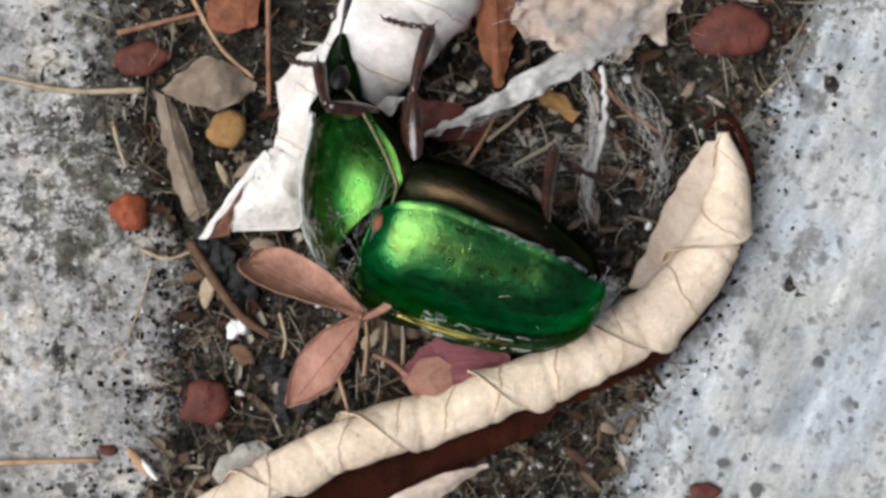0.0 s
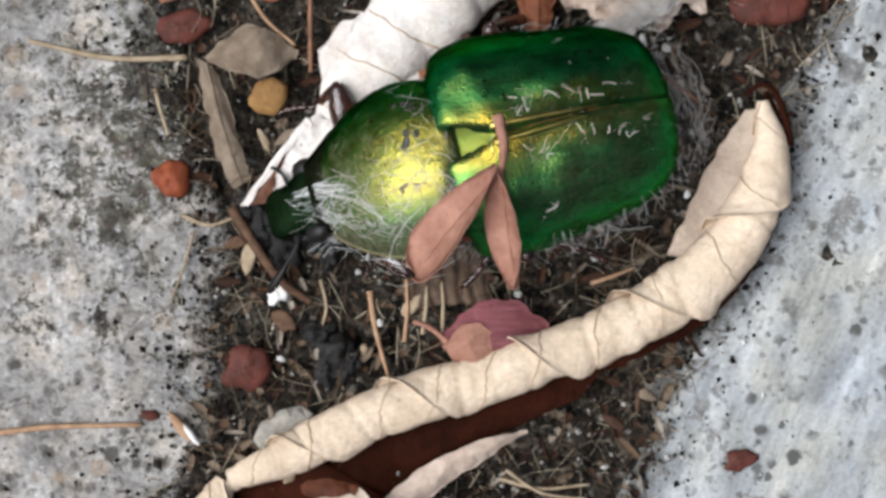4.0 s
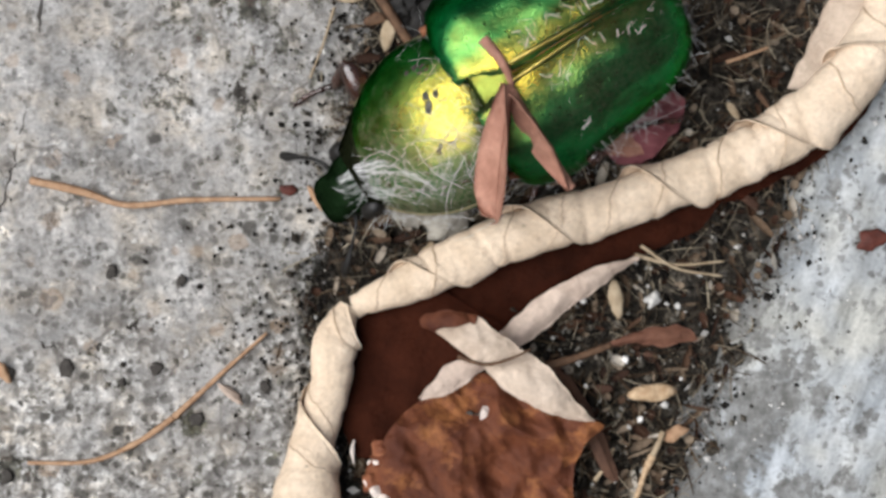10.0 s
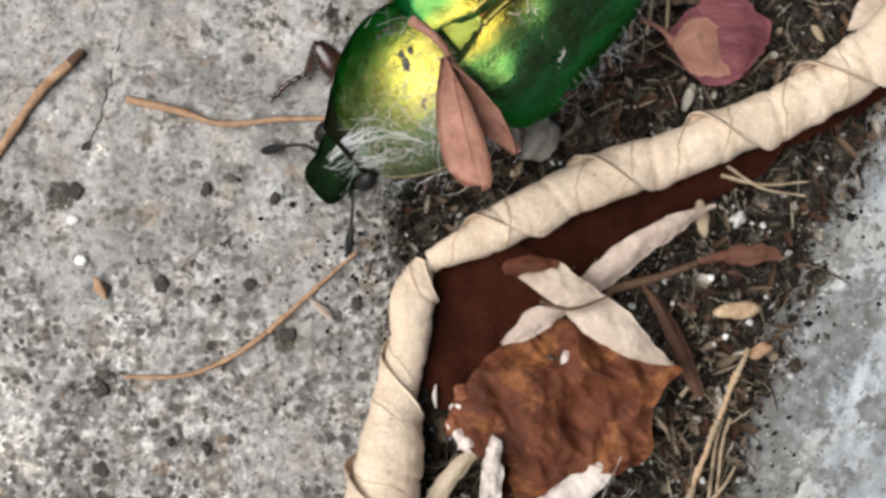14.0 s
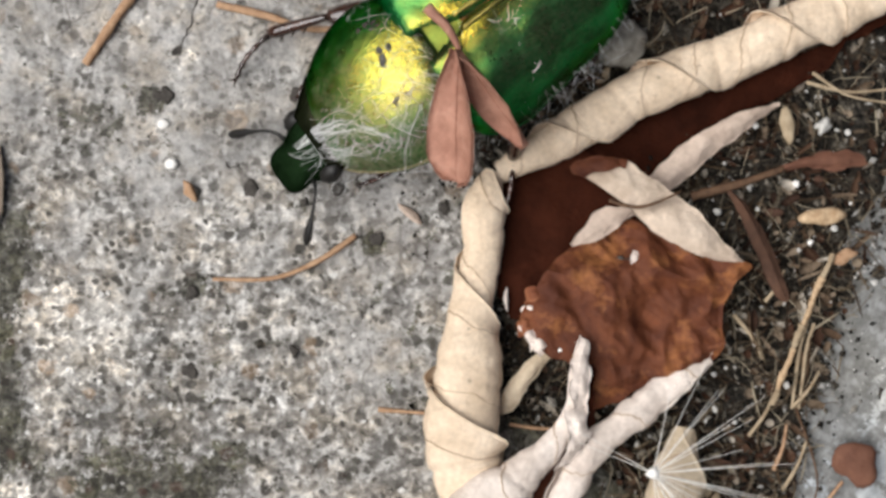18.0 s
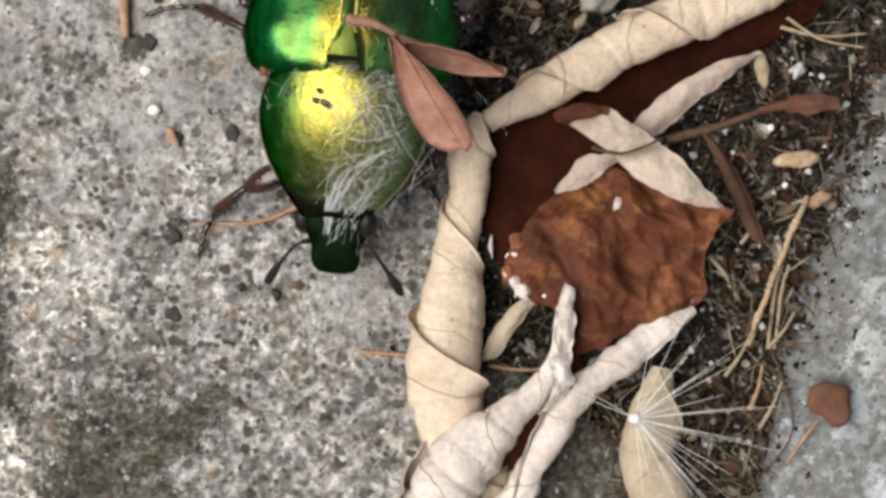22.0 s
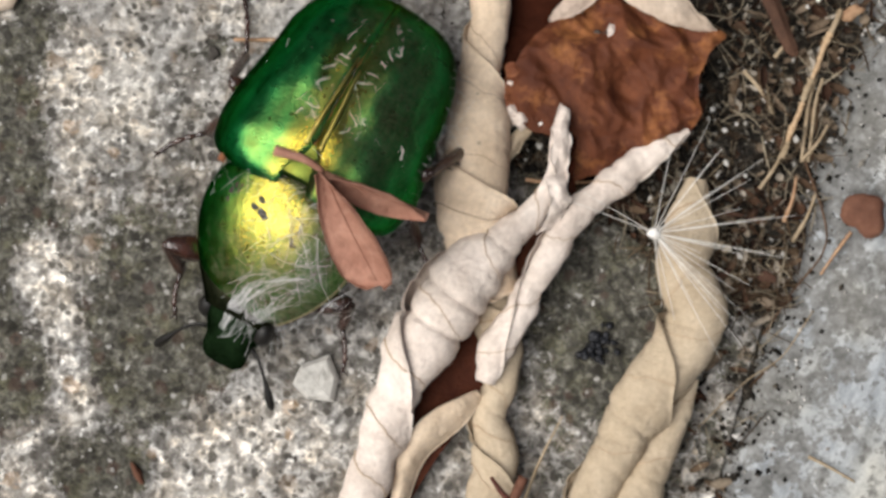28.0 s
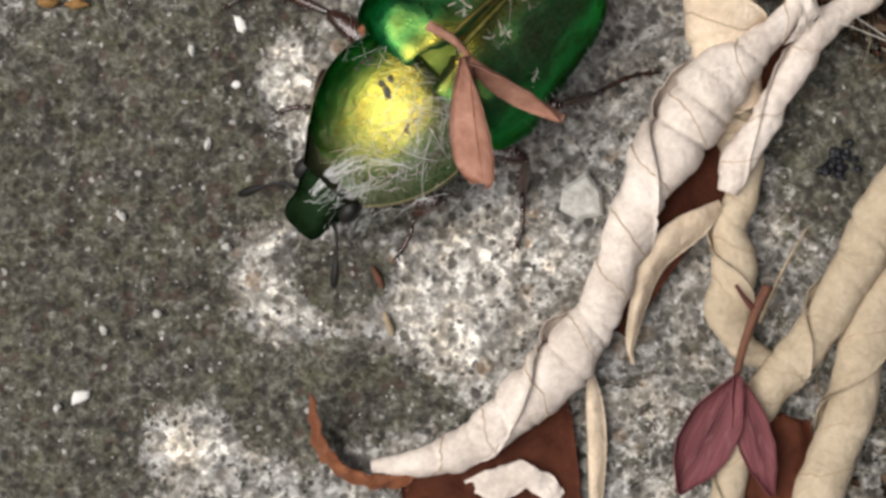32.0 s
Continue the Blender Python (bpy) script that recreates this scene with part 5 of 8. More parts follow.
    # the strip that runs back under the leaf's fold, and its pale end
    on_blade("folded_strip", patch([(0.5, -14.6, 0.9), (-0.75, -14.8, 1.1), (-2.3, -15.4, 1.4), (-3.8, -16.2, 1.4), (-5.3, -17.3, 1.3), (-6.6, -18.6, 1.3), (-8.0, -20.2, 1.7), (-9.2, -20.5, 1.8), (-10.1, -21.3, 1.8), (-10.9, -22.5, 1.8)],
                                   [(0.45, -14.8, 0.8), (-0.7, -15.5, 0.9), (-1.9, -16.6, 1.0), (-3.15, -17.4, 1.0), (-4.4, -18.7, 1.0), (-5.4, -19.4, 1.1), (-7.6, -20.9, 1.5), (-8.4, -21.6, 1.6), (-9.9, -22.4, 1.7), (-10.85, -22.6, 1.7)], 90, 16, 0.4, 0.12, 1.0, 6, 0.09, 0.14, 0.16), M_PALETAN, "pale pinkish leaf strip")
    # the strip across it, doubled over half way
    on_blade("folded_strip", patch([(-10.4, -18.85, 2.8), (-9.5, -19.5, 3.0), (-8.4, -20.2, 3.1), (-7.6, -20.6, 3.0)], [(-8.15, -18.0, 3.0), (-7.1, -18.7, 3.2), (-6.0, -19.45, 3.2), (-5.3, -19.95, 3.1)], 50, 20, 0.35, 0.14, 1.0, 7, 0.09, 0.14, 0.2), M_PINKTAN, "pale folded leaf strip")
    on_blade("folded_strip", patch([(-8.0, -20.35, 2.4), (-7.0, -21.4, 2.5), (-5.1, -22.6, 2.5), (-3.3, -23.2, 2.3), (-1.5, -23.45, 2.0)], [(-5.3, -19.8, 2.5), (-3.9, -20.9, 2.5), (-2.7, -22.25, 2.4), (-2.0, -23.0, 2.2), (-1.4, -23.4, 2.0)], 56, 20, 0.4, 0.12, 1.0, 8, 0.09, 0.14, 0.18), M_PINKTAN, "pale folded leaf strip")
    v, f = tube(spline([(-9.0, -20.15, 3.2), (-8.3, -20.4, 3.45), (-7.4, -20.5, 3.6), (-6.3, -20.15, 3.65), (-5.2, -19.6, 3.5)], 24), np.linspace(0.12, 0.05, 24), 6)
    on_blade("vein", (v, f), M_DARKTWIG, "dark vein along the fold")
    on_blade("strip_end", patch([(-11.1, -18.3, 2.6), (-10.5, -17.95, 2.8), (-9.3, -17.85, 3.1), (-8.1, -17.95, 3.2)], [(-10.9, -18.75, 2.6), (-10.2, -19.0, 3.0), (-9.0, -18.55, 3.5), (-8.1, -18.2, 3.4)], 30, 12, 0.2, 0.15, 0.8, 10, 0.08, 0.3), M_BROWN, "brown dry end of the strip")
    on_blade("margin", patch([(-3.6, -23.25, 2.0), (-2.4, -23.5, 1.95), (-1.2, -23.6, 1.9)], [(-3.6, -23.4, 1.9), (-2.4, -23.75, 1.85), (-1.2, -23.7, 1.85)], 16, 5, 0.05, 0.08, 0.8, 11, 0.06, 0.1), M_RUSTLEAF, "reddish rim of the blade's corner")
    for k, (x, y) in enumerate([(-12.9, -25.3), (-13.1, -26.2), (-13.3, -27.1), (-12.6, -28.0)]):
        on_blade("torn_bit", patch([(x - 0.45, y + 0.3, 1.6), (x, y + 0.45, 1.95), (x + 0.5, y + 0.2, 1.7)], [(x - 0.3, y - 0.4, 1.4), (x + 0.1, y - 0.15, 1.85), (x + 0.5, y - 0.3, 1.6)], 12, 7, 0.2, 0.3, 0.6, 60 + k, 0.06, 0.4), M_PALE if k % 2 else M_RUSTLEAF)
    on_blade("torn_bit", patch([(-13.7, -26.9, 1.7), (-13.2, -27.7, 1.9), (-12.5, -28.6, 1.8)], [(-13.2, -26.7, 1.6), (-12.7, -27.4, 1.8), (-12.1, -28.3, 1.6)], 20, 10, 0.25, 0.25, 0.7, 8, 0.08, 0.3), M_PALE)
    on_blade("torn_bit", patch([(-14.9, -31.9, 0.8), (-14.1, -30.0, 1.0), (-13.2, -29.0, 1.2), (-12.3, -28.2, 1.3)], [(-13.9, -31.6, 0.7), (-13.1, -30.2, 0.9), (-12.4, -29.2, 1.1), (-11.8, -28.6, 1.2)], 30, 12, 0.4, 0.2, 0.8, 9, 0.08, 0.2, 0.15), M_TAN_DULL, "dull tan turned-up leaf edge")
    on_blade("white_speck", tube(spline([(-14.3, -24.9, 1.0), (-14.36, -25.5, 1.1), (-14.25, -26.2, 1.0)], 10), np.interp(np.linspace(0, 1, 10), [0, 0.5, 1], [0.04, 0.15, 0.03]), 7), M_PALE, "thin whitish fibre")
    return root, long_roll, blade


def build_grey_leaf():
    root = empty("grey_leaf", -13.0, -35.3, 0)
    tagged(root, "pale grey-tan dry leaf rolled lengthwise with brown inside", "dead leaf")

    def put(name, vf, mat, label="", under=None):
        v, f = vf
        return mesh_object(name, [(x + 13.0, y + 35.3, z) for x, y, z in v], f, mat, under or root, label)

    roll_part(put, "rolled_edge", M_PALE, "pale grey rolled leaf edge", [(-10.3, -27.6, 2.6), (-10.6, -29.4, 2.7), (-10.9, -31.6, 2.8), (-12.4, -33.8, 2.9), (-15.2, -36.5, 3.0), (-17.4, -39.7, 2.9), (-19.2, -43.2, 2.6), (-20.3, -46.5, 2.3), (-21.3, -49.4, 2.0), (-23.6, -53.0, 1.7), (-26.9, -56.2, 1.4), (-30.3, -58.1, 1.1), (-33.6, -58.6, 0.9)],
                              [0.12, 0.3, 0.4, 0.75, 1.8, 1.9, 1.4, 1.2, 1.4, 1.7, 1.3, 0.85, 0.3], 1.25, 0.9, 0.42, 0.13, 12, creased=1.0)
    roll_part(put, "rolled_edge", M_PALE, "pale rolled leaf edge", [(-3.2, -28.7, 1.3), (-4.7, -29.6, 1.5), (-7.3, -31.5, 1.8), (-9.6, -33.6, 2.2), (-11.2, -36.2, 2.4), (-12.6, -38.9, 2.3), (-13.9, -41.0, 2.2), (-14.4, -42.6, 2.1)],
                              [0.15, 0.65, 0.85, 0.8, 0.78, 0.82, 0.9, 0.45], 1.25, 1.8, 0.4, 0.24, 13)
    for k, (ea, eb) in enumerate([([(-10.5, -27.4, 2.8), (-10.9, -29.2, 3.2), (-10.8, -31.4, 3.3)], [(-9.9, -27.7, 2.5), (-9.9, -29.4, 2.9), (-10.0, -31.2, 3.0)]), ([(-11.3, -31.4, 3.1), (-11.0, -32.8, 3.5), (-11.6, -34.4, 3.3)], [(-10.1, -31.0, 2.8), (-9.9, -32.6, 3.0), (-10.8, -34.2, 3.0)])]):
        put("crumpled_end", patch(ea, eb, 30, 12, 0.25, 0.25, 0.7, 70 + k, 0.07, 0.35, 0.35), M_PALE, "crumpled pinkish leaf end")
    put("slit", patch([(-9.7, -29.0, 2.2), (-10.2, -31.4, 2.9), (-10.3, -33.0, 3.0)], [(-9.45, -29.2, 2.1), (-9.75, -31.4, 2.8), (-9.95, -33.2, 2.8)], 20, 5, 0.1, 0.1, 0.8, 74, 0.06, 0.2), M_DARKBROWN)
    put("curled_lobe", patch([(-14.8, -43.1, 2.2), (-17.1, -44.1, 2.5), (-18.6, -45.5, 2.4), (-19.3, -47.4, 2.0), (-19.6, -50.8, 1.2), (-19.2, -52.4, 0.8)],
                             [(-14.5, -43.5, 1.5), (-15.4, -45.0, 1.4), (-17.5, -46.9, 1.2), (-18.4, -49.0, 1.0), (-19.0, -51.4, 0.8), (-19.0, -52.5, 0.7)], 50, 14, 0.5, 0.2, 1.4, 14), M_TAN, "pale curled leaf lobe")
    put("inner_face", patch([(-9.7, -29.6, 1.5), (-10.4, -32.0, 1.6), (-13.4, -35.6, 1.4), (-16.4, -39.0, 1.2), (-18.2, -43.0, 1.1), (-19.4, -47.0, 0.9), (-20.2, -50.5, 0.8)],
                            [(-9.5, -29.8, 1.4), (-9.6, -33.4, 1.4), (-11.5, -36.6, 1.2), (-12.9, -40.2, 1.0), (-14.6, -43.8, 0.9), (-17.0, -47.0, 0.8), (-19.4, -51.0, 0.7)], 50, 16, 0.1, 0.2, 1.6, 15), M_UMBER, "red-brown inner leaf face")
    put("lower_face", patch([(-32.0, -58.9, 0.8), (-27.2, -57.2, 0.7), (-22.6, -54.4, 0.7)], [(-31.8, -60.6, 0.5), (-26.4, -61.0, 0.5), (-21.6, -60.4, 0.5)], 40, 18, 0.2, 0.3, 1.6, 16, 0.08, 0.5), M_UMBER, "red-brown lower leaf face")
    put("tip", patch([(-31.0, -58.8, 1.2), (-34.0, -58.9, 1.5), (-35.9, -57.4, 2.2), (-36.6, -55.4, 2.8), (-36.9, -54.4, 3.0)], [(-31.6, -60.0, 0.5), (-34.8, -59.6, 0.8), (-36.7, -57.9, 1.0), (-37.1, -55.7, 2.0), (-37.0, -54.5, 2.8)], 44, 14, 0.3, 0.35, 0.9, 17, 0.08, 0.4), M_RUSTLEAF, "curled rust-brown leaf tip")
    put("side_strip", patch([(-21.6, -52.6, 0.7), (-21.7, -54.6, 1.0), (-21.5, -57.0, 0.9), (-21.3, -60.0, 0.8), (-20.9, -62.0, 0.5)], [(-21.4, -52.6, 0.6), (-20.7, -54.6, 0.7), (-20.4, -57.0, 0.6), (-20.5, -60.0, 0.6), (-20.7, -62.0, 0.4)], 40, 8, 0.25, 0.12, 1.0, 18), M_TAN)
    put("torn_bit", patch([(-28.4, -59.2, 0.8), (-26.6, -58.4, 1.1), (-25.0, -58.0, 1.2), (-23.6, -58.8, 1.0), (-22.8, -59.6, 0.8)], [(-28.2, -59.6, 0.7), (-26.4, -60.4, 0.8), (-24.8, -59.6, 0.9), (-23.4, -60.4, 0.8), (-22.7, -59.8, 0.7)], 34, 12, 0.12, 0.14, 0.8, 19, 0.08, 0.3), M_PALE)
    return root


def build_twin_roll():
    root = empty("twin_rolled_leaf", -5.0, -38.0, 0)
    tagged(root, "long tan leaf rolled from both edges beside the kerb", "dead leaf")

    def put(name, vf, mat, label="", under=None):
        v, f = vf
        return mesh_object(name, [(x + 5.0, y + 38.0, z) for x, y, z in v], f, mat, under or root, label)

    roll_part(put, "rolled_edge", M_TAN_DULL, "tan rolled leaf edge", [(-4.5, -32.4, 1.2), (-4.9, -34.6, 1.5), (-5.4, -37.2, 1.7), (-4.6, -39.8, 1.8), (-5.6, -42.0, 1.8), (-7.5, -44.4, 1.8), (-9.2, -47.8, 1.7), (-11.1, -51.3, 1.6), (-13.4, -54.2, 1.4), (-15.0, -57.4, 1.2), (-15.6, -61.0, 1.0)],
                              [0.5, 1.3, 1.5, 1.8, 1.75, 1.65, 1.45, 1.25, 1.1, 1.0, 0.9], 1.3, 1.2, 0.6, 0.085, 22, creased=0.8)
    roll_part(put, "rolled_edge", M_TAN_DULL, "tan rolled leaf edge", [(-4.6, -43.4, 0.9), (-5.6, -45.6, 1.1), (-6.9, -48.0, 1.3), (-8.3, -51.6, 1.4), (-8.9, -55.2, 1.4), (-10.4, -59.6, 1.3), (-11.6, -64.0, 1.2)],
                              [0.3, 0.8, 1.15, 1.35, 1.4, 1.4, 1.2], 1.3, 1.9, -0.6, 0.085, 23, creased=0.8)
    return root


def build_white_leaf():
    root = empty("bleached_leaf", -5.0, 8.0, 0)
    tagged(root, "bleached white rolled dry leaf lying among litter", "dead leaf")

    def put(name, vf, mat, label="", under=None):
        v, f = vf
        return mesh_object(name, [(x + 6.0, y - 8.0, z) for x, y, z in v], f, mat, under or root, label)

    roll_part(put, "rolled_edge", M_WHITE, "bleached white leaf roll", [(-8.6, 5.2, 1.0), (-7.0, 6.8, 1.4), (-4.8, 9.2, 1.7), (-1.8, 12.6, 1.8), (1.0, 16.5, 1.8), (3.5, 21.0, 1.6)], [0.3, 1.6, 2.2, 2.7, 2.8, 2.4], 1.2, 2.4, 0.05, 0.12, 31, creased=0.5)
    put("curled_end", patch([(-8.8, 5.8, 2.0), (-10.0, 4.3, 2.1), (-10.6, 3.0, 1.7), (-10.9, 1.5, 1.0)], [(-6.8, 5.2, 1.6), (-6.6, 3.8, 1.5), (-6.8, 2.6, 1.2), (-7.4, 1.6, 0.8)], 40, 24, 0.35, 0.2, 1.3, 32, 0.08, 0.25, 0.25), M_WHITE, "creased white leaf end")
    put("turned_rim", patch([(-9.1, 5.7, 2.3), (-10.8, 3.6, 2.15), (-12.7, 1.1, 1.1)], [(-8.8, 5.3, 2.3), (-10.25, 3.7, 2.25), (-12.3, 1.1, 1.2)], 26, 6, 0.1, 0.08, 1.0, 34, 0.08, 0.1), M_WHITE, "white turned rim of the leaf")
    put("brown_lip", patch([(-10.35, 3.8, 2.1), (-11.3, 2.4, 1.6), (-12.4, 1.1, 1.0)], [(-10.2, 3.6, 2.0), (-10.8, 2.4, 1.6), (-11.1, 1.3, 1.05)], 24, 10, 0.1, 0.14, 0.9, 33, 0.08, 0.14), M_DULLRED, "brown inner lip of the leaf")
    put("inner_tear", patch([(-3.6, 7.4, 2.5), (-5.2, 6.2, 2.5), (-5.9, 4.9, 2.3)], [(-4.4, 7.7, 2.4), (-5.8, 6.4, 2.4), (-6.4, 5.2, 2.2)], 24, 8, 0.15, 0.15, 0.8, 36, 0.07, 0.3), M_UMBER, "red-brown torn inside of the roll")
    put("torn_side", patch([(-1.8, 8.4, 1.8), (-3.3, 6.7, 1.9), (-4.6, 4.8, 1.7)], [(-3.4, 8.5, 2.3), (-4.3, 7.0, 2.4), (-5.0, 5.5, 2.2)], 24, 12, 0.25, 0.2, 1.0, 37, 0.08, 0.35, 0.2), M_WHITE, "torn white side of the leaf")
    put("torn_side", patch([(-8.6, 9.2, 1.6), (-7.4, 10.4, 1.8), (-6.2, 11.2, 1.9)], [(-8.1, 6.6, 1.5), (-6.6, 7.6, 2.6), (-5.4, 8.8, 2.9)], 24, 12, 0.2, 0.15, 1.1, 35, 0.08, 0.3), M_WHITE, "torn white side of the roll")
    return root


M_RUSTLEAF = leafy("rust_leaf", (0.27, 0.10, 0.045), (0.16, 0.05, 0.024), (0.5, 0.25, 0.12), 0.4, 0.6)
beetle, LEGS, pronotum, beetle_head = build_beetle()
winged, wing_a, wing_b, wing_stalk = build_winged_seed()


# ---- litter and small things ----
def in_joint(r, y0=-66.0, y1=20.0, over=1.2):
    """A random place in the soil joint."""
    while True:
        y = r.uniform(y0, y1)
        if y < -39.5 and r.random() < 0.88:
            continue
        a, b = float(edge_left(y)), float(edge_right(y))
        return r.uniform(a - over, b + over * 0.6), y


def under_leaf(x, y):
    """Whether the large leaf lies over this place."""
    d = y - (-12.8 + 0.45 * x)
    return (x < 8 and -5.0 < d < 3.5) or (x < -1 and -33 < y < -16)


def build_crumbs():
    r = np.random.default_rng(21)
    pieces = []
    for k in range(13000):
        x, y = in_joint(r, -62, 18)
        s = abs(r.normal(0, 0.105)) + 0.05
        pieces.append(lump(x, y, r.uniform(-0.7, 0.35), s * r.uniform(0.7, 1.5), s * r.uniform(0.4, 1), s * r.uniform(0.5, 0.9), r, 0))
    for k in range(1800):
        y = r.uniform(-34, 17)
        x = float(edge_left(y)) - r.exponential(1.9)
        s = abs(r.normal(0, 0.09)) + 0.05
        pieces.append(lump(x, y, 0.05, s, s * r.uniform(0.6, 1), s * r.uniform(0.5, 0.8), r, 0))
    for k in range(900):
        y = r.uniform(-60, 17)
        x = float(edge_right(y)) + r.exponential(1.1)
        s = abs(r.normal(0, 0.09)) + 0.05
        pieces.append(lump(x, y, 0.03, s, s * r.uniform(0.6, 1), s * r.uniform(0.5, 0.8), r, 0))
    v, f = merge(pieces)
    tagged(mesh_object("soil_crumbs", v, f, M_CRUMB, smooth=False), "dark soil crumbs and grit filling the joint", "soil", kind="stuff")
    pieces = []
    for k in range(1150):
        x, y = in_joint(r, -60, 18, 2.5)
        a, ln = r.uniform(0, 6.28), r.uniform(0.5, 2.6)
        z = r.uniform(-0.5, 0.0) if under_leaf(x, y) else r.uniform(-0.1, 0.7)
        dz = r.uniform(-0.25, 0.25)
        b = r.uniform(-0.2, 0.2)
        line = [(x + math.cos(a) * ln * t - math.sin(a) * b * (t * t), y + math.sin(a) * ln * t + math.cos(a) * b * (t * t), z + dz * t) for t in (-0.5, -0.15, 0.2, 0.5)]
        w = r.uniform(0.015, 0.06)
        pieces.append(tube(line, [w * 0.7, w, w, w * 0.5], 5))
    # fine curled rootlets and hairs
    for k in range(2600):
        x, y = in_joint(r, -60, 18, 1.6)
        a, ln, b = r.uniform(0, 6.28), r.uniform(0.5, 2.4), r.normal(0, 0.9)
        z, dz = r.uniform(-0.5, 0.0) if under_leaf(x, y) else r.uniform(0.0, 0.75), r.uniform(-0.3, 0.3)
        line = [(x + math.cos(a) * ln * t - math.sin(a) * b * t * t, y + math.sin(a) * ln * t + math.cos(a) * b * t * t, z + dz * t) for t in (-0.5, -0.25, 0.0, 0.25, 0.5)]
        pieces.append(tube(line, r.uniform(0.012, 0.032), 4, False))
    v, f = merge(pieces)
    tagged(mesh_object("chaff", v, f, M_CHAFF), "brown straw bits and fine rootlets in the joint", "plant litter", kind="stuff")
    pieces = []
    for k in range(1500):
        x, y = in_joint(r, -60, 18, 1.0)
        a, ln, w = r.uniform(0, 6.28), 0.3 + 1.5 * r.random() ** 2, r.uniform(0.15, 0.6)
        ca, sa = math.cos(a), math.sin(a)
        z, t1, t2 = -0.4 if under_leaf(x, y) else r.uniform(-0.1, 0.5), r.uniform(-0.4, 0.4), r.uniform(-0.3, 0.3)
        g = []
        for i in range(4):
            for j in range(3):
                u, q = (i / 3 - 0.5) * ln, (j - 1) * w * 0.5 * math.sin(math.pi * (0.15 + 0.7 * i / 3))
                g.append((x + ca * u - sa * q, y + sa * u + ca * q, z + t1 * u + t2 * q + 0.25 * q * q + r.uniform(-0.05, 0.05)))
        pieces.append(shell(g, 4, 3, 0.05))
    v, f = merge(pieces)
    tagged(mesh_object("leaf_scraps", v, f, M_SCRAP), "small brown scraps of broken leaf on the soil", "plant litter", kind="stuff")
    # loose grains on the slab
    pieces = []
    for k in range(2600):
        x, y = r.uniform(-54, -8), r.uniform(-62, 16)
        if x > edge_left(y):
            continue
        s = abs(r.normal(0, 0.06)) + 0.05
        pieces.append(lump(x, y, 0.02, s, s * r.uniform(0.6, 1), s * 0.6, r, 0))
    for k in range(500):
        y = r.uniform(-60, 16)
        x = float(edge_right(y)) + abs(r.normal(0, 3.0)) + 0.3
        s = abs(r.normal(0, 0.06)) + 0.05
        pieces.append(lump(x, y, 0.02, s, s * r.uniform(0.6, 1), s * 0.6, r, 0))
    v, f = merge(pieces)
    tagged(mesh_object("sand_grains", v, f, M_GRAIN, smooth=False), "loose pale and dark sand grains on concrete", "sand", kind="stuff")


def stick(name, points, r0, r1, material, label, category="twig", knobby=0.12, group=""):
    """A slender stem along (x, y, z) points in mm."""
    n = max(10, int(len(points) * 7))
    line = spline(points, n)
    rad = 0.85 * np.linspace(r0, r1, n) * np.array([1 + knobby * n3(i * 0.7, points[0][0], points[0][1]) * 2 for i in range(n)])
    o = np.array((points[0][0], points[0][1], 0.0))
    v, f = tube(line - o, rad, 8)
    ob = mesh_object(name, v, f, material)
    ob.matrix_basis = pose(o[0] * MM, o[1] * MM, 0)
    return tagged(ob, label, category, group)


def flake(name, x, y, z, lx, ly, turn, thick, material, label, category, seed, dome=0.2, ragged=0.25, tilt=(0, 0), n=22, smooth=True):
    """A broken flat piece with an uneven outline, lying at (x, y, z) mm."""
    rings = 5
    out_v, out_f = [], []
    rad = [1 + ragged * 1.5 * n3(math.cos(2 * math.pi * k / n) * 1.3, math.sin(2 * math.pi * k / n) * 1.3, seed * 3.7) for k in range(n)]
    for side in (1, -1):
        for q in range(1, rings + 1):
            f = q / rings
            for k in range(n):
                a = 2 * math.pi * k / n
                px, py = lx / 2 * f * rad[k] * math.cos(a), ly / 2 * f * rad[k] * math.sin(a)
                pz = dome * (1 - f * f) + 0.12 * dome * n3(px * 2, py * 2, seed) * 4 + (thick / 2 if side > 0 else -thick / 2) * (1 if q < rings else 0.45)
                out_v.append((px, py, pz))
    top, bot = rings * n * 2, rings * n * 2 + 1
    out_v += [(0, 0, dome + thick / 2), (0, 0, dome - thick / 2)]
    for s in range(2):
        o = s * rings * n
        for k in range(n):
            k2 = (k + 1) % n
            out_f.append((top + s, o + k, o + k2) if s == 0 else (top + s, o + k2, o + k))
            for q in range(rings - 1):
                quad = (o + q * n + k, o + (q + 1) * n + k, o + (q + 1) * n + k2, o + q * n + k2)
                out_f.append(quad if s == 0 else quad[::-1])
    e0, e1 = (rings - 1) * n, (2 * rings - 1) * n
    for k in range(n):
        k2 = (k + 1) % n
        out_f.append((e0 + k, e1 + k, e1 + k2, e0 + k2))
    ob = mesh_object(name, out_v, out_f, material, smooth=smooth)
    ob.matrix_basis = pose(x * MM, y * MM, z * MM, tilt[0], tilt[1], turn)
    return tagged(ob, label, category)


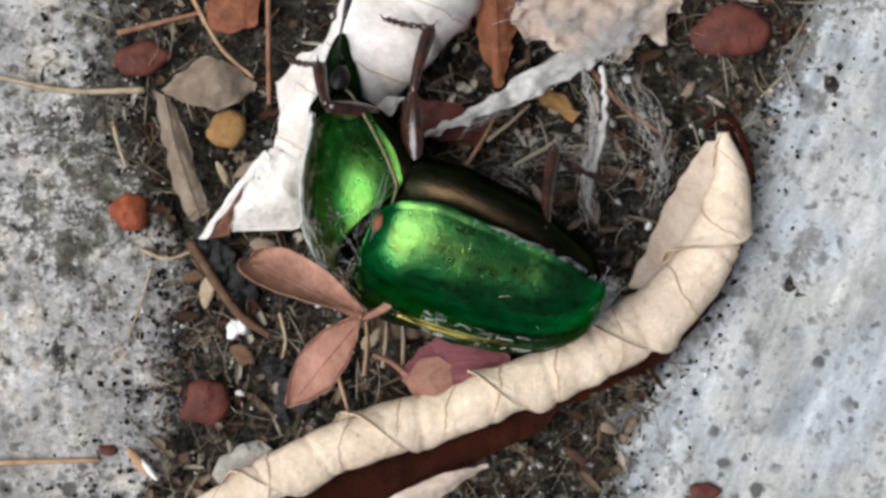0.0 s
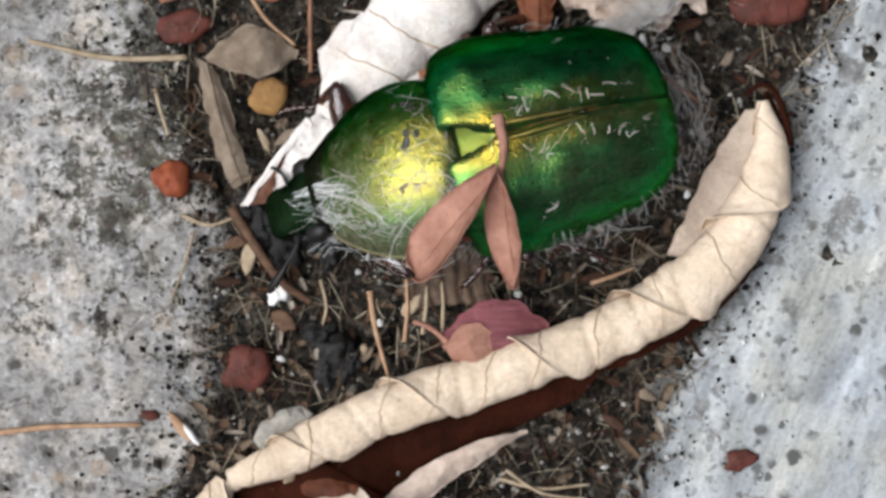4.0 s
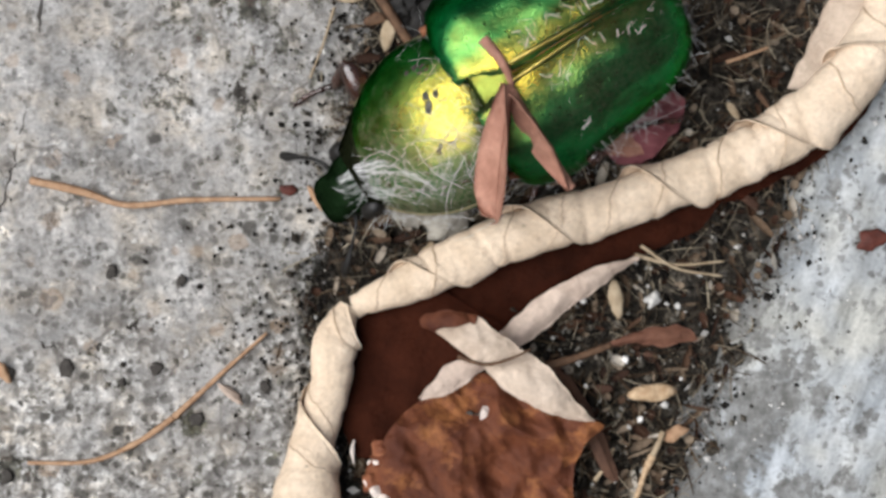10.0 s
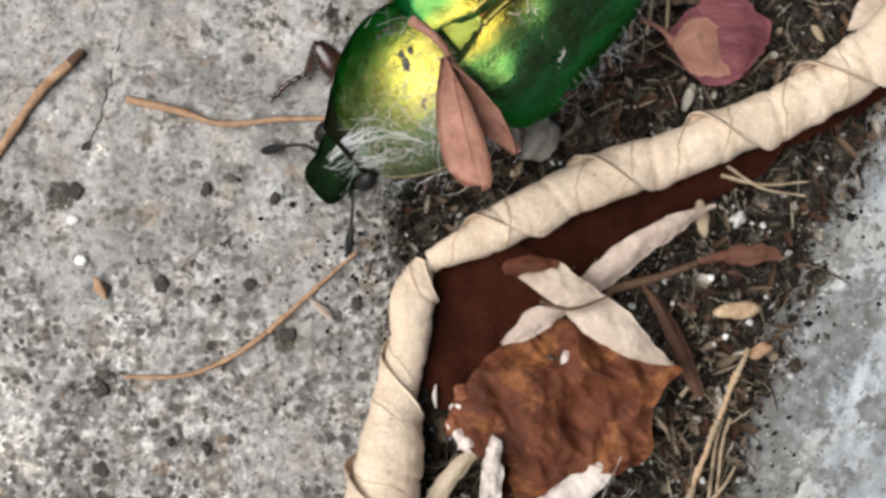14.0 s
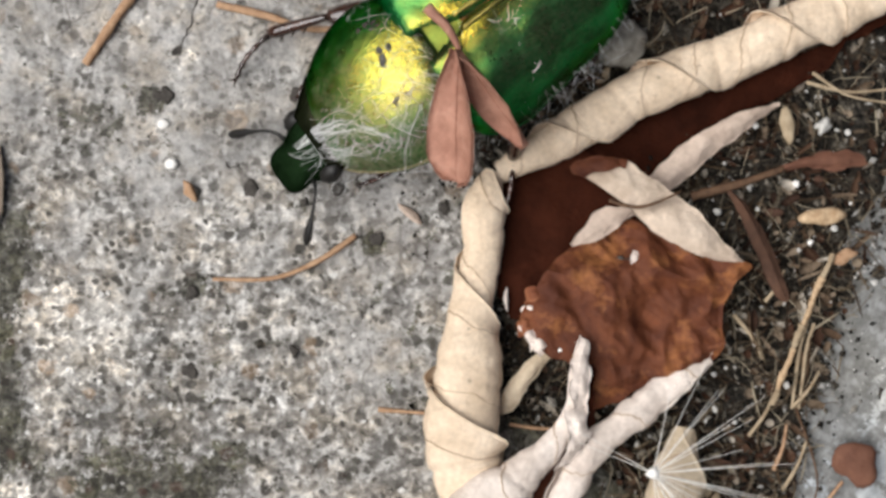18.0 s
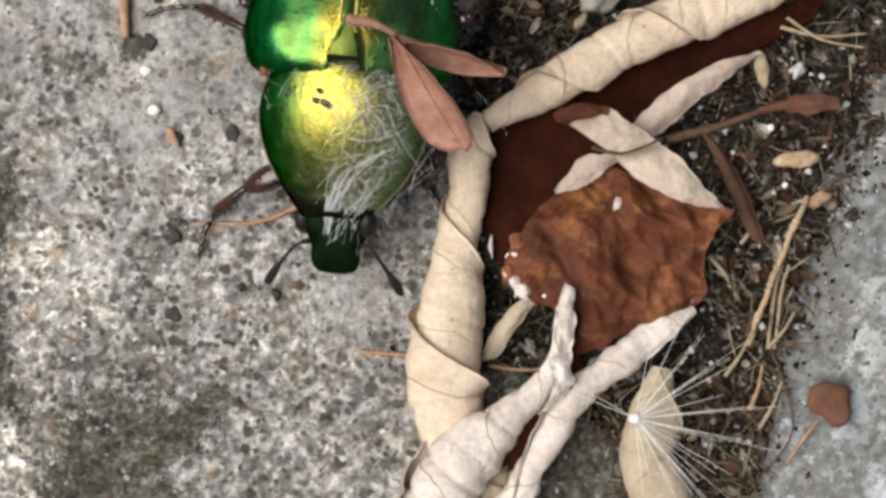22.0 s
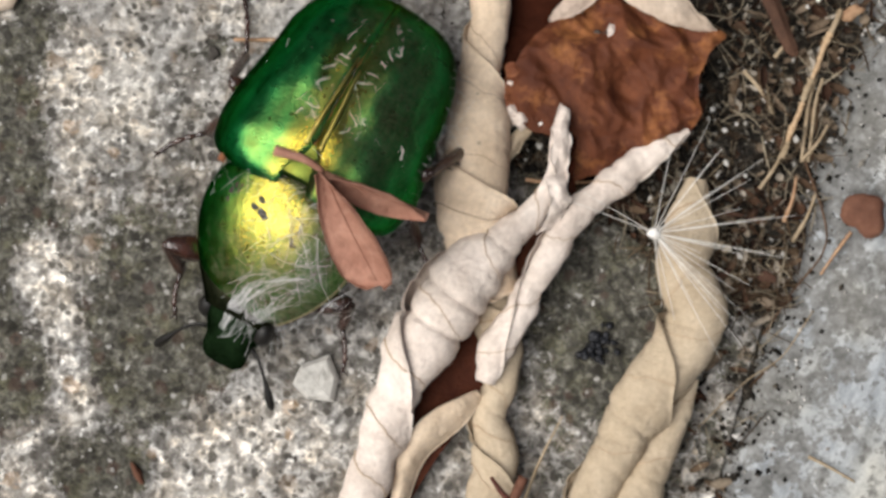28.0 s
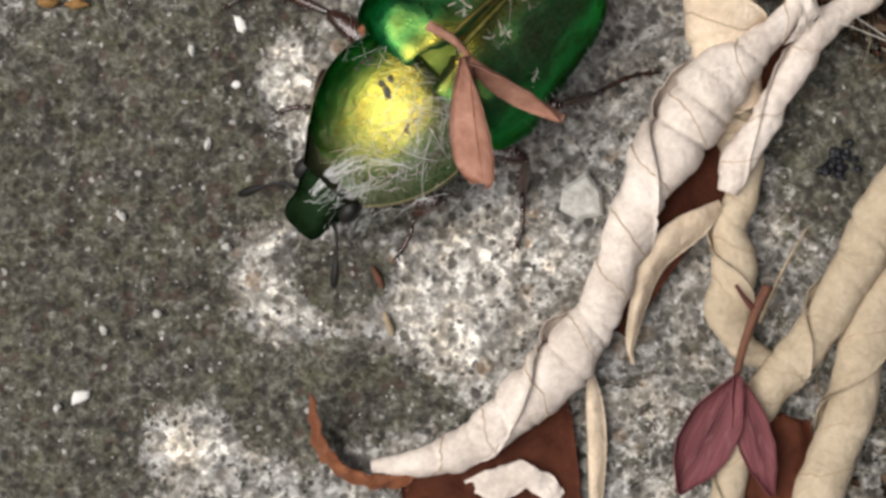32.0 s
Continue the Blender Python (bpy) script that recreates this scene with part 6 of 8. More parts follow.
def leaf_piece(name, edge_a, edge_b, material, label, seed, bulge=0.4, rough=0.3, nu=36, nv=16, grain=1.6, ragged=0.3):
    o = np.mean(np.r_[np.asarray(edge_a, float), np.asarray(edge_b, float)], axis=0)
    o[2] = 0
    v, f = patch(np.asarray(edge_a, float) - o, np.asarray(edge_b, float) - o, nu, nv, bulge, rough, grain, seed, 0.08, ragged)
    ob = mesh_object(name, v, f, material)
    ob.matrix_basis = pose(o[0] * MM, o[1] * MM, 0)
    mid = np.asarray(v, float)[:nu * nv].reshape(nu, nv, 3)[:, nv // 2]
    mv, mf = tube(mid + (0, 0, 0.05), np.linspace(0.07, 0.03, nu), 6)
    mesh_object("midrib", mv, mf, material, ob)
    return tagged(ob, label, "dead leaf")


M_SCRAPLEAF = leafy("dark_leaf_bit", (0.10, 0.05, 0.03), (0.05, 0.025, 0.016), (0.04, 0.02, 0.01), 0.5, 0.8)
build_crumbs()

# twigs and stalks on the slab
stick("twig", [(-30.4, -9.6, 0.35), (-27.6, -10.2, 0.4), (-25.2, -10.9, 0.4), (-21.8, -10.6, 0.35), (-17.0, -10.5, 0.3)], 0.27, 0.14, M_TWIG, "slender crooked orange-brown twig on the concrete")
stick("twig", [(-30.4, -24.7, 0.25), (-27.1, -24.6, 0.3), (-24.6, -23.6, 0.35), (-22.6, -22.2, 0.3)], 0.12, 0.22, M_TWIG, "thin bent orange-brown twig on the concrete")
twig_end = stick("twig", [(-22.6, -22.2, 0.3), (-19.8, -19.6, 0.35), (-17.7, -17.7, 0.3)], 0.2, 0.1, M_TWIG, "short broken end of a brown twig")
dragged_twig = stick("twig", [(-37.6, -13.0, 0.3), (-35.2, -9.4, 0.4), (-33.2, -7.4, 0.4)], 0.3, 0.34, M_TWIG, "short brown twig with a dark end")
stick("twig", [(-33.5, -7.7, 0.42), (-32.8, -7.0, 0.42)], 0.36, 0.3, M_DARKTWIG, "dark broken twig stub")
stick("twig", [(-23.0, 9.9, 0.3), (-18.7, 9.0, 0.35), (-14.6, 9.0, 0.4)], 0.14, 0.22, M_STRAW, "thin pale stalk lying on the concrete", "stalk")
stick("twig", [(-8.0, 15.5, 1.0), (-8.0, 11.0, 1.0), (-8.0, 8.2, 0.7)], 0.17, 0.14, M_STALK, "thin straight red-brown stalk", "stalk")
stick("twig", [(-12.6, 15.0, 0.8), (-10.6, 11.3, 0.9), (-8.8, 9.6, 0.8)], 0.16, 0.12, M_TWIG, "thin brown stalk among the litter", "stalk")
stick("twig", [(-16.0, 12.0, 0.5), (-13.5, 12.6, 0.6), (-11.0, 13.2, 0.6)], 0.2, 0.12, M_STALK, "thin reddish stalk among the litter", "stalk")
stick("straw", [(-14.2, -0.2, 0.5), (-14.8, -2.2, 0.4), (-15.5, -4.0, 0.3)], 0.1, 0.07, M_STRAW, "thin bent straw at the slab's edge", "straw")
stick("straw", [(-14.8, 0.6, 0.6), (-13.4, 0.1, 0.7), (-12.0, 0.5, 0.7)], 0.16, 0.08, M_STRAW, "thin bent straw at the slab's edge", "straw")
stick("straw", [(-16.3, 7.4, 0.3), (-16.0, 6.2, 0.35), (-15.6, 4.9, 0.3)], 0.16, 0.1, M_STRAW, "short pale straw on the concrete", "straw")
stick("straw", [(-4.9, -3.4, 0.5), (-4.6, -5.4, 0.6), (-3.9, -8.0, 0.5)], 0.2, 0.12, M_TWIG, "short brown stalk in the soil", "stalk")
stick("straw", [(-7.5, -2.8, 0.5), (-7.2, -4.2, 0.6), (-7.4, -5.2, 0.5)], 0.12, 0.08, M_STRAW, "short pale straw in the soil", "straw")
stick("straw", [(2.0, -13.4, 0.5), (4.2, -13.9, 0.6), (6.8, -13.7, 0.5)], 0.14, 0.08, M_STRAW, "pale straw lying across another", "straw")
stick("straw", [(2.3, -12.9, 0.7), (4.2, -14.1, 0.8), (6.7, -14.5, 0.5)], 0.12, 0.08, M_STRAW, "pale straw lying across another", "straw")
SPLIT_STRAW = [(3.5, -22.8, 0.8), (2.95, -24.1, 0.8), (2.4, -25.4, 0.8), (1.9, -26.7, 0.85), (1.4, -28.0, 0.85), (0.95, -29.2, 0.8), (0.6, -30.2, 0.8), (0.3, -31.1, 0.75)]
for k, (a, b) in enumerate(zip(SPLIT_STRAW, SPLIT_STRAW[1:])):
    mid = tuple((p + q) / 2 + 0.05 * (-1) ** k for p, q in zip(a, b))
    stick("straw", [a, mid, b], 0.22 + 0.05 * (k % 2), 0.17, M_CHIP if k % 3 else M_STRAW, "jointed pale orange straw beside the kerb", "straw", 0.25, "pieces of a broken straw")
for off in (-0.18, 0.2):
    stick("straw", [(x + off, y, z) for x, y, z in [(2.4, -26.6, 0.5), (2.0, -28.0, 0.5), (1.8, -29.7, 0.5), (1.6, -31.3, 0.5)]], 0.13, 0.1, M_STRAW, "thin folded straw beside the kerb", "straw")
stick("straw", [(-1.8, -26.2, 0.4), (-0.8, -27.4, 0.5), (-0.2, -28.6, 0.4)], 0.16, 0.1, M_STRAW, "short pale straw in the soil", "straw")
stick("straw", [(2.0, -47.8, 0.3), (3.2, -48.4, 0.35), (4.6, -49.2, 0.3)], 0.12, 0.08, M_STRAW, "short pale straw on the kerb", "straw")
stick("straw", [(-14.2, -50.8, 1.4), (-13.2, -48.0, 2.0), (-12.0, -45.4, 2.6)], 0.12, 0.06, M_STRAW, "thin pale straw leaning on the leaves", "straw")
stick("root_hair", [(-4.2, -46.2, 0.4), (-1.6, -43.6, 0.5), (0.4, -42.2, 0.5), (2.2, -39.6, 0.4)], 0.05, 0.04, M_STRAW, "fine hair-like root crossing the joint", "root")
DARK_STRIP = ([(-2.5, -19.4, 1.0), (-1.8, -20.5, 1.0), (-0.7, -22.9, 1.0), (0.2, -24.9, 1.0), (0.8, -25.5, 1.0)], [(-2.2, -19.3, 1.0), (-1.2, -20.3, 1.0), (-0.0, -22.3, 1.0), (0.9, -24.5, 1.0), (1.1, -25.4, 1.0)])
stick("twig", [(1.6, -31.0, 0.4), (2.9, -35.6, 0.4), (1.0, -38.6, 0.3), (-0.6, -41.0, 0.3)], 0.07, 0.06, M_DARKTWIG, "thin dark rootlet along the kerb", "root")
stick("twig", [(-12.2, 1.0, 0.8), (-9.8, -2.6, 0.9), (-8.0, -4.0, 0.7)], 0.35, 0.25, M_DARKTWIG, "dark twig in the litter")
stick("twig", [(9.0, 10.0, 0.8), (10.6, 8.0, 1.0), (12.6, 6.6, 0.8)], 0.2, 0.12, M_STALK, "thin reddish stalk among the litter", "stalk")
for k, (x, y, a, ln) in enumerate([(3.2, 6.4, 60, 3.4), (4.6, 7.2, 40, 3.0), (6.0, 5.6, 30, 2.6), (-3.0, -4.4, 88, 3.4), (-2.0, -4.2, 86, 3.0), (-1.1, -4.0, 92, 3.2), (8.0, -2.6, 20, 2.4), (0.4, -24.6, 60, 2.0), (1.6, -34.4, 65, 3.0), (0.8, -33.4, 75, 2.6), (2.2, -30.2, 55, 2.4), (-0.2, -31.6, 60, 2.8)]):
    c, s = math.cos(radians(a)) * ln / 2, math.sin(radians(a)) * ln / 2
    stick("straw", [(x - c, y - s, 0.5), (x + 0.1, y, 0.75), (x + c, y + s, 0.6)], 0.15, 0.09, M_STRAW if k % 3 else M_TWIG, "short dry straw in the joint", "straw", group="straws in the joint")

# husks, chips and stones
flake("husk", -15.4, 2.6, 0.35, 2.0, 2.2, 20, 0.5, M_RUST, "bright rust-red dry husk at the slab's edge", "husk", 3, 0.55, 0.2)
flake("husk", -11.4, -7.5, 0.3, 2.5, 2.2, 15, 0.25, M_MAROON, "dull maroon husk flake on the soil", "husk", 4, 0.3, 0.28, (6, 4))
flake("husk", 16.4, 12.0, 0.4, 4.4, 2.7, 5, 0.2, M_MAROON, "flat maroon leaf flake beside the kerb", "husk", 5, 0.35, 0.16)
flake("husk", -14.9, 10.6, 0.4, 3.4, 1.6, 10, 0.2, M_MAROON, "small dark red flake in the litter", "husk", 6, 0.3, 0.3)
flake("husk", 14.9, -12.5, 0.12, 1.6, 1.2, 30, 0.15, M_MAROON, "small torn brown scrap on the kerb", "husk", 7, 0.2, 0.45)
flake("husk", -16.6, -10.0, 0.1, 0.9, 0.7, 0, 0.2, M_MAROON, "tiny dark red flake on the concrete", "husk", 8, 0.15, 0.3)
flake("wood_chip", 3.0, -20.8, 0.6, 2.6, 0.95, 4, 0.35, M_CHIP, "splintered pale wood chip in the joint", "wood chip", 9, 0.2, 0.22)
flake("wood_chip", 4.2, -22.9, 0.5, 1.4, 0.8, 25, 0.3, M_TWIG, "small orange-brown bark chip", "wood chip", 10, 0.15, 0.3)
flake("wood_chip", 1.0, -15.9, 0.5, 0.8, 1.9, 10, 0.25, M_STRAW, "small pale bark chip", "wood chip", 11, 0.1, 0.3)
flake("wood_chip", -14.9, -10.6, 0.45, 2.0, 0.6, -50, 0.35, M_TWIG, "orange and cream seed husk at the slab's edge", "husk", 12, 0.15, 0.12)
flake("wood_chip", -14.5, -10.9, 0.5, 1.8, 0.4, -50, 0.3, M_FLUFF, "cream split seed husk at the slab's edge", "husk", 13, 0.12, 0.12)
flake("wood_chip", -10.2, 6.9, 0.6, 2.0, 1.8, 35, 0.3, M_OCHRE, "ochre bark scrap in the litter", "bark", 14, 0.3, 0.25)
flake("stone_chip", -9.4, -10.8, 0.3, 3.6, 2.3, 30, 0.5, M_DULLSTONE, "flat grey-tan stone chip beside the leaf", "stone", 15, 0.25, 0.35, (0, 0), 9, False)
stone_flake = flake("stone_chip", -28.2, -43.4, 0.4, 3.3, 2.8, -20, 0.7, M_STONE, "pale angular stone chip on the concrete", "stone", 16, 0.25, 0.35, (7, -5), 6, False)
flake("stone_chip", -32.8, -18.4, 0.12, 0.8, 0.7, 0, 0.3, M_FLUFF, "small white pebble set in the concrete", "stone", 17, 0.12, 0.15, (0, 0), 7, False)
flake("stone_chip", -33.3, -16.2, 0.05, 0.7, 0.6, 0, 0.3, M_FLUFF, "small white pebble set in the concrete", "stone", 18, 0.12, 0.2)
flake("stone_chip", -43.8, -35.0, 0.1, 0.7, 1.0, 30, 0.3, M_FLUFF, "small white pebble set in the concrete", "stone", 19, 0.15, 0.3, (0, 0), 7, False)
flake("stone_chip", -43.9, -38.4, 0.1, 0.6, 0.5, 0, 0.25, M_FLUFF, "small white pebble set in the concrete", "stone", 20, 0.1, 0.2, (0, 0), 7, False)
flake("stone_chip", -52.2, -56.3, 0.1, 1.2, 0.8, 30, 0.25, M_FLUFF, "small white pebble set in the concrete", "stone", 21, 0.12, 0.3, (0, 0), 7, False)
flake("stone_chip", 3.0, -15.8, 0.4, 1.1, 0.7, 20, 0.3, M_STONE, "crusty whitish lichen crumb in the soil", "lichen", 23, 0.3, 0.5)
flake("leaf_scrap", -43.5, -20.6, 0.4, 3.4, 5.6, -18, 0.2, M_PINKTAN, "pale tan leaf scrap on the concrete", "dead leaf", 24, 0.35, 0.4, (4, -8), 9)
flake("wood_chip", -53.0, -34.2, 0.3, 1.2, 0.6, 0, 0.25, M_OCHRE, "tiny ochre scrap on the concrete", "husk", 25, 0.12, 0.3)
def clod(name, x, y, z, size, material, label, category, seed, flat=0.6, rough=0.5, group=""):
    """A crumbly lump: a ball of 12 by 18 points pushed in and out by noise."""
    nu, nv = 12, 18
    verts = []
    for i in range(nu):
        p = math.pi * (i + 0.5) / nu
        for j in range(nv):
            q = 2 * math.pi * j / nv
            d = (math.sin(p) * math.cos(q), math.sin(p) * math.sin(q), math.cos(p))
            k = 1 + rough * n3(d[0] * 1.6 + seed, d[1] * 1.6, d[2] * 1.6) + 0.6 * rough * n3(d[0] * 3.7, d[1] * 3.7 + seed, d[2] * 3.7)
            verts.append((size[0] * d[0] * k, size[1] * d[1] * k, flat * size[0] * d[2] * k))
    faces = [(i * nv + j, (i + 1) * nv + j, (i + 1) * nv + (j + 1) % nv, i * nv + (j + 1) % nv) for i in range(nu - 1) for j in range(nv)]
    faces += [tuple(range(nv)), tuple(range((nu - 1) * nv, nu * nv))[::-1]]
    ob = mesh_object(name, verts, faces, material)
    ob.matrix_basis = pose(x * MM, y * MM, z * MM, 0, 0, 40 * seed)
    return tagged(ob, label, category, group)


for k, (x, y, rr) in enumerate([(-11.4, 1.0, 0.8), (-10.5, 0.1, 1.1), (-9.4, -0.9, 1.0), (-8.4, -0.2, 1.0), (-7.4, -0.6, 0.9), (-7.0, -1.7, 0.7), (-9.9, -1.9, 0.7), (-6.7, -6.6, 1.2), (-7.6, -5.7, 0.9), (-5.9, -7.2, 0.8), (-7.3, -7.6, 0.8)]):
    clod("soil_clod", x, y, 0.35, (rr, rr * 0.7), M_PEAT, "black damp crumbly clod of soil in the joint", "soil clod", k + 1.3, 0.6, 0.9, "soil clods")
clod("stone", -8.1, -11.4, 0.4, (1.1, 1.4), M_DULLSTONE, "dull grey-tan pebble lying in the joint", "stone", 3.7, 0.6, 0.4)
clod("stone", -9.7, -3.6, 0.35, (0.65, 0.45), M_FLUFF, "small chalk-white stone in the soil", "stone", 5.2, 0.6, 0.6)
clod("seed", -5.2, -6.5, 0.5, (0.3, 0.24), M_STRAW, "small yellowish seed in the soil", "seed", 2.2, 0.8, 0.2)


def build_ribbed_bark():
    """A bit of bark with upright ribs, half under the beetle's first place."""
    nu, nv = 40, 14
    g = np.zeros((nu, nv, 3))
    for i in range(nu):
        for j in range(nv):
            x, y = 4.6 * (i / (nu - 1) - 0.5), 3.2 * (j / (nv - 1) - 0.5)
            g[i, j] = (x + 0.2 * n3(y, 3.0, 1.0), y + 0.25 * n3(x, 7.0, 2.0), 0.5 + 0.22 * abs(math.sin(x * 4.2)) + 0.15 * n3(x, y, 5.0) - 0.06 * x * x)
    v, f = shell(g.reshape(-1, 3), nu, nv, 0.15)
    ob = mesh_object("bark_piece", v, f, M_BARK)
    ob.matrix_basis = pose(-0.9 * MM, -2.6 * MM, 0.1 * MM, 0, 0, 4)
    return tagged(ob, "brown ribbed piece of bark in the joint", "bark")


build_ribbed_bark()
GRAINS = [(1.5, -19.0), (-0.6, -20.4), (-2.8, -20.6), (1.7, -22.6), (2.3, -22.2), (3.6, -21.4), (4.5, -20.0), (1.1, -30.0), (-0.8, -15.8), (3.7, -16.0), (4.3, -16.1), (-1.7, -32.1), (-4.3, -32.9), (-2.8, -31.4), (2.9, -5.1), (3.0, -3.6), (-9.9, -3.5), (-9.6, -7.0), (10.9, 9.5), (12.2, 5.0), (12.0, 1.7), (-4.4, -5.1), (-14.7, -2.6)]
for k, (x, y) in enumerate(GRAINS):
    rr = np.random.default_rng(300 + k)
    q = rr.uniform(0.12, 0.24)
    v, f = lump(0, 0, 0, q, q * rr.uniform(0.6, 1.0), q * 0.7, rr, 1)
    ob = mesh_object("white_grain", v, f, M_FLUFF if k % 4 == 0 else M_STONE, smooth=False)
    ob.matrix_basis = pose(x * MM, y * MM, 0.55 * MM)
    tagged(ob, "tiny angular white grain lying on the soil", "grain", "white grains in the joint")
PITS = [(-21.4, -22.3), (-33.2, -14.6), (-33.6, -14.7), (-21.5, -22.4), (-25.4, -20.4), (-28.5, -19.7), (-17.8, -20.6), (-25.9, -28.6), (-31.6, -19.9), (-31.5, -25.5), (-38.0, -43.9), (-31.7, -29.8), (-26.0, -14.5), (-22.3, -14.9), (-23.6, -19.6)]
for k, (x, y) in enumerate(PITS):
    rr = np.random.default_rng(500 + k)
    q = rr.uniform(0.55, 0.95)
    flake("dark_spot", x, y, 0.08, q, q * rr.uniform(0.7, 1.1), rr.uniform(0, 180), 0.2, M_CREVICE, "near-black gritty spot in the concrete", "spot", 520 + k, 0.08, 0.5, (0, 0), 12)
for k, (x, y) in enumerate([(-53.5, -57.0), (-46.5, -36.5), (-50.2, -46.0), (-48.0, -51.5), (-41.5, -46.8), (-45.4, -41.8), (-51.0, -52.5), (-44.2, -47.6)]):
    clod("white_grain", x, y, 0.12, (0.26 + 0.05 * (k % 3), 0.2), M_STONE, "tiny angular white grain set in the concrete", "grain", 60 + k, 0.6, 0.5, "white grains on the slab")
# broken leaf bits in the joint
rr = np.random.default_rng(44)
for k in range(36):
    x, y = in_joint(rr, -46, 14, 0.0)
    while under_leaf(x, y) or (x < -6 and y < -36):
        x, y = in_joint(rr, -46, 14, 0.0)
    lx = rr.uniform(0.7, 1.7)
    flake("leaf_bit", x, y, 0.55, lx, lx * rr.uniform(0.25, 0.6), rr.uniform(0, 180), 0.08, (M_SCRAPLEAF, M_GREYLEAF, M_DARKTWIG, M_STRAW)[k % 4], ("small dark brown bit of dry leaf", "small grey-brown bit of dry leaf", "small brown bit of bark", "small straw-coloured splinter")[k % 4] + " in the joint", "plant litter", 400 + k, 0.12, 0.4, (rr.uniform(-15, 15), rr.uniform(-15, 15)), 10)
# small bits on the slab
flake("leaf_scrap", -35.6, -49.0, 0.3, 0.5, 1.4, 25, 0.1, M_DULLRED, "tiny curled brown leaf scrap on the concrete", "dead leaf", 601, 0.3, 0.3, (8, 0), 12)
flake("leaf_scrap", -31.7, -19.9, 0.3, 0.6, 1.2, 25, 0.1, M_TWIG, "tiny brown splinter on the concrete", "plant litter", 602, 0.2, 0.3, (0, 6), 10)
flake("leaf_scrap", -19.6, -21.0, 0.3, 1.7, 0.5, -40, 0.1, M_PALETAN, "tiny pale splinter on the concrete", "plant litter", 603, 0.25, 0.3, (5, 0), 10)
flake("husk", -54.6, -34.2, 0.4, 1.3, 0.7, 0, 0.3, M_OCHRE, "yellow husk scrap on the concrete", "husk", 604, 0.25, 0.3)
flake("leaf_scrap", -34.9, -51.6, 0.3, 0.45, 1.5, 25, 0.1, M_STRAW, "dull straw splinter on the concrete", "plant litter", 606, 0.2, 0.3, (0, 0), 10)

stick("straw", [(-21.2, -31.7, 0.3), (-19.6, -31.8, 0.35), (-18.0, -31.9, 0.3)], 0.17, 0.1, M_TWIG, "short brown straw under the rolled leaf", "straw")
stick("straw", [(-14.0, -32.4, 0.35), (-12.2, -32.6, 0.4), (-10.0, -32.5, 0.35)], 0.13, 0.1, M_TWIG, "short brown straw under the rolled leaf", "straw")
# black droppings
cluster = empty("dropping", -9.9, -41.9, 0)
tagged(cluster, "cluster of shiny black droppings on the concrete", "droppings")
rr = np.random.default_rng(9)
for k in range(40):
    v, f = lump(rr.normal(0, 0.42), rr.normal(0, 0.52), 0.15 + 0.5 * rr.random(), rr.uniform(0.1, 0.34), rr.uniform(0.12, 0.24), 0.2, rr, 1)
    mesh_object("pellet", v, f, M_BLACK, cluster)

# leaf pieces in the upper litter
leaf_piece("leaf_strip", DARK_STRIP[0], DARK_STRIP[1], M_SCRAPLEAF, "narrow dark brown dry leaf strip beside the blade", 58, 0.25, 0.08, 30, 10, 1.0, 0.1)
leaf_piece("leaf_scrap", [(-14.1, 9.0, 1.0), (-13.3, 5.2, 0.9), (-12.2, 1.9, 0.8)], [(-13.0, 8.4, 0.6), (-12.0, 5.6, 1.2), (-11.2, 2.6, 0.6)], M_GREYLEAF, "narrow grey-tan curled leaf scrap", 41, 0.5)
leaf_piece("leaf_scrap", [(-13.6, 9.0, 0.8), (-11.2, 10.6, 1.2), (-8.6, 9.4, 0.9)], [(-13.3, 8.7, 0.7), (-10.8, 8.0, 1.1), (-8.8, 8.9, 0.7)], M_GREYLEAF, "small oval grey-brown leaf", 42, 0.6)
leaf_piece("leaf_scrap", [(2.4, 15.5, 1.2), (2.9, 12.0, 1.2), (3.9, 9.0, 1.0)], [(5.0, 15.5, 1.2), (4.9, 12.0, 1.3), (4.2, 9.0, 1.0)], M_RUSTLEAF, "small curled orange-brown leaf", 43, 0.7)
leaf_piece("leaf_scrap", [(4.6, 12.4, 1.4), (7.0, 10.8, 1.8), (10.4, 10.6, 1.8), (13.6, 13.0, 1.2)], [(4.8, 13.0, 1.2), (7.0, 15.6, 1.4), (10.0, 16.2, 1.5), (13.8, 13.6, 1.2)], M_PALETAN, "pale papery crumpled leaf scrap under cobweb", 44, 0.5, 0.7, 50, 24, 0.9, 1.2)
leaf_piece("leaf_scrap", [(-11.2, 13.8, 1.0), (-9.6, 14.4, 1.1), (-8.4, 14.0, 1.0)], [(-11.2, 12.2, 0.8), (-9.8, 12.0, 1.0), (-8.6, 12.4, 0.8)], M_RUSTLEAF, "small orange-brown leaf scrap", 45, 0.4)
leaf_piece("leaf_scrap", [(5.8, 9.8, 0.8), (7.0, 8.8, 1.0), (8.4, 7.8, 0.8)], [(5.6, 9.0, 0.6), (6.8, 8.0, 0.8), (8.0, 7.2, 0.6)], M_OCHRE, "small ochre leaf scrap", 46, 0.3)
leaf_piece("leaf_scrap", [(-0.6, 8.6, 0.6), (1.6, 8.2, 0.8), (3.4, 7.2, 0.6)], [(-0.4, 6.6, 0.5), (1.4, 6.2, 0.7), (3.2, 5.8, 0.5)], M_MAROON, "dark red leaf scrap in the litter", 48, 0.4)
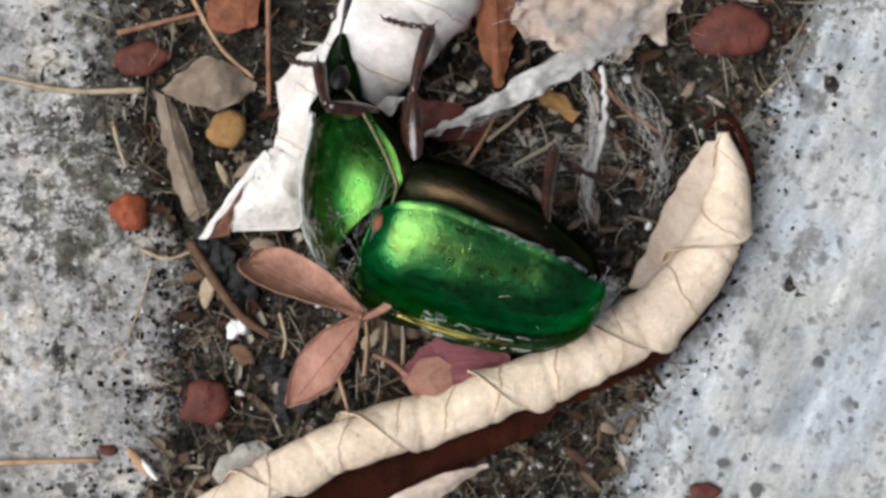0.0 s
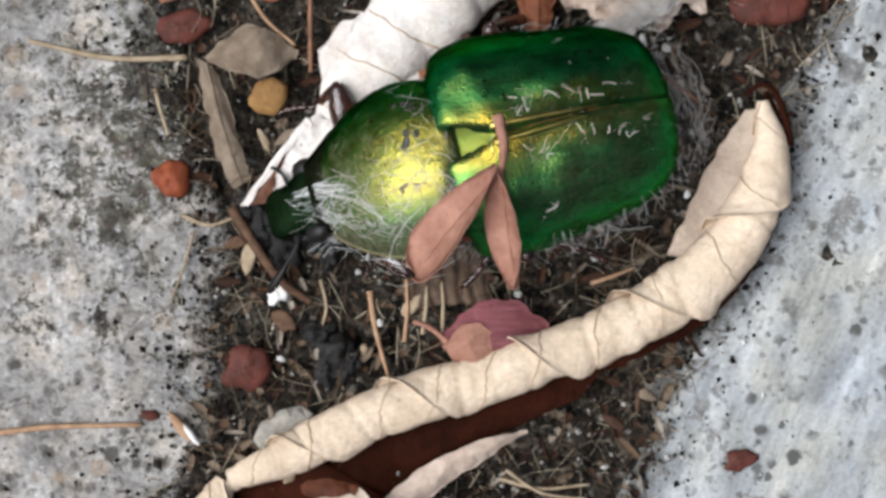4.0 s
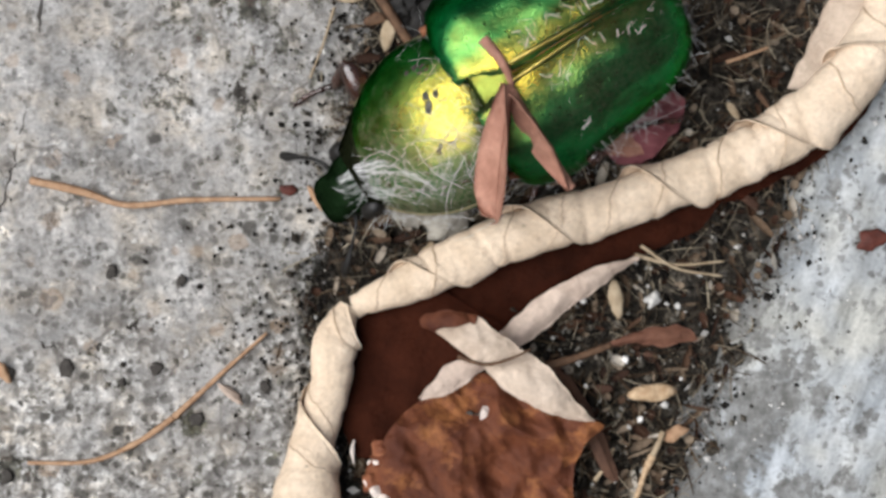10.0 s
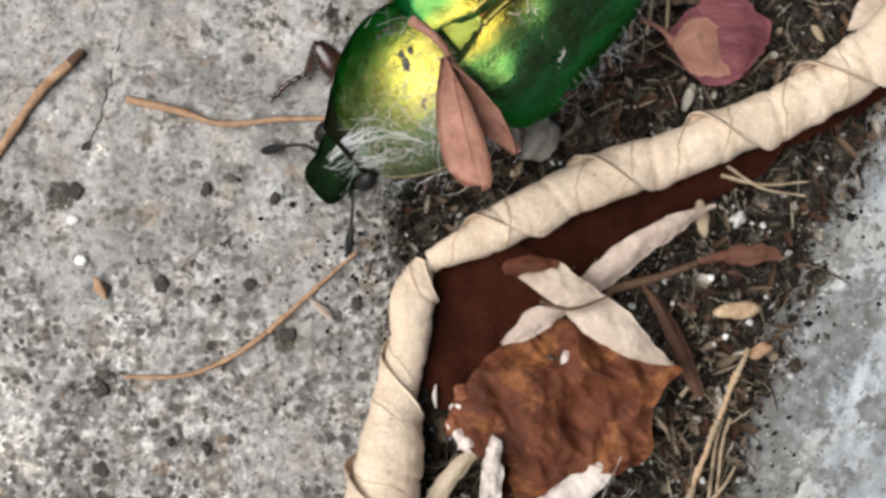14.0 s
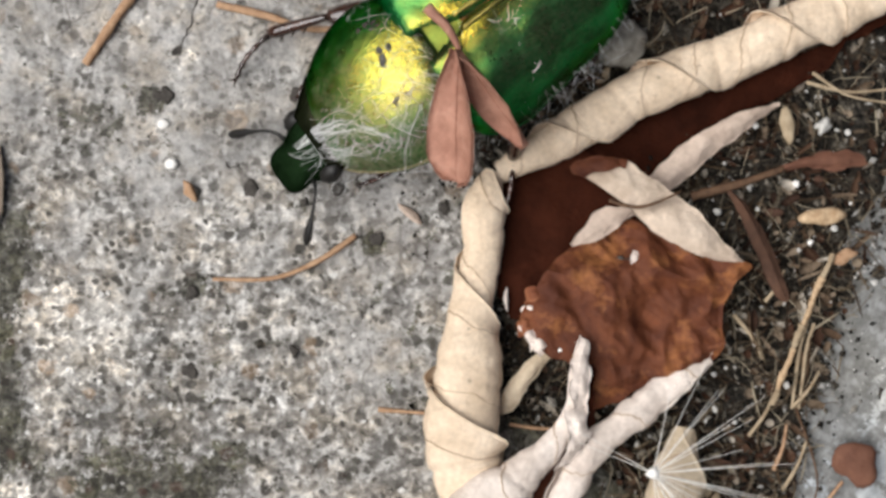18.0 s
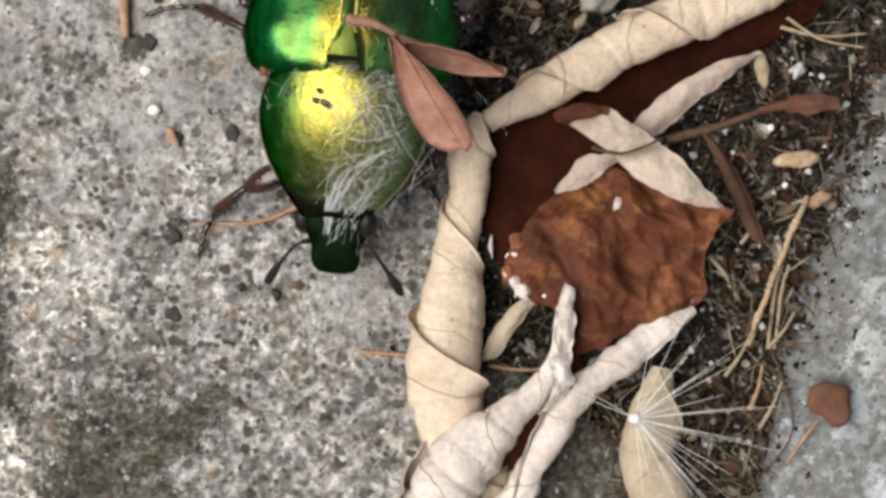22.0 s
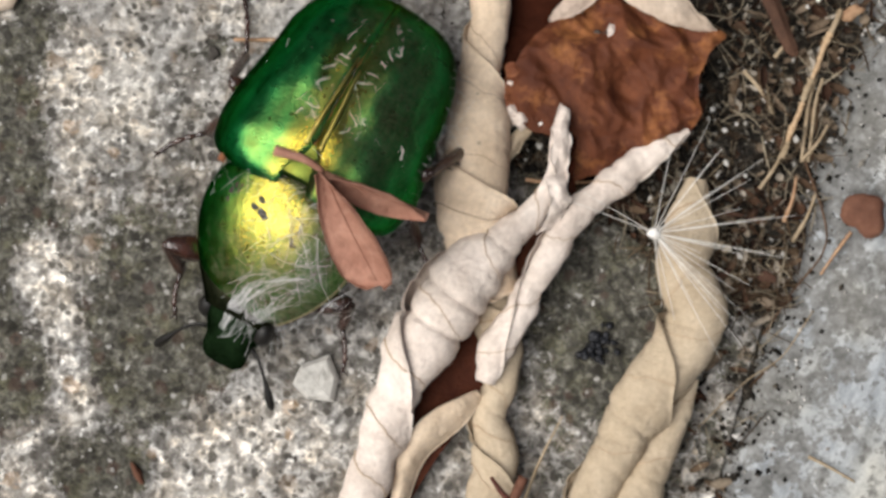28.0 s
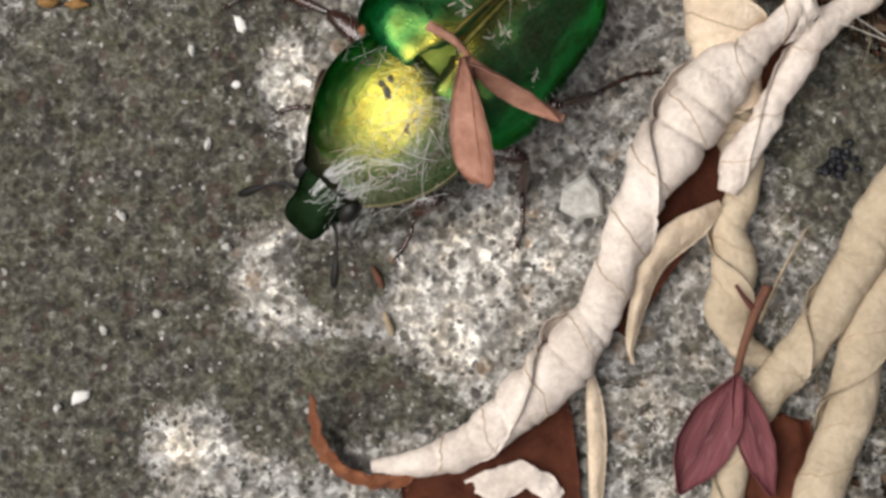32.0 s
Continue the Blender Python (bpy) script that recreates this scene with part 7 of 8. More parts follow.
# the striped red leaf beside the roll
leaf_piece("red_leaf", [(-1.2, -6.0, 0.7), (0.4, -4.3, 1.4), (2.6, -3.9, 1.5), (4.6, -5.2, 0.9)], [(-0.8, -6.4, 0.6), (0.6, -8.3, 1.0), (2.6, -8.3, 1.1), (4.4, -6.4, 0.8)], M_CRIMSON, "dull crimson striped dry leaf half under the roll", 51, 0.6, 0.15)
leaf_piece("red_leaf", [(-1.0, -6.2, 1.4), (0.2, -5.0, 2.0), (1.6, -5.4, 1.9)], [(-0.2, -7.4, 1.3), (0.8, -8.2, 1.6), (2.2, -8.0, 1.5)], M_PINK, "pink-brown dry leaf flap on the crimson leaf", 52, 0.4, 0.12)
stick("stalk", [(-2.6, -5.0, 0.9), (-1.6, -5.4, 1.0), (-0.8, -6.1, 1.0)], 0.14, 0.2, M_PINK, "short pink-brown leaf stalk", "stalk")
# slender red leaf by the kerb
leaf_piece("slender_leaf", [(0.4, -18.2, 1.0), (1.8, -17.6, 1.0), (3.4, -17.3, 1.0), (4.5, -17.3, 1.0), (5.2, -17.7, 1.0)], [(0.5, -18.3, 0.9), (1.9, -18.1, 0.9), (3.4, -18.1, 0.9), (4.5, -18.0, 0.9), (5.3, -17.8, 0.9)], M_DULLRED, "slender red-brown curled leaf beside the kerb", 53, 0.3, 0.08)
stick("stalk", [(-4.3, -19.8, 1.0), (-2.5, -19.3, 1.0), (-0.9, -18.8, 1.0), (0.7, -18.2, 1.0)], 0.34, 0.2, M_DARKTWIG, "brown flattened leaf stalk", "stalk")
# round red leaflet on a stalk
flake("round_leaflet", 4.9, -34.1, 0.8, 2.4, 2.6, 10, 0.12, M_DULLRED, "small round red-brown leaflet on the kerb", "dead leaf", 55, 0.25, 0.26, (8, -6))
stick("stalk", [(4.2, -35.2, 0.7), (3.5, -36.2, 0.5), (2.6, -37.6, 0.3)], 0.13, 0.09, M_TWIG, "thin stalk of a leaflet", "stalk")


def build_crimson_pair():
    root = empty("crimson_leaflet_pair", -15.6, -53.6, 2.6)
    tagged(root, "pair of crimson dry leaflets on a red stalk", "dead leaf")
    a = leaflet(7.4, 3.3, M_CRIMSON, "leaflet", root, 0.12, 5, "", True)
    a.matrix_basis = pose(0, 0, 0, -10, 6, -113)
    b = leaflet(7.2, 2.0, M_CRIMSON, "leaflet", root, 0.12, 6, "", True)
    b.matrix_basis = pose(0, 0, 0, 14, 6, -71)
    v, f = tube(spline([(0, 0, 0), (0.35, 1.8, 0.3), (0.9, 3.6, 0.5), (1.5, 4.9, 0.4)], 18), np.linspace(0.22, 0.3, 18), 8)
    mesh_object("stalk", v, f, M_DULLRED, root)
    v, f = tube(spline([(0.9, 3.4, 0.5), (0.2, 4.2, 0.6), (-0.3, 4.9, 0.5)], 10), np.linspace(0.2, 0.1, 10), 6)
    mesh_object("stalk_fork", v, f, M_MAROON, root)
    return root


build_crimson_pair()
leaf_piece("leaf_scrap", [(-16.2, -57.6, 0.9), (-14.4, -56.2, 1.3), (-12.6, -55.8, 1.3), (-11.0, -56.4, 1.0)], [(-16.0, -58.2, 0.7), (-14.6, -60.2, 0.9), (-12.6, -61.6, 0.9), (-11.0, -61.8, 0.8)], M_UMBER, "dark brown dry leaf under the crimson leaflets", 57, 0.3, 0.3, 36, 18, 1.2, 0.6)


def build_seed_down():
    root = empty("seed_parachute", -6.4, -34.8, 0)
    tagged(root, "white feathery seed parachute caught on the leaf", "seed")
    v, f = lump(0, 0, 4.0, 0.34, 0.34, 0.25, np.random.default_rng(4), 1)
    mesh_object("hub", v, f, M_FLUFF, root)
    r = np.random.default_rng(12)
    for k in range(30):
        a = r.choice([r.uniform(-70, 65), r.uniform(-70, 65), r.uniform(0, 360)])
        ln = r.uniform(4.2, 7.6) if abs(a) < 80 else r.uniform(2.5, 5.0)
        rise = r.uniform(-0.35, 0.45) * ln
        c, s = math.cos(radians(a)), math.sin(radians(a))
        sag = r.uniform(-0.6, 0.6)
        end = max(0.9, 4.0 + rise)
        v, f = tube(spline([(0, 0, 4.0), (c * ln * 0.5 - s * sag * 0.5, s * ln * 0.5 + c * sag * 0.5, 4.0 + (end - 4.0) * 0.45), (c * ln - s * sag, s * ln + c * sag, end)], 9), np.linspace(0.024, 0.01, 9), 4, False)
        mesh_object("filament", v, f, M_FLUFF, root)
    return root


seed_down = build_seed_down()


def build_cobweb():
    r = np.random.default_rng(17)
    pieces = []

    def strand(pts, w, count, jit):
        p = spline(pts, 40)
        for k in range(count):
            ph, fr = r.uniform(0, 40), r.uniform(0.08, 0.2)
            lo = int(r.integers(0, 28))
            hi = lo + int(r.integers(7, 18))
            off = r.normal(0, 0.4, 3) * jit
            q = []
            for i in range(lo, min(40, hi)):
                d = [jit * n3(i * fr + ph, k * 1.7 + c * 9, 0.0) + 0.28 * n3(i * 0.55 + ph, k * 2.3 + c * 7, 3.0) for c in range(3)]
                q.append(p[i] + off * (1, 1, 0.4) + np.array(d) * (1, 1, 0.5))
            if len(q) > 3:
                pieces.append(tube(q, w * r.uniform(0.5, 1.2) * np.interp(np.linspace(0, 1, len(q)), [0, 0.5, 1], [0.3, 1, 0.3]), 4, False))

    pieces.append(patch([(-0.2, 6.4, 1.6), (2.95, 8.0, 2.2), (5.5, 9.7, 2.4), (8.1, 10.8, 2.6), (10.7, 12.3, 2.4)], [(-0.05, 6.2, 1.5), (2.95, 7.4, 2.0), (5.8, 8.3, 2.2), (8.7, 9.9, 2.4), (11.3, 11.7, 2.2)], 60, 14, 0.3, 0.35, 0.7, 91, 0.04, 0.5, 0.3))
    cord = spline([(9.3, 9.9, 3.0), (9.45, 8.2, 3.0), (9.3, 6.2, 2.8), (8.9, 4.6, 2.0), (8.8, 3.6, 1.2)], 60) + np.array([(0.12 * n3(i * 0.3, 1.0, 2.0), 0.12 * n3(i * 0.3, 5.0, 2.0), 0.1 * n3(i * 0.4, 9.0, 1.0)) for i in range(60)])
    pieces.append(tube(cord, [0.13 + 0.16 * abs(n3(i * 0.22, 3.0, 7.0)) for i in range(60)], 7))
    strand([(1.8, 6.4, 1.2), (5.0, 8.6, 2.2), (8.2, 10.6, 3.0), (12.0, 12.8, 2.6)], 0.022, 70, 0.5)
    strand([(8.2, 10.6, 3.0), (8.9, 7.4, 3.2), (8.5, 4.2, 2.4), (8.9, 1.8, 1.6)], 0.016, 80, 0.4)
    strand([(8.6, 10.6, 3.0), (10.4, 11.8, 3.2), (12.2, 14.0, 3.0)], 0.022, 60, 1.0)
    strand([(10.2, 10.4, 3.0), (11.7, 7.2, 2.8), (12.4, 4.6, 2.6), (11.2, 2.6, 2.0)], 0.012, 60, 1.0)
    strand([(5.0, 12.6, 2.4), (8.0, 12.0, 2.8), (11.0, 11.0, 2.6)], 0.022, 60, 1.3)
    strand([(3.0, 3.6, 1.0), (7.0, 6.0, 1.8), (11.6, 5.0, 2.2)], 0.010, 60, 1.6)
    v, f = merge(pieces)
    tagged(mesh_object("cobweb", v, f, M_WEB), "dusty grey cobweb strands over the litter", "cobweb", kind="stuff")


build_cobweb()


def build_crack(points, w, seed):
    """A dirt-filled hairline crack lying on the slab."""
    line = spline(points, 60)
    rr = np.random.default_rng(seed)
    g = []
    tan = np.gradient(line, axis=0)
    for i, (p, t) in enumerate(zip(line, tan)):
        n = np.array((-t[1], t[0])) / (np.hypot(*t) + 1e-9)
        j = rr.normal(0, 0.10)
        ww = w * (0.4 + abs(n3(i * 0.35, seed, 0.0)) * 2.2)
        for s in (-1, 0, 1):
            q = p + n * (j + s * ww)
            g.append((q[0], q[1], 0.05 if s else 0.12))
    v, f = shell(g, len(line), 3, 0.4)
    tagged(mesh_object("crack", v, f, M_CREVICE), "dirt-filled hairline crack in the concrete", "crack", kind="structure")


build_crack([(-30.3, 6.0), (-30.2, 1.0), (-30.0, -3.6), (-31.0, -6.8), (-31.6, -9.6), (-32.6, -12.4)], 0.06, 61)
build_crack([(-18.6, -2.4), (-19.4, -4.6), (-18.2, -6.6), (-17.0, -7.2)], 0.05, 62)
build_crack([(-31.5, -17.8), (-28.6, -18.6), (-26.0, -18.0), (-24.2, -16.8)], 0.045, 63)

curled_leaf, long_roll, leaf_blade = build_curled_leaf()
grey_leaf = build_grey_leaf()
build_twin_roll()
build_white_leaf()


# ---- what moves ----
BEETLE_ROWS = [
    (0.0, -1.8, 2.05, 5.20, 0, -72, 67.5),
    (0.5, -1.8, 2.05, 5.20, 0, -70, 67.5),
    (1.0, 0.20, 3.98, 4.90, 0, -24, 67.9),
    (1.5, 0.44, 4.35, 4.60, 0, -15, 66.6),
    (2.0, 0.90, 4.37, 4.60, 0, -10, 64.0),
    (2.5, 0.66, 4.87, 4.60, 0, -8, 73.7),
    (4.5, -2.15, 1.91, 4.60, 0, 8, -247.3),
    (5.0, -3.45, 0.13, 4.60, -8, -4, -239.3),
    (6.0, -3.45, -1.99, 4.60, -9, -7, -234.3),
    (7.0, -4.22, -2.61, 4.60, -9, -7, -233.5),
    (8.0, -4.16, -3.41, 4.60, -9, -7, -234.6),
    (9.0, -4.91, -4.68, 4.60, -8, -4, -234.0),
    (10.0, -6.87, -5.76, 4.60, -6, 0, -238.2),
    (11.0, -7.48, -6.37, 4.60, -3, 3, -238.1),
    (12.0, -9.37, -5.94, 4.60, -3, 3, -238.8),
    (13.0, -9.60, -6.34, 4.60, -3, 3, -234.6),
    (13.5, -11.60, -7.31, 4.60, -3, 3, -228.9),
    (15.5, -15.39, -8.67, 4.60, 0, 3, -228.1),
    (16.0, -18.14, -9.98, 4.60, 0, 3, -230.8),
    (17.0, -19.72, -11.91, 4.60, 0, 2, -232.2),
    (18.0, -19.00, -13.13, 4.60, 0, 2, -233.5),
    (19.0, -19.90, -12.62, 4.60, 0, 0, -225.3),
    (20.0, -21.27, -12.67, 4.60, 0, 0, -222.0),
    (21.0, -22.37, -14.93, 4.60, 5, 0, -193.7),
    (22.0, -21.81, -17.33, 4.60, 5, 0, -185.1),
    (23.0, -22.66, -20.51, 4.60, 5, 0, -181.0),
    (24.0, -23.13, -22.44, 4.60, 5, 0, -172.4),
    (25.0, -24.29, -25.87, 4.60, 1, 0, -179.4),
    (26.0, -24.07, -30.75, 5.30, -6, 0, -186.9),
    (26.5, -25.36, -32.33, 5.30, -6, 0, -189.2),
    (28.5, -27.18, -33.71, 4.60, 6, 3, -212.3),
    (29.0, -29.05, -33.97, 4.60, 6, 3, -214.2),
    (30.0, -31.18, -35.79, 4.60, 6, 3, -217.3),
    (30.5, -31.25, -36.12, 4.60, 6, 3, -217.0),
    (31.0, -32.35, -37.06, 4.60, 6, 3, -219.1),
    (31.5, -32.94, -37.66, 4.60, 6, 3, -220.6),
    (32.0, -33.46, -38.79, 4.60, 6, 3, -222.7),
]
SEED_ROWS = [
    (0.0, -2.95, -2.89, 7.0, -209, -131),
    (0.5, -3.08, -3.01, 7.0, -209, -131),
    (1.0, -0.65, 0.58, 10.0, -172, -128),
    (2.5, 2.62, 3.48, 10.0, -153, -108),
    (4.5, 0.43, 1.28, 10.0, -123, -82),
    (5.0, -1.93, -1.51, 10.0, -114, -82),
    (6.0, -1.89, -2.05, 10.0, -102, -64),
    (7.0, -2.09, -2.81, 10.0, -99, -55),
    (8.0, -2.45, -3.66, 10.0, -95, -46),
    (9.0, -2.96, -4.65, 10.0, -95, -45),
    (10.0, -5.14, -5.44, 10.0, -100, -61),
    (11.0, -5.14, -5.85, 10.0, -102, -59),
    (12.0, -8.39, -6.18, 10.0, -94, -56),
    (13.0, -8.43, -6.76, 10.0, -89, -56),
    (13.5, -11.64, -7.90, 10.0, -79, -56),
    (15.5, -14.69, -8.86, 10.0, -79, -49),
    (16.0, -17.39, -10.44, 10.0, -82, -51),
    (17.0, -18.09, -12.67, 10.0, -98, -64),
    (18.0, -17.15, -13.19, 10.0, -93, -56),
    (19.0, -17.93, -12.54, 10.0, -89, -49),
    (20.0, -19.68, -12.80, 10.0, -81, -37),
    (21.0, -19.17, -14.28, 10.0, -71, -30),
    (22.0, -19.06, -15.46, 10.0, -61, -19),
    (23.0, -19.78, -18.19, 10.0, -58, -15),
    (24.0, -21.44, -19.76, 10.0, -44, 1),
    (25.0, -22.75, -23.18, 10.0, -48, -5),
    (26.0, -23.58, -29.19, 10.0, -55, -17),
    (26.5, -24.67, -30.49, 10.0, -55, -17),
    (28.5, -24.74, -32.74, 10.0, -74, -30),
    (29.0, -26.01, -32.78, 10.0, -82, -35),
    (30.0, -27.94, -33.78, 10.0, -85, -43),
    (30.5, -28.31, -35.05, 10.0, -85, -35),
    (31.0, -28.94, -35.45, 10.0, -91, -43),
    (31.5, -30.23, -36.71, 10.0, -88, -38),
    (32.0, -30.98, -37.42, 10.0, -84, -33),
]

LEAF_ROWS = [
    (0.0, -12.5, -12.9, -5.4), (4.5, -12.5, -12.9, -5.4), (5.5, -12.7, -13.1, -5.4), (6.0, -12.5, -14.1, -4.3), (7.0, -12.3, -14.6, -3.4), (8.0, -12.3, -15.1, -3.4), (9.0, -12.8, -16.0, -3.7),
    (10.0, -13.3, -15.8, -5.5), (11.0, -13.5, -15.5, -6.0), (11.5, -14.6, -16.0, -4.3), (12.0, -14.8, -16.2, -1.4), (12.5, -14.0, -16.6, -3.8), (13.0, -14.1, -16.7, -2.5), (13.5, -14.1, -17.5, -3.0), (15.5, -15.3, -18.1, -1.2), (16.0, -15.9, -18.0, 0.8), (16.5, -15.4, -18.1, -0.4),
    (17.0, -15.2, -18.2, 0), (21.5, -15.1, -18.3, 0), (22.0, -14.6, -18.5, 0), (22.5, -13.8, -18.8, 0), (23.0, -14.0, -18.9, 0), (24.0, -14.7, -18.8, 0), (25.0, -15.1, -18.6, 0), (26.0, -15.5, -18.4, 0), (26.5, -15.9, -18.7, 0), (28.5, -16.8, -19.3, 0), (32.0, -16.8, -19.3, 0)]
# the blade gives way less than the rolled edges: shift and turn about its middle
BLADE_ROWS = [(8.5, 1.85, 1.85, -1.8), (9.0, 1.63, 1.43, -1.8), (9.5, 1.4, 1.35, -1.6), (10.0, 1.4, 1.35, -2.0), (11.0, 1.27, 1.45, -3.0), (11.5, 0.92, 1.21, -2.2), (12.5, 0.9, 1.0, -1.8), (13.0, 0.7, 1.0, -0.8), (13.5, 0.9, 0.1, -1.6), (15.5, 0.05, 0.04, 0),
              (16.0, -0.28, 0.31, 0.7), (16.5, 0.03, 0.03, -0.1), (18.0, 0, 0, 0), (18.5, 0.1, -0.17, 0), (21.5, 0.15, -0.2, 0), (22.0, 0.36, -0.26, 0), (22.5, 0.79, -0.67, 0), (23.0, 0.57, -0.61, 0), (23.5, 0.35, -0.5, 0), (24.0, 0.21, -0.6, 0.4),
              (25.5, 0.06, -0.52, 0.5), (26.0, -0.18, -0.3, 0.7), (26.5, -0.58, -0.53, 1.6), (28.5, -2.1, -1.1, 1.2), (32.0, -2.1, -1.1, 1.2)]
HUB_ROWS = [(0.0, -6.6, -34.4), (21.5, -6.55, -34.6), (22.5, -6.0, -35.2), (24.0, -6.15, -35.2), (26.0, -6.2, -34.8), (26.5, -6.4, -35.1), (28.5, -7.4, -35.4), (32.0, -7.55, -35.5)]
# the grey leaf: shift, and turn about its far end
GREY_ROWS = [(0.0, 0, 0, 0), (21.5, 0, 0, 0), (22.0, 0, -0.1, -1.0), (22.5, 0, -0.2, -4.0), (23.0, 0, -0.2, -2.7), (23.5, 0, -0.2, -1.8), (24.0, 0, -0.3, -0.9), (25.0, 0, -0.3, 0), (26.0, -0.3, -0.2, 0), (26.5, -0.6, -0.5, 0), (28.5, -2.0, -1.0, 0), (32.0, -2.0, -1.0, 0)]
# the long roll's turn about its far end while the leaf is pushed at the corner
ROLL_ROWS = [(21.5, 0), (22.0, -1.6), (22.5, -4.4), (23.0, -3.8), (23.5, -2.6), (24.0, -1.4), (25.0, -0.2), (26.0, 0.8), (26.5, 1.4)]


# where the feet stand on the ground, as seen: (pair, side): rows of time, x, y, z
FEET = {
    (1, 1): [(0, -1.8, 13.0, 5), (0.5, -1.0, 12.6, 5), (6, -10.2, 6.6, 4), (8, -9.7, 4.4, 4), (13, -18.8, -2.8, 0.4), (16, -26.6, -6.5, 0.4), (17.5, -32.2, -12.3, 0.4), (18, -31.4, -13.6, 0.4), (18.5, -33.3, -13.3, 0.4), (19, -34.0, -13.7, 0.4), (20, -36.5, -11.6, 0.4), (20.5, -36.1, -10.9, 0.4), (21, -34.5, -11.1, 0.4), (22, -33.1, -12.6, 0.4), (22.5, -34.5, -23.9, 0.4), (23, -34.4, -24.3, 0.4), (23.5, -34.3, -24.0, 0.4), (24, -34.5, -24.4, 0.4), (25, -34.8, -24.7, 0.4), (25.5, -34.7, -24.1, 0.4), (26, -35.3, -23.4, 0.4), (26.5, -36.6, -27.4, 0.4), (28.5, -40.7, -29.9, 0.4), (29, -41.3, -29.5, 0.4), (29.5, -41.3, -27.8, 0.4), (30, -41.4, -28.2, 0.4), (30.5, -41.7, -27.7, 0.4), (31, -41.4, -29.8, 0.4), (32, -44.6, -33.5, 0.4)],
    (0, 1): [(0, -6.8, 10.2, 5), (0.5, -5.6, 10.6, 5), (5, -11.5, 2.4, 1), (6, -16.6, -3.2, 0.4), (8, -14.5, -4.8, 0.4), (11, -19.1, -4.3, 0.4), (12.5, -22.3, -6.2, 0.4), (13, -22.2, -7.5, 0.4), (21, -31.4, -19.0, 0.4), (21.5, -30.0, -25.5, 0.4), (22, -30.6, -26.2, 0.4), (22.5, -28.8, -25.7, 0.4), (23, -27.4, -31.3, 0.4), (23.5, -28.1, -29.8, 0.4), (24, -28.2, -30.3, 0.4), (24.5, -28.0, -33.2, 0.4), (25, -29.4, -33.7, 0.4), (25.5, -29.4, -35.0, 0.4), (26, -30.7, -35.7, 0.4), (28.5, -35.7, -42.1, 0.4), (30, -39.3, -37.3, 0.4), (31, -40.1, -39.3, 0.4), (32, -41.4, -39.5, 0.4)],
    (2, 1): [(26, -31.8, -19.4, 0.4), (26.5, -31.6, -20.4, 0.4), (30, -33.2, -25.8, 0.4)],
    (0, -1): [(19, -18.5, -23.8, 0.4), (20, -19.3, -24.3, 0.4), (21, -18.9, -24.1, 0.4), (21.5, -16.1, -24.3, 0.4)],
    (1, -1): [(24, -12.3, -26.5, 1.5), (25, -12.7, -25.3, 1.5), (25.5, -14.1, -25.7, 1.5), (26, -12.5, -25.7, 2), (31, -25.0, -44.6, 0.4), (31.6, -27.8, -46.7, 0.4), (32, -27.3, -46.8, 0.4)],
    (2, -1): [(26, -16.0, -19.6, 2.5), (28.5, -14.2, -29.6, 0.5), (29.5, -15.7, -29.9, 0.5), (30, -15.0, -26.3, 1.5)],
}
# where a foot stands beside the body when nothing shows it: out and forward
REST = ((5.6, 8.0), (9.0, 0.6), (8.2, -9.2))


def leg_joints(hip, foot, pair, sign):
    """Knee and ankle of a leg whose foot's tip stands at a place, all in the beetle's space."""
    fl, tl, sl = LEG_LENGTHS[pair]
    out = foot - hip
    flat = Vector((out.x, out.y, 0))
    flat = flat.normalized() if flat.length > 0.1 else Vector((sign, 0, 0))
    bend = sign * radians((24, 26, -18)[pair])
    toe = Vector((flat.x * math.cos(bend) - flat.y * math.sin(bend), flat.x * math.sin(bend) + flat.y * math.cos(bend), -0.12)).normalized()
    ankle = foot - toe * sl * 0.9
    reach = ankle - hip
    d = min(max(reach.length, 1.6), (fl + tl) * 0.985)
    way = reach.normalized() if reach.length > 0.1 else flat
    ankle = hip + way * d
    a = (fl * fl - tl * tl + d * d) / (2 * d)
    h = math.sqrt(max(0.0, fl * fl - a * a))
    lift = Vector((0, 0, 1)) - way * way.z
    lean = Vector((-way.y, way.x, 0)) * sign * (0.55, 0.35, -0.3)[pair]
    up = (lift.normalized() * 0.75 - lean).normalized()
    return hip + way * a + up * h, ankle, toe


def along(start, to):
    """A pose whose x axis runs from one place towards another, in mm."""
    x = (to - start).normalized()
    z = Vector((0, 0, 1)) - x * x.z
    z = z.normalized() if z.length > 0.05 else Vector((0, 1, 0))
    y = z.cross(x)
    m = Matrix((x, y, z)).transposed().to_4x4()
    m.translation = start * MM
    return m


def fore_bend(t):
    """The fore body hangs down while the beetle lies on its side: a turn at the waist, in the beetle's space and mm."""
    a = radians(float(np.interp(t, [0, 0.5, 1.0, 1.5], [-36, -34, -8, 0])))
    return Matrix.Translation((0, -0.2, 0.6)) @ Matrix.Rotation(a, 4, "X") @ Matrix.Translation((0, 0.2, -0.6))


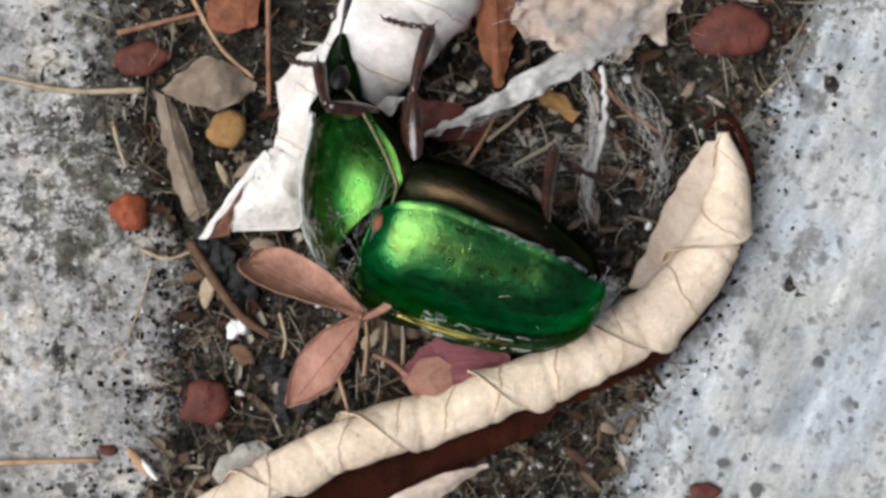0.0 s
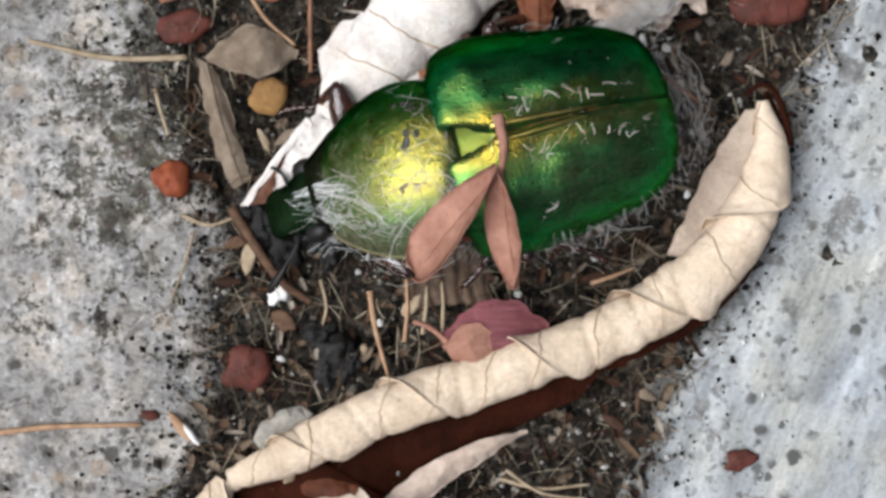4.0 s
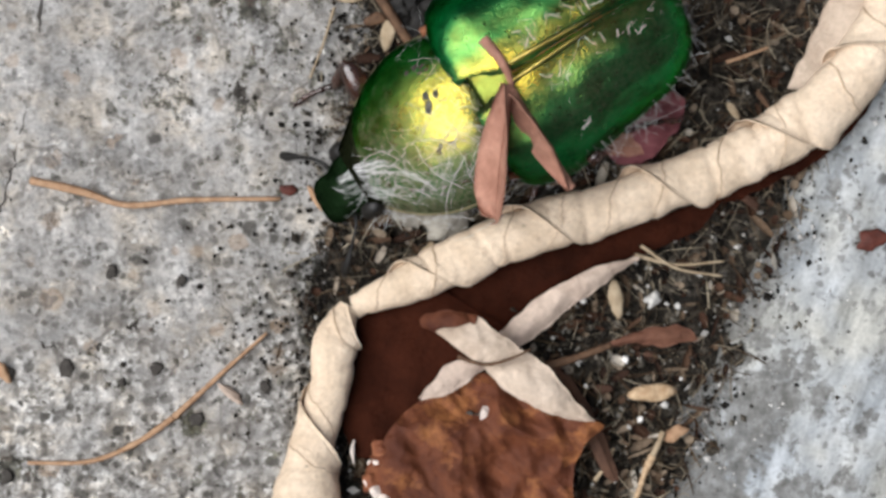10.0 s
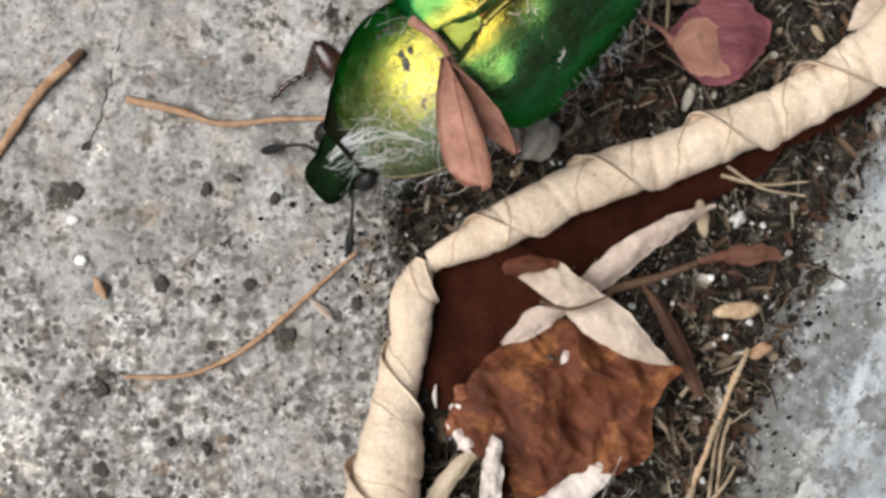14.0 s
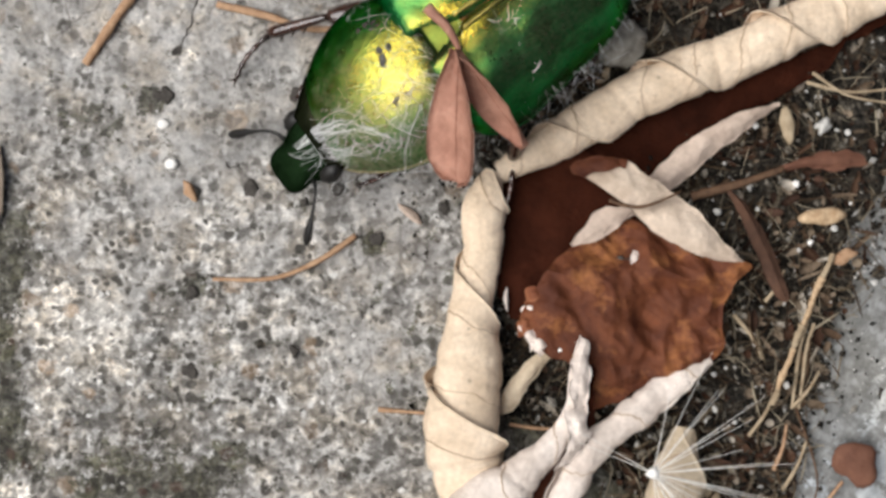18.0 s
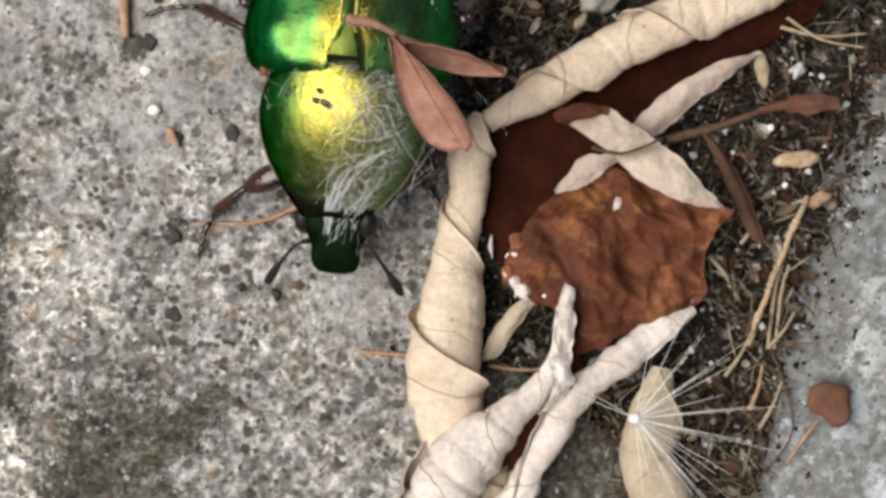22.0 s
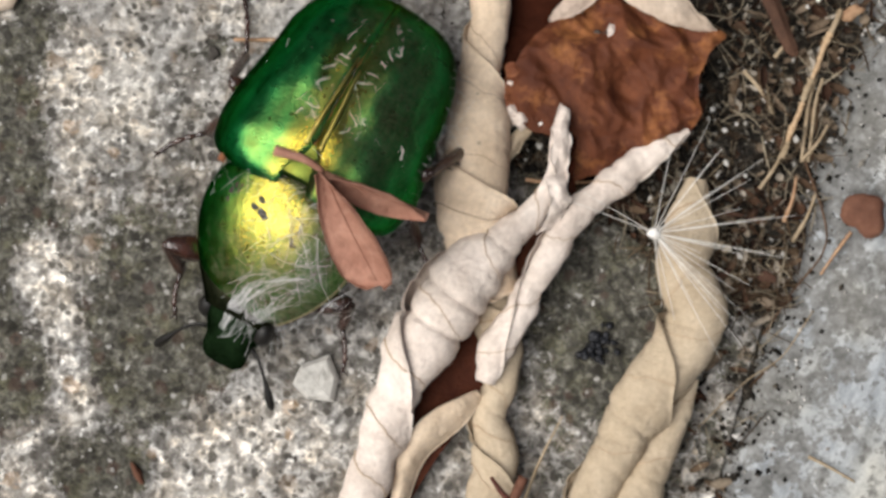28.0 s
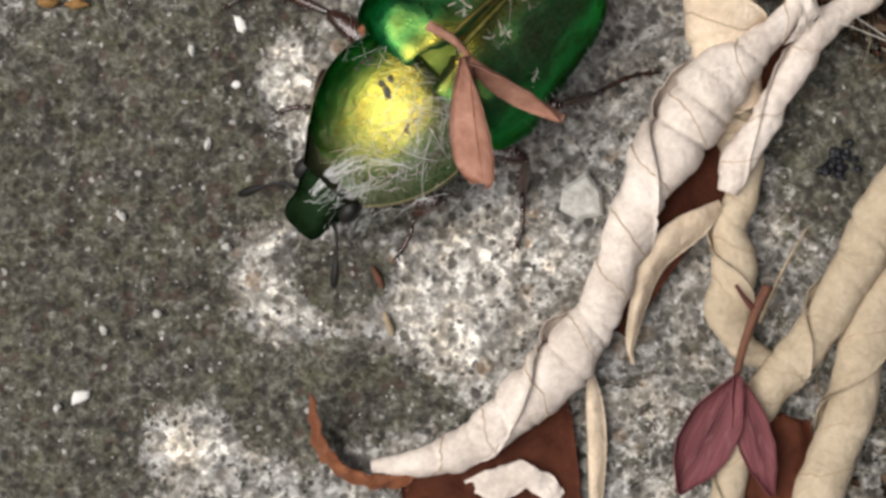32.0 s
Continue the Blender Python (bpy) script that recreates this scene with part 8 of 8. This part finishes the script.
def step_legs():
    """Feet stay where they stand and step on in the second half of each span."""
    times = np.arange(0, 32.01, 0.25)
    bt = [r[0] for r in BEETLE_ROWS]
    body = []
    for t in times:
        x, y, z, rx, ry, rz = (float(np.interp(t, bt, np.degrees(np.unwrap(np.radians([r[k] for r in BEETLE_ROWS]))) if k > 3 else [r[k] for r in BEETLE_ROWS])) for k in range(1, 7))
        body.append(Matrix.LocRotScale((x, y, z), Euler([radians(a) for a in (rx, ry, rz)]), None))
    for k, (fem, tib, tar, hip, sign, pair) in enumerate(LEGS):
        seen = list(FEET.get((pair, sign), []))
        for t in np.arange(0.0 if (pair + (sign > 0)) % 2 else 0.5, 32.3, 1.0):
            if all(abs(t - q[0]) > 0.85 for q in seen):
                m = body[min(len(body) - 1, int(round(t / 0.25)))]
                tuck = 0.72 if sign < 0 and t < 18 else 0.6 if pair == 0 and 14 < t < 20.6 else 1.0
                p = m @ Vector((sign * REST[pair][0] * tuck, REST[pair][1] * (0.8 if tuck < 1 else 1.0), -3.5))
                seen.append((float(t), p.x, p.y, max(0.3, min(p.z, 4.0))))
        seen.sort()
        ft = [q[0] for q in seen]
        rows = ([], [], [])
        for t, m in zip(times, body):
            i = min(max(0, int(np.searchsorted(ft, t, side="right")) - 1), len(seen) - 1)
            a, b = seen[i], seen[min(i + 1, len(seen) - 1)]
            f = 0.0 if b[0] <= a[0] else min(1.0, max(0.0, (t - a[0]) / (b[0] - a[0])))
            g = min(1.0, max(0.0, f * 2 - 1))
            g = g * g * (3 - 2 * g)
            foot = Vector((a[1] + (b[1] - a[1]) * g, a[2] + (b[2] - a[2]) * g, a[3] + (b[3] - a[3]) * g + 1.2 * math.sin(math.pi * g)))
            h = fore_bend(t) @ Vector(hip) if pair == 0 else Vector(hip)
            knee, ankle, toe = leg_joints(h, m.inverted() @ foot, pair, sign)
            rows[0].append((t, along(h, knee)))
            rows[1].append((t, along(knee, ankle)))
            rows[2].append((t, along(ankle, ankle + toe)))
        for ob, r in zip((fem, tib, tar), rows):
            walk(ob, r)


def motions():
    walk(beetle, [(t, pose(x * MM, y * MM, z * MM, rx, ry, rz)) for t, x, y, z, rx, ry, rz in BEETLE_ROWS])
    step_legs()
    for ob in (pronotum, beetle_head):
        rows = []
        for t in (0.0, 0.5, 0.75, 1.0, 1.5, 32.0):
            m = fore_bend(t)
            m.translation *= MM
            rows.append((t, m))
        walk(ob, rows)
    walk(winged, [(t, pose(x * MM, y * MM, z * MM)) for t, x, y, z, a, b in SEED_ROWS])
    # each leaflet also turns about its own length
    lean_t = [0, 1, 5, 7, 9, 12, 17, 20, 23, 25, 26, 29, 32]
    lean_a = [45, 48, 42, 64, 68, 48, 40, 38, 46, 48, 15, 42, 48]
    lean_b = [20, 25, 62, 84, 82, 60, 60, 64, 72, 74, 45, 72, 72]
    walk(wing_a, [(t, pose(0, 0, 0, float(np.interp(t, lean_t, lean_a)), 10, a)) for t, x, y, z, a, b in SEED_ROWS])
    walk(wing_b, [(t, pose(0, 0, 0, float(np.interp(t, lean_t, lean_b)), 10, b)) for t, x, y, z, a, b in SEED_ROWS])
    walk(wing_stalk, [(t, pose(0, 0, 0, 0, 0, (a + b) / 2 + 110)) for t, x, y, z, a, b in SEED_ROWS])
    walk(curled_leaf, [(t, pose(x * MM, y * MM, 0, 0, 0, a)) for t, x, y, a in LEAF_ROWS])
    lt = [r[0] for r in LEAF_ROWS]
    rows = [(0.0, pose(0, 0, 0)), (7.0, pose(0, 0, 0))]
    for t, dx, dy, a in BLADE_ROWS:
        lx, ly, la = (float(np.interp(t, lt, [r[k] for r in LEAF_ROWS])) for k in (1, 2, 3))
        mid = pose(-7.4 * MM, -23.0 * MM, 0)
        world_move = pose(dx * MM, dy * MM, 0) @ mid @ pose(0, 0, 0, 0, 0, a) @ mid.inverted()
        rows.append((t, pose(lx * MM, ly * MM, 0, 0, 0, la).inverted() @ world_move @ pose(-15.2 * MM, -18.2 * MM, 0)))
    walk(leaf_blade, rows)
    walk(seed_down, [(t, pose(x * MM, y * MM, 0)) for t, x, y in HUB_ROWS])
    # the long roll springs aside on its leaf as the beetle turns
    far, rows = pose(-15.2 * MM, -38.2 * MM, 0), [(0.0, pose(0, 0, 0)), (21.0, pose(0, 0, 0))]
    for t, a in ROLL_ROWS:
        lx, ly, la = (float(np.interp(t, lt, [r[k] for r in LEAF_ROWS])) for k in (1, 2, 3))
        rows.append((t, pose(lx * MM, ly * MM, 0, 0, 0, la).inverted() @ far @ pose(0, 0, 0, 0, 0, a) @ far.inverted() @ pose(-15.2 * MM, -18.2 * MM, 0)))
    walk(long_roll, rows + [(28.4, pose(1.2 * MM, 0.3 * MM, 0)), (32.0, pose(1.2 * MM, 0.3 * MM, 0))])
    walk(stone_flake, [(0.0, pose(-28.2 * MM, -43.4 * MM, 0.35 * MM, 0, 0, -20)), (26.3, pose(-28.2 * MM, -43.4 * MM, 0.35 * MM, 0, 0, -20)), (28.4, pose(-25.0 * MM, -43.9 * MM, 0.35 * MM, 0, 0, 15)), (29.5, pose(-24.4 * MM, -44.2 * MM, 0.35 * MM, 0, 0, 25)), (32.0, pose(-24.3 * MM, -44.3 * MM, 0.35 * MM, 0, 0, 25))])
    walk(twig_end, [(0.0, pose(-22.6 * MM, -22.2 * MM, 0)), (16.6, pose(-22.6 * MM, -22.2 * MM, 0)), (17.4, pose(-20.4 * MM, -23.4 * MM, 0, 0, 0, 18)), (18.2, pose(-16.2 * MM, -26.8 * MM, 0, 0, 0, 44)), (32.0, pose(-16.2 * MM, -26.8 * MM, 0, 0, 0, 44))])
    walk(dragged_twig, [(t, pose(x * MM, y * MM, 0, 0, 0, a)) for t, x, y, a in ((0.0, -37.6, -13.0, 0), (21.0, -37.6, -13.0, 0), (22.0, -34.4, -14.4, 36), (23.0, -35.1, -16.4, 38), (24.0, -35.4, -18.0, 38), (32.0, -35.4, -18.0, 38))])
    end = pose(-24.0 * MM, -53.0 * MM, 0)
    walk(grey_leaf, [(t, pose(dx * MM, dy * MM, 0) @ end @ pose(0, 0, 0, 0, 0, a) @ end.inverted() @ pose(-13.0 * MM, -35.3 * MM, 0)) for t, dx, dy, a in GREY_ROWS])


motions()
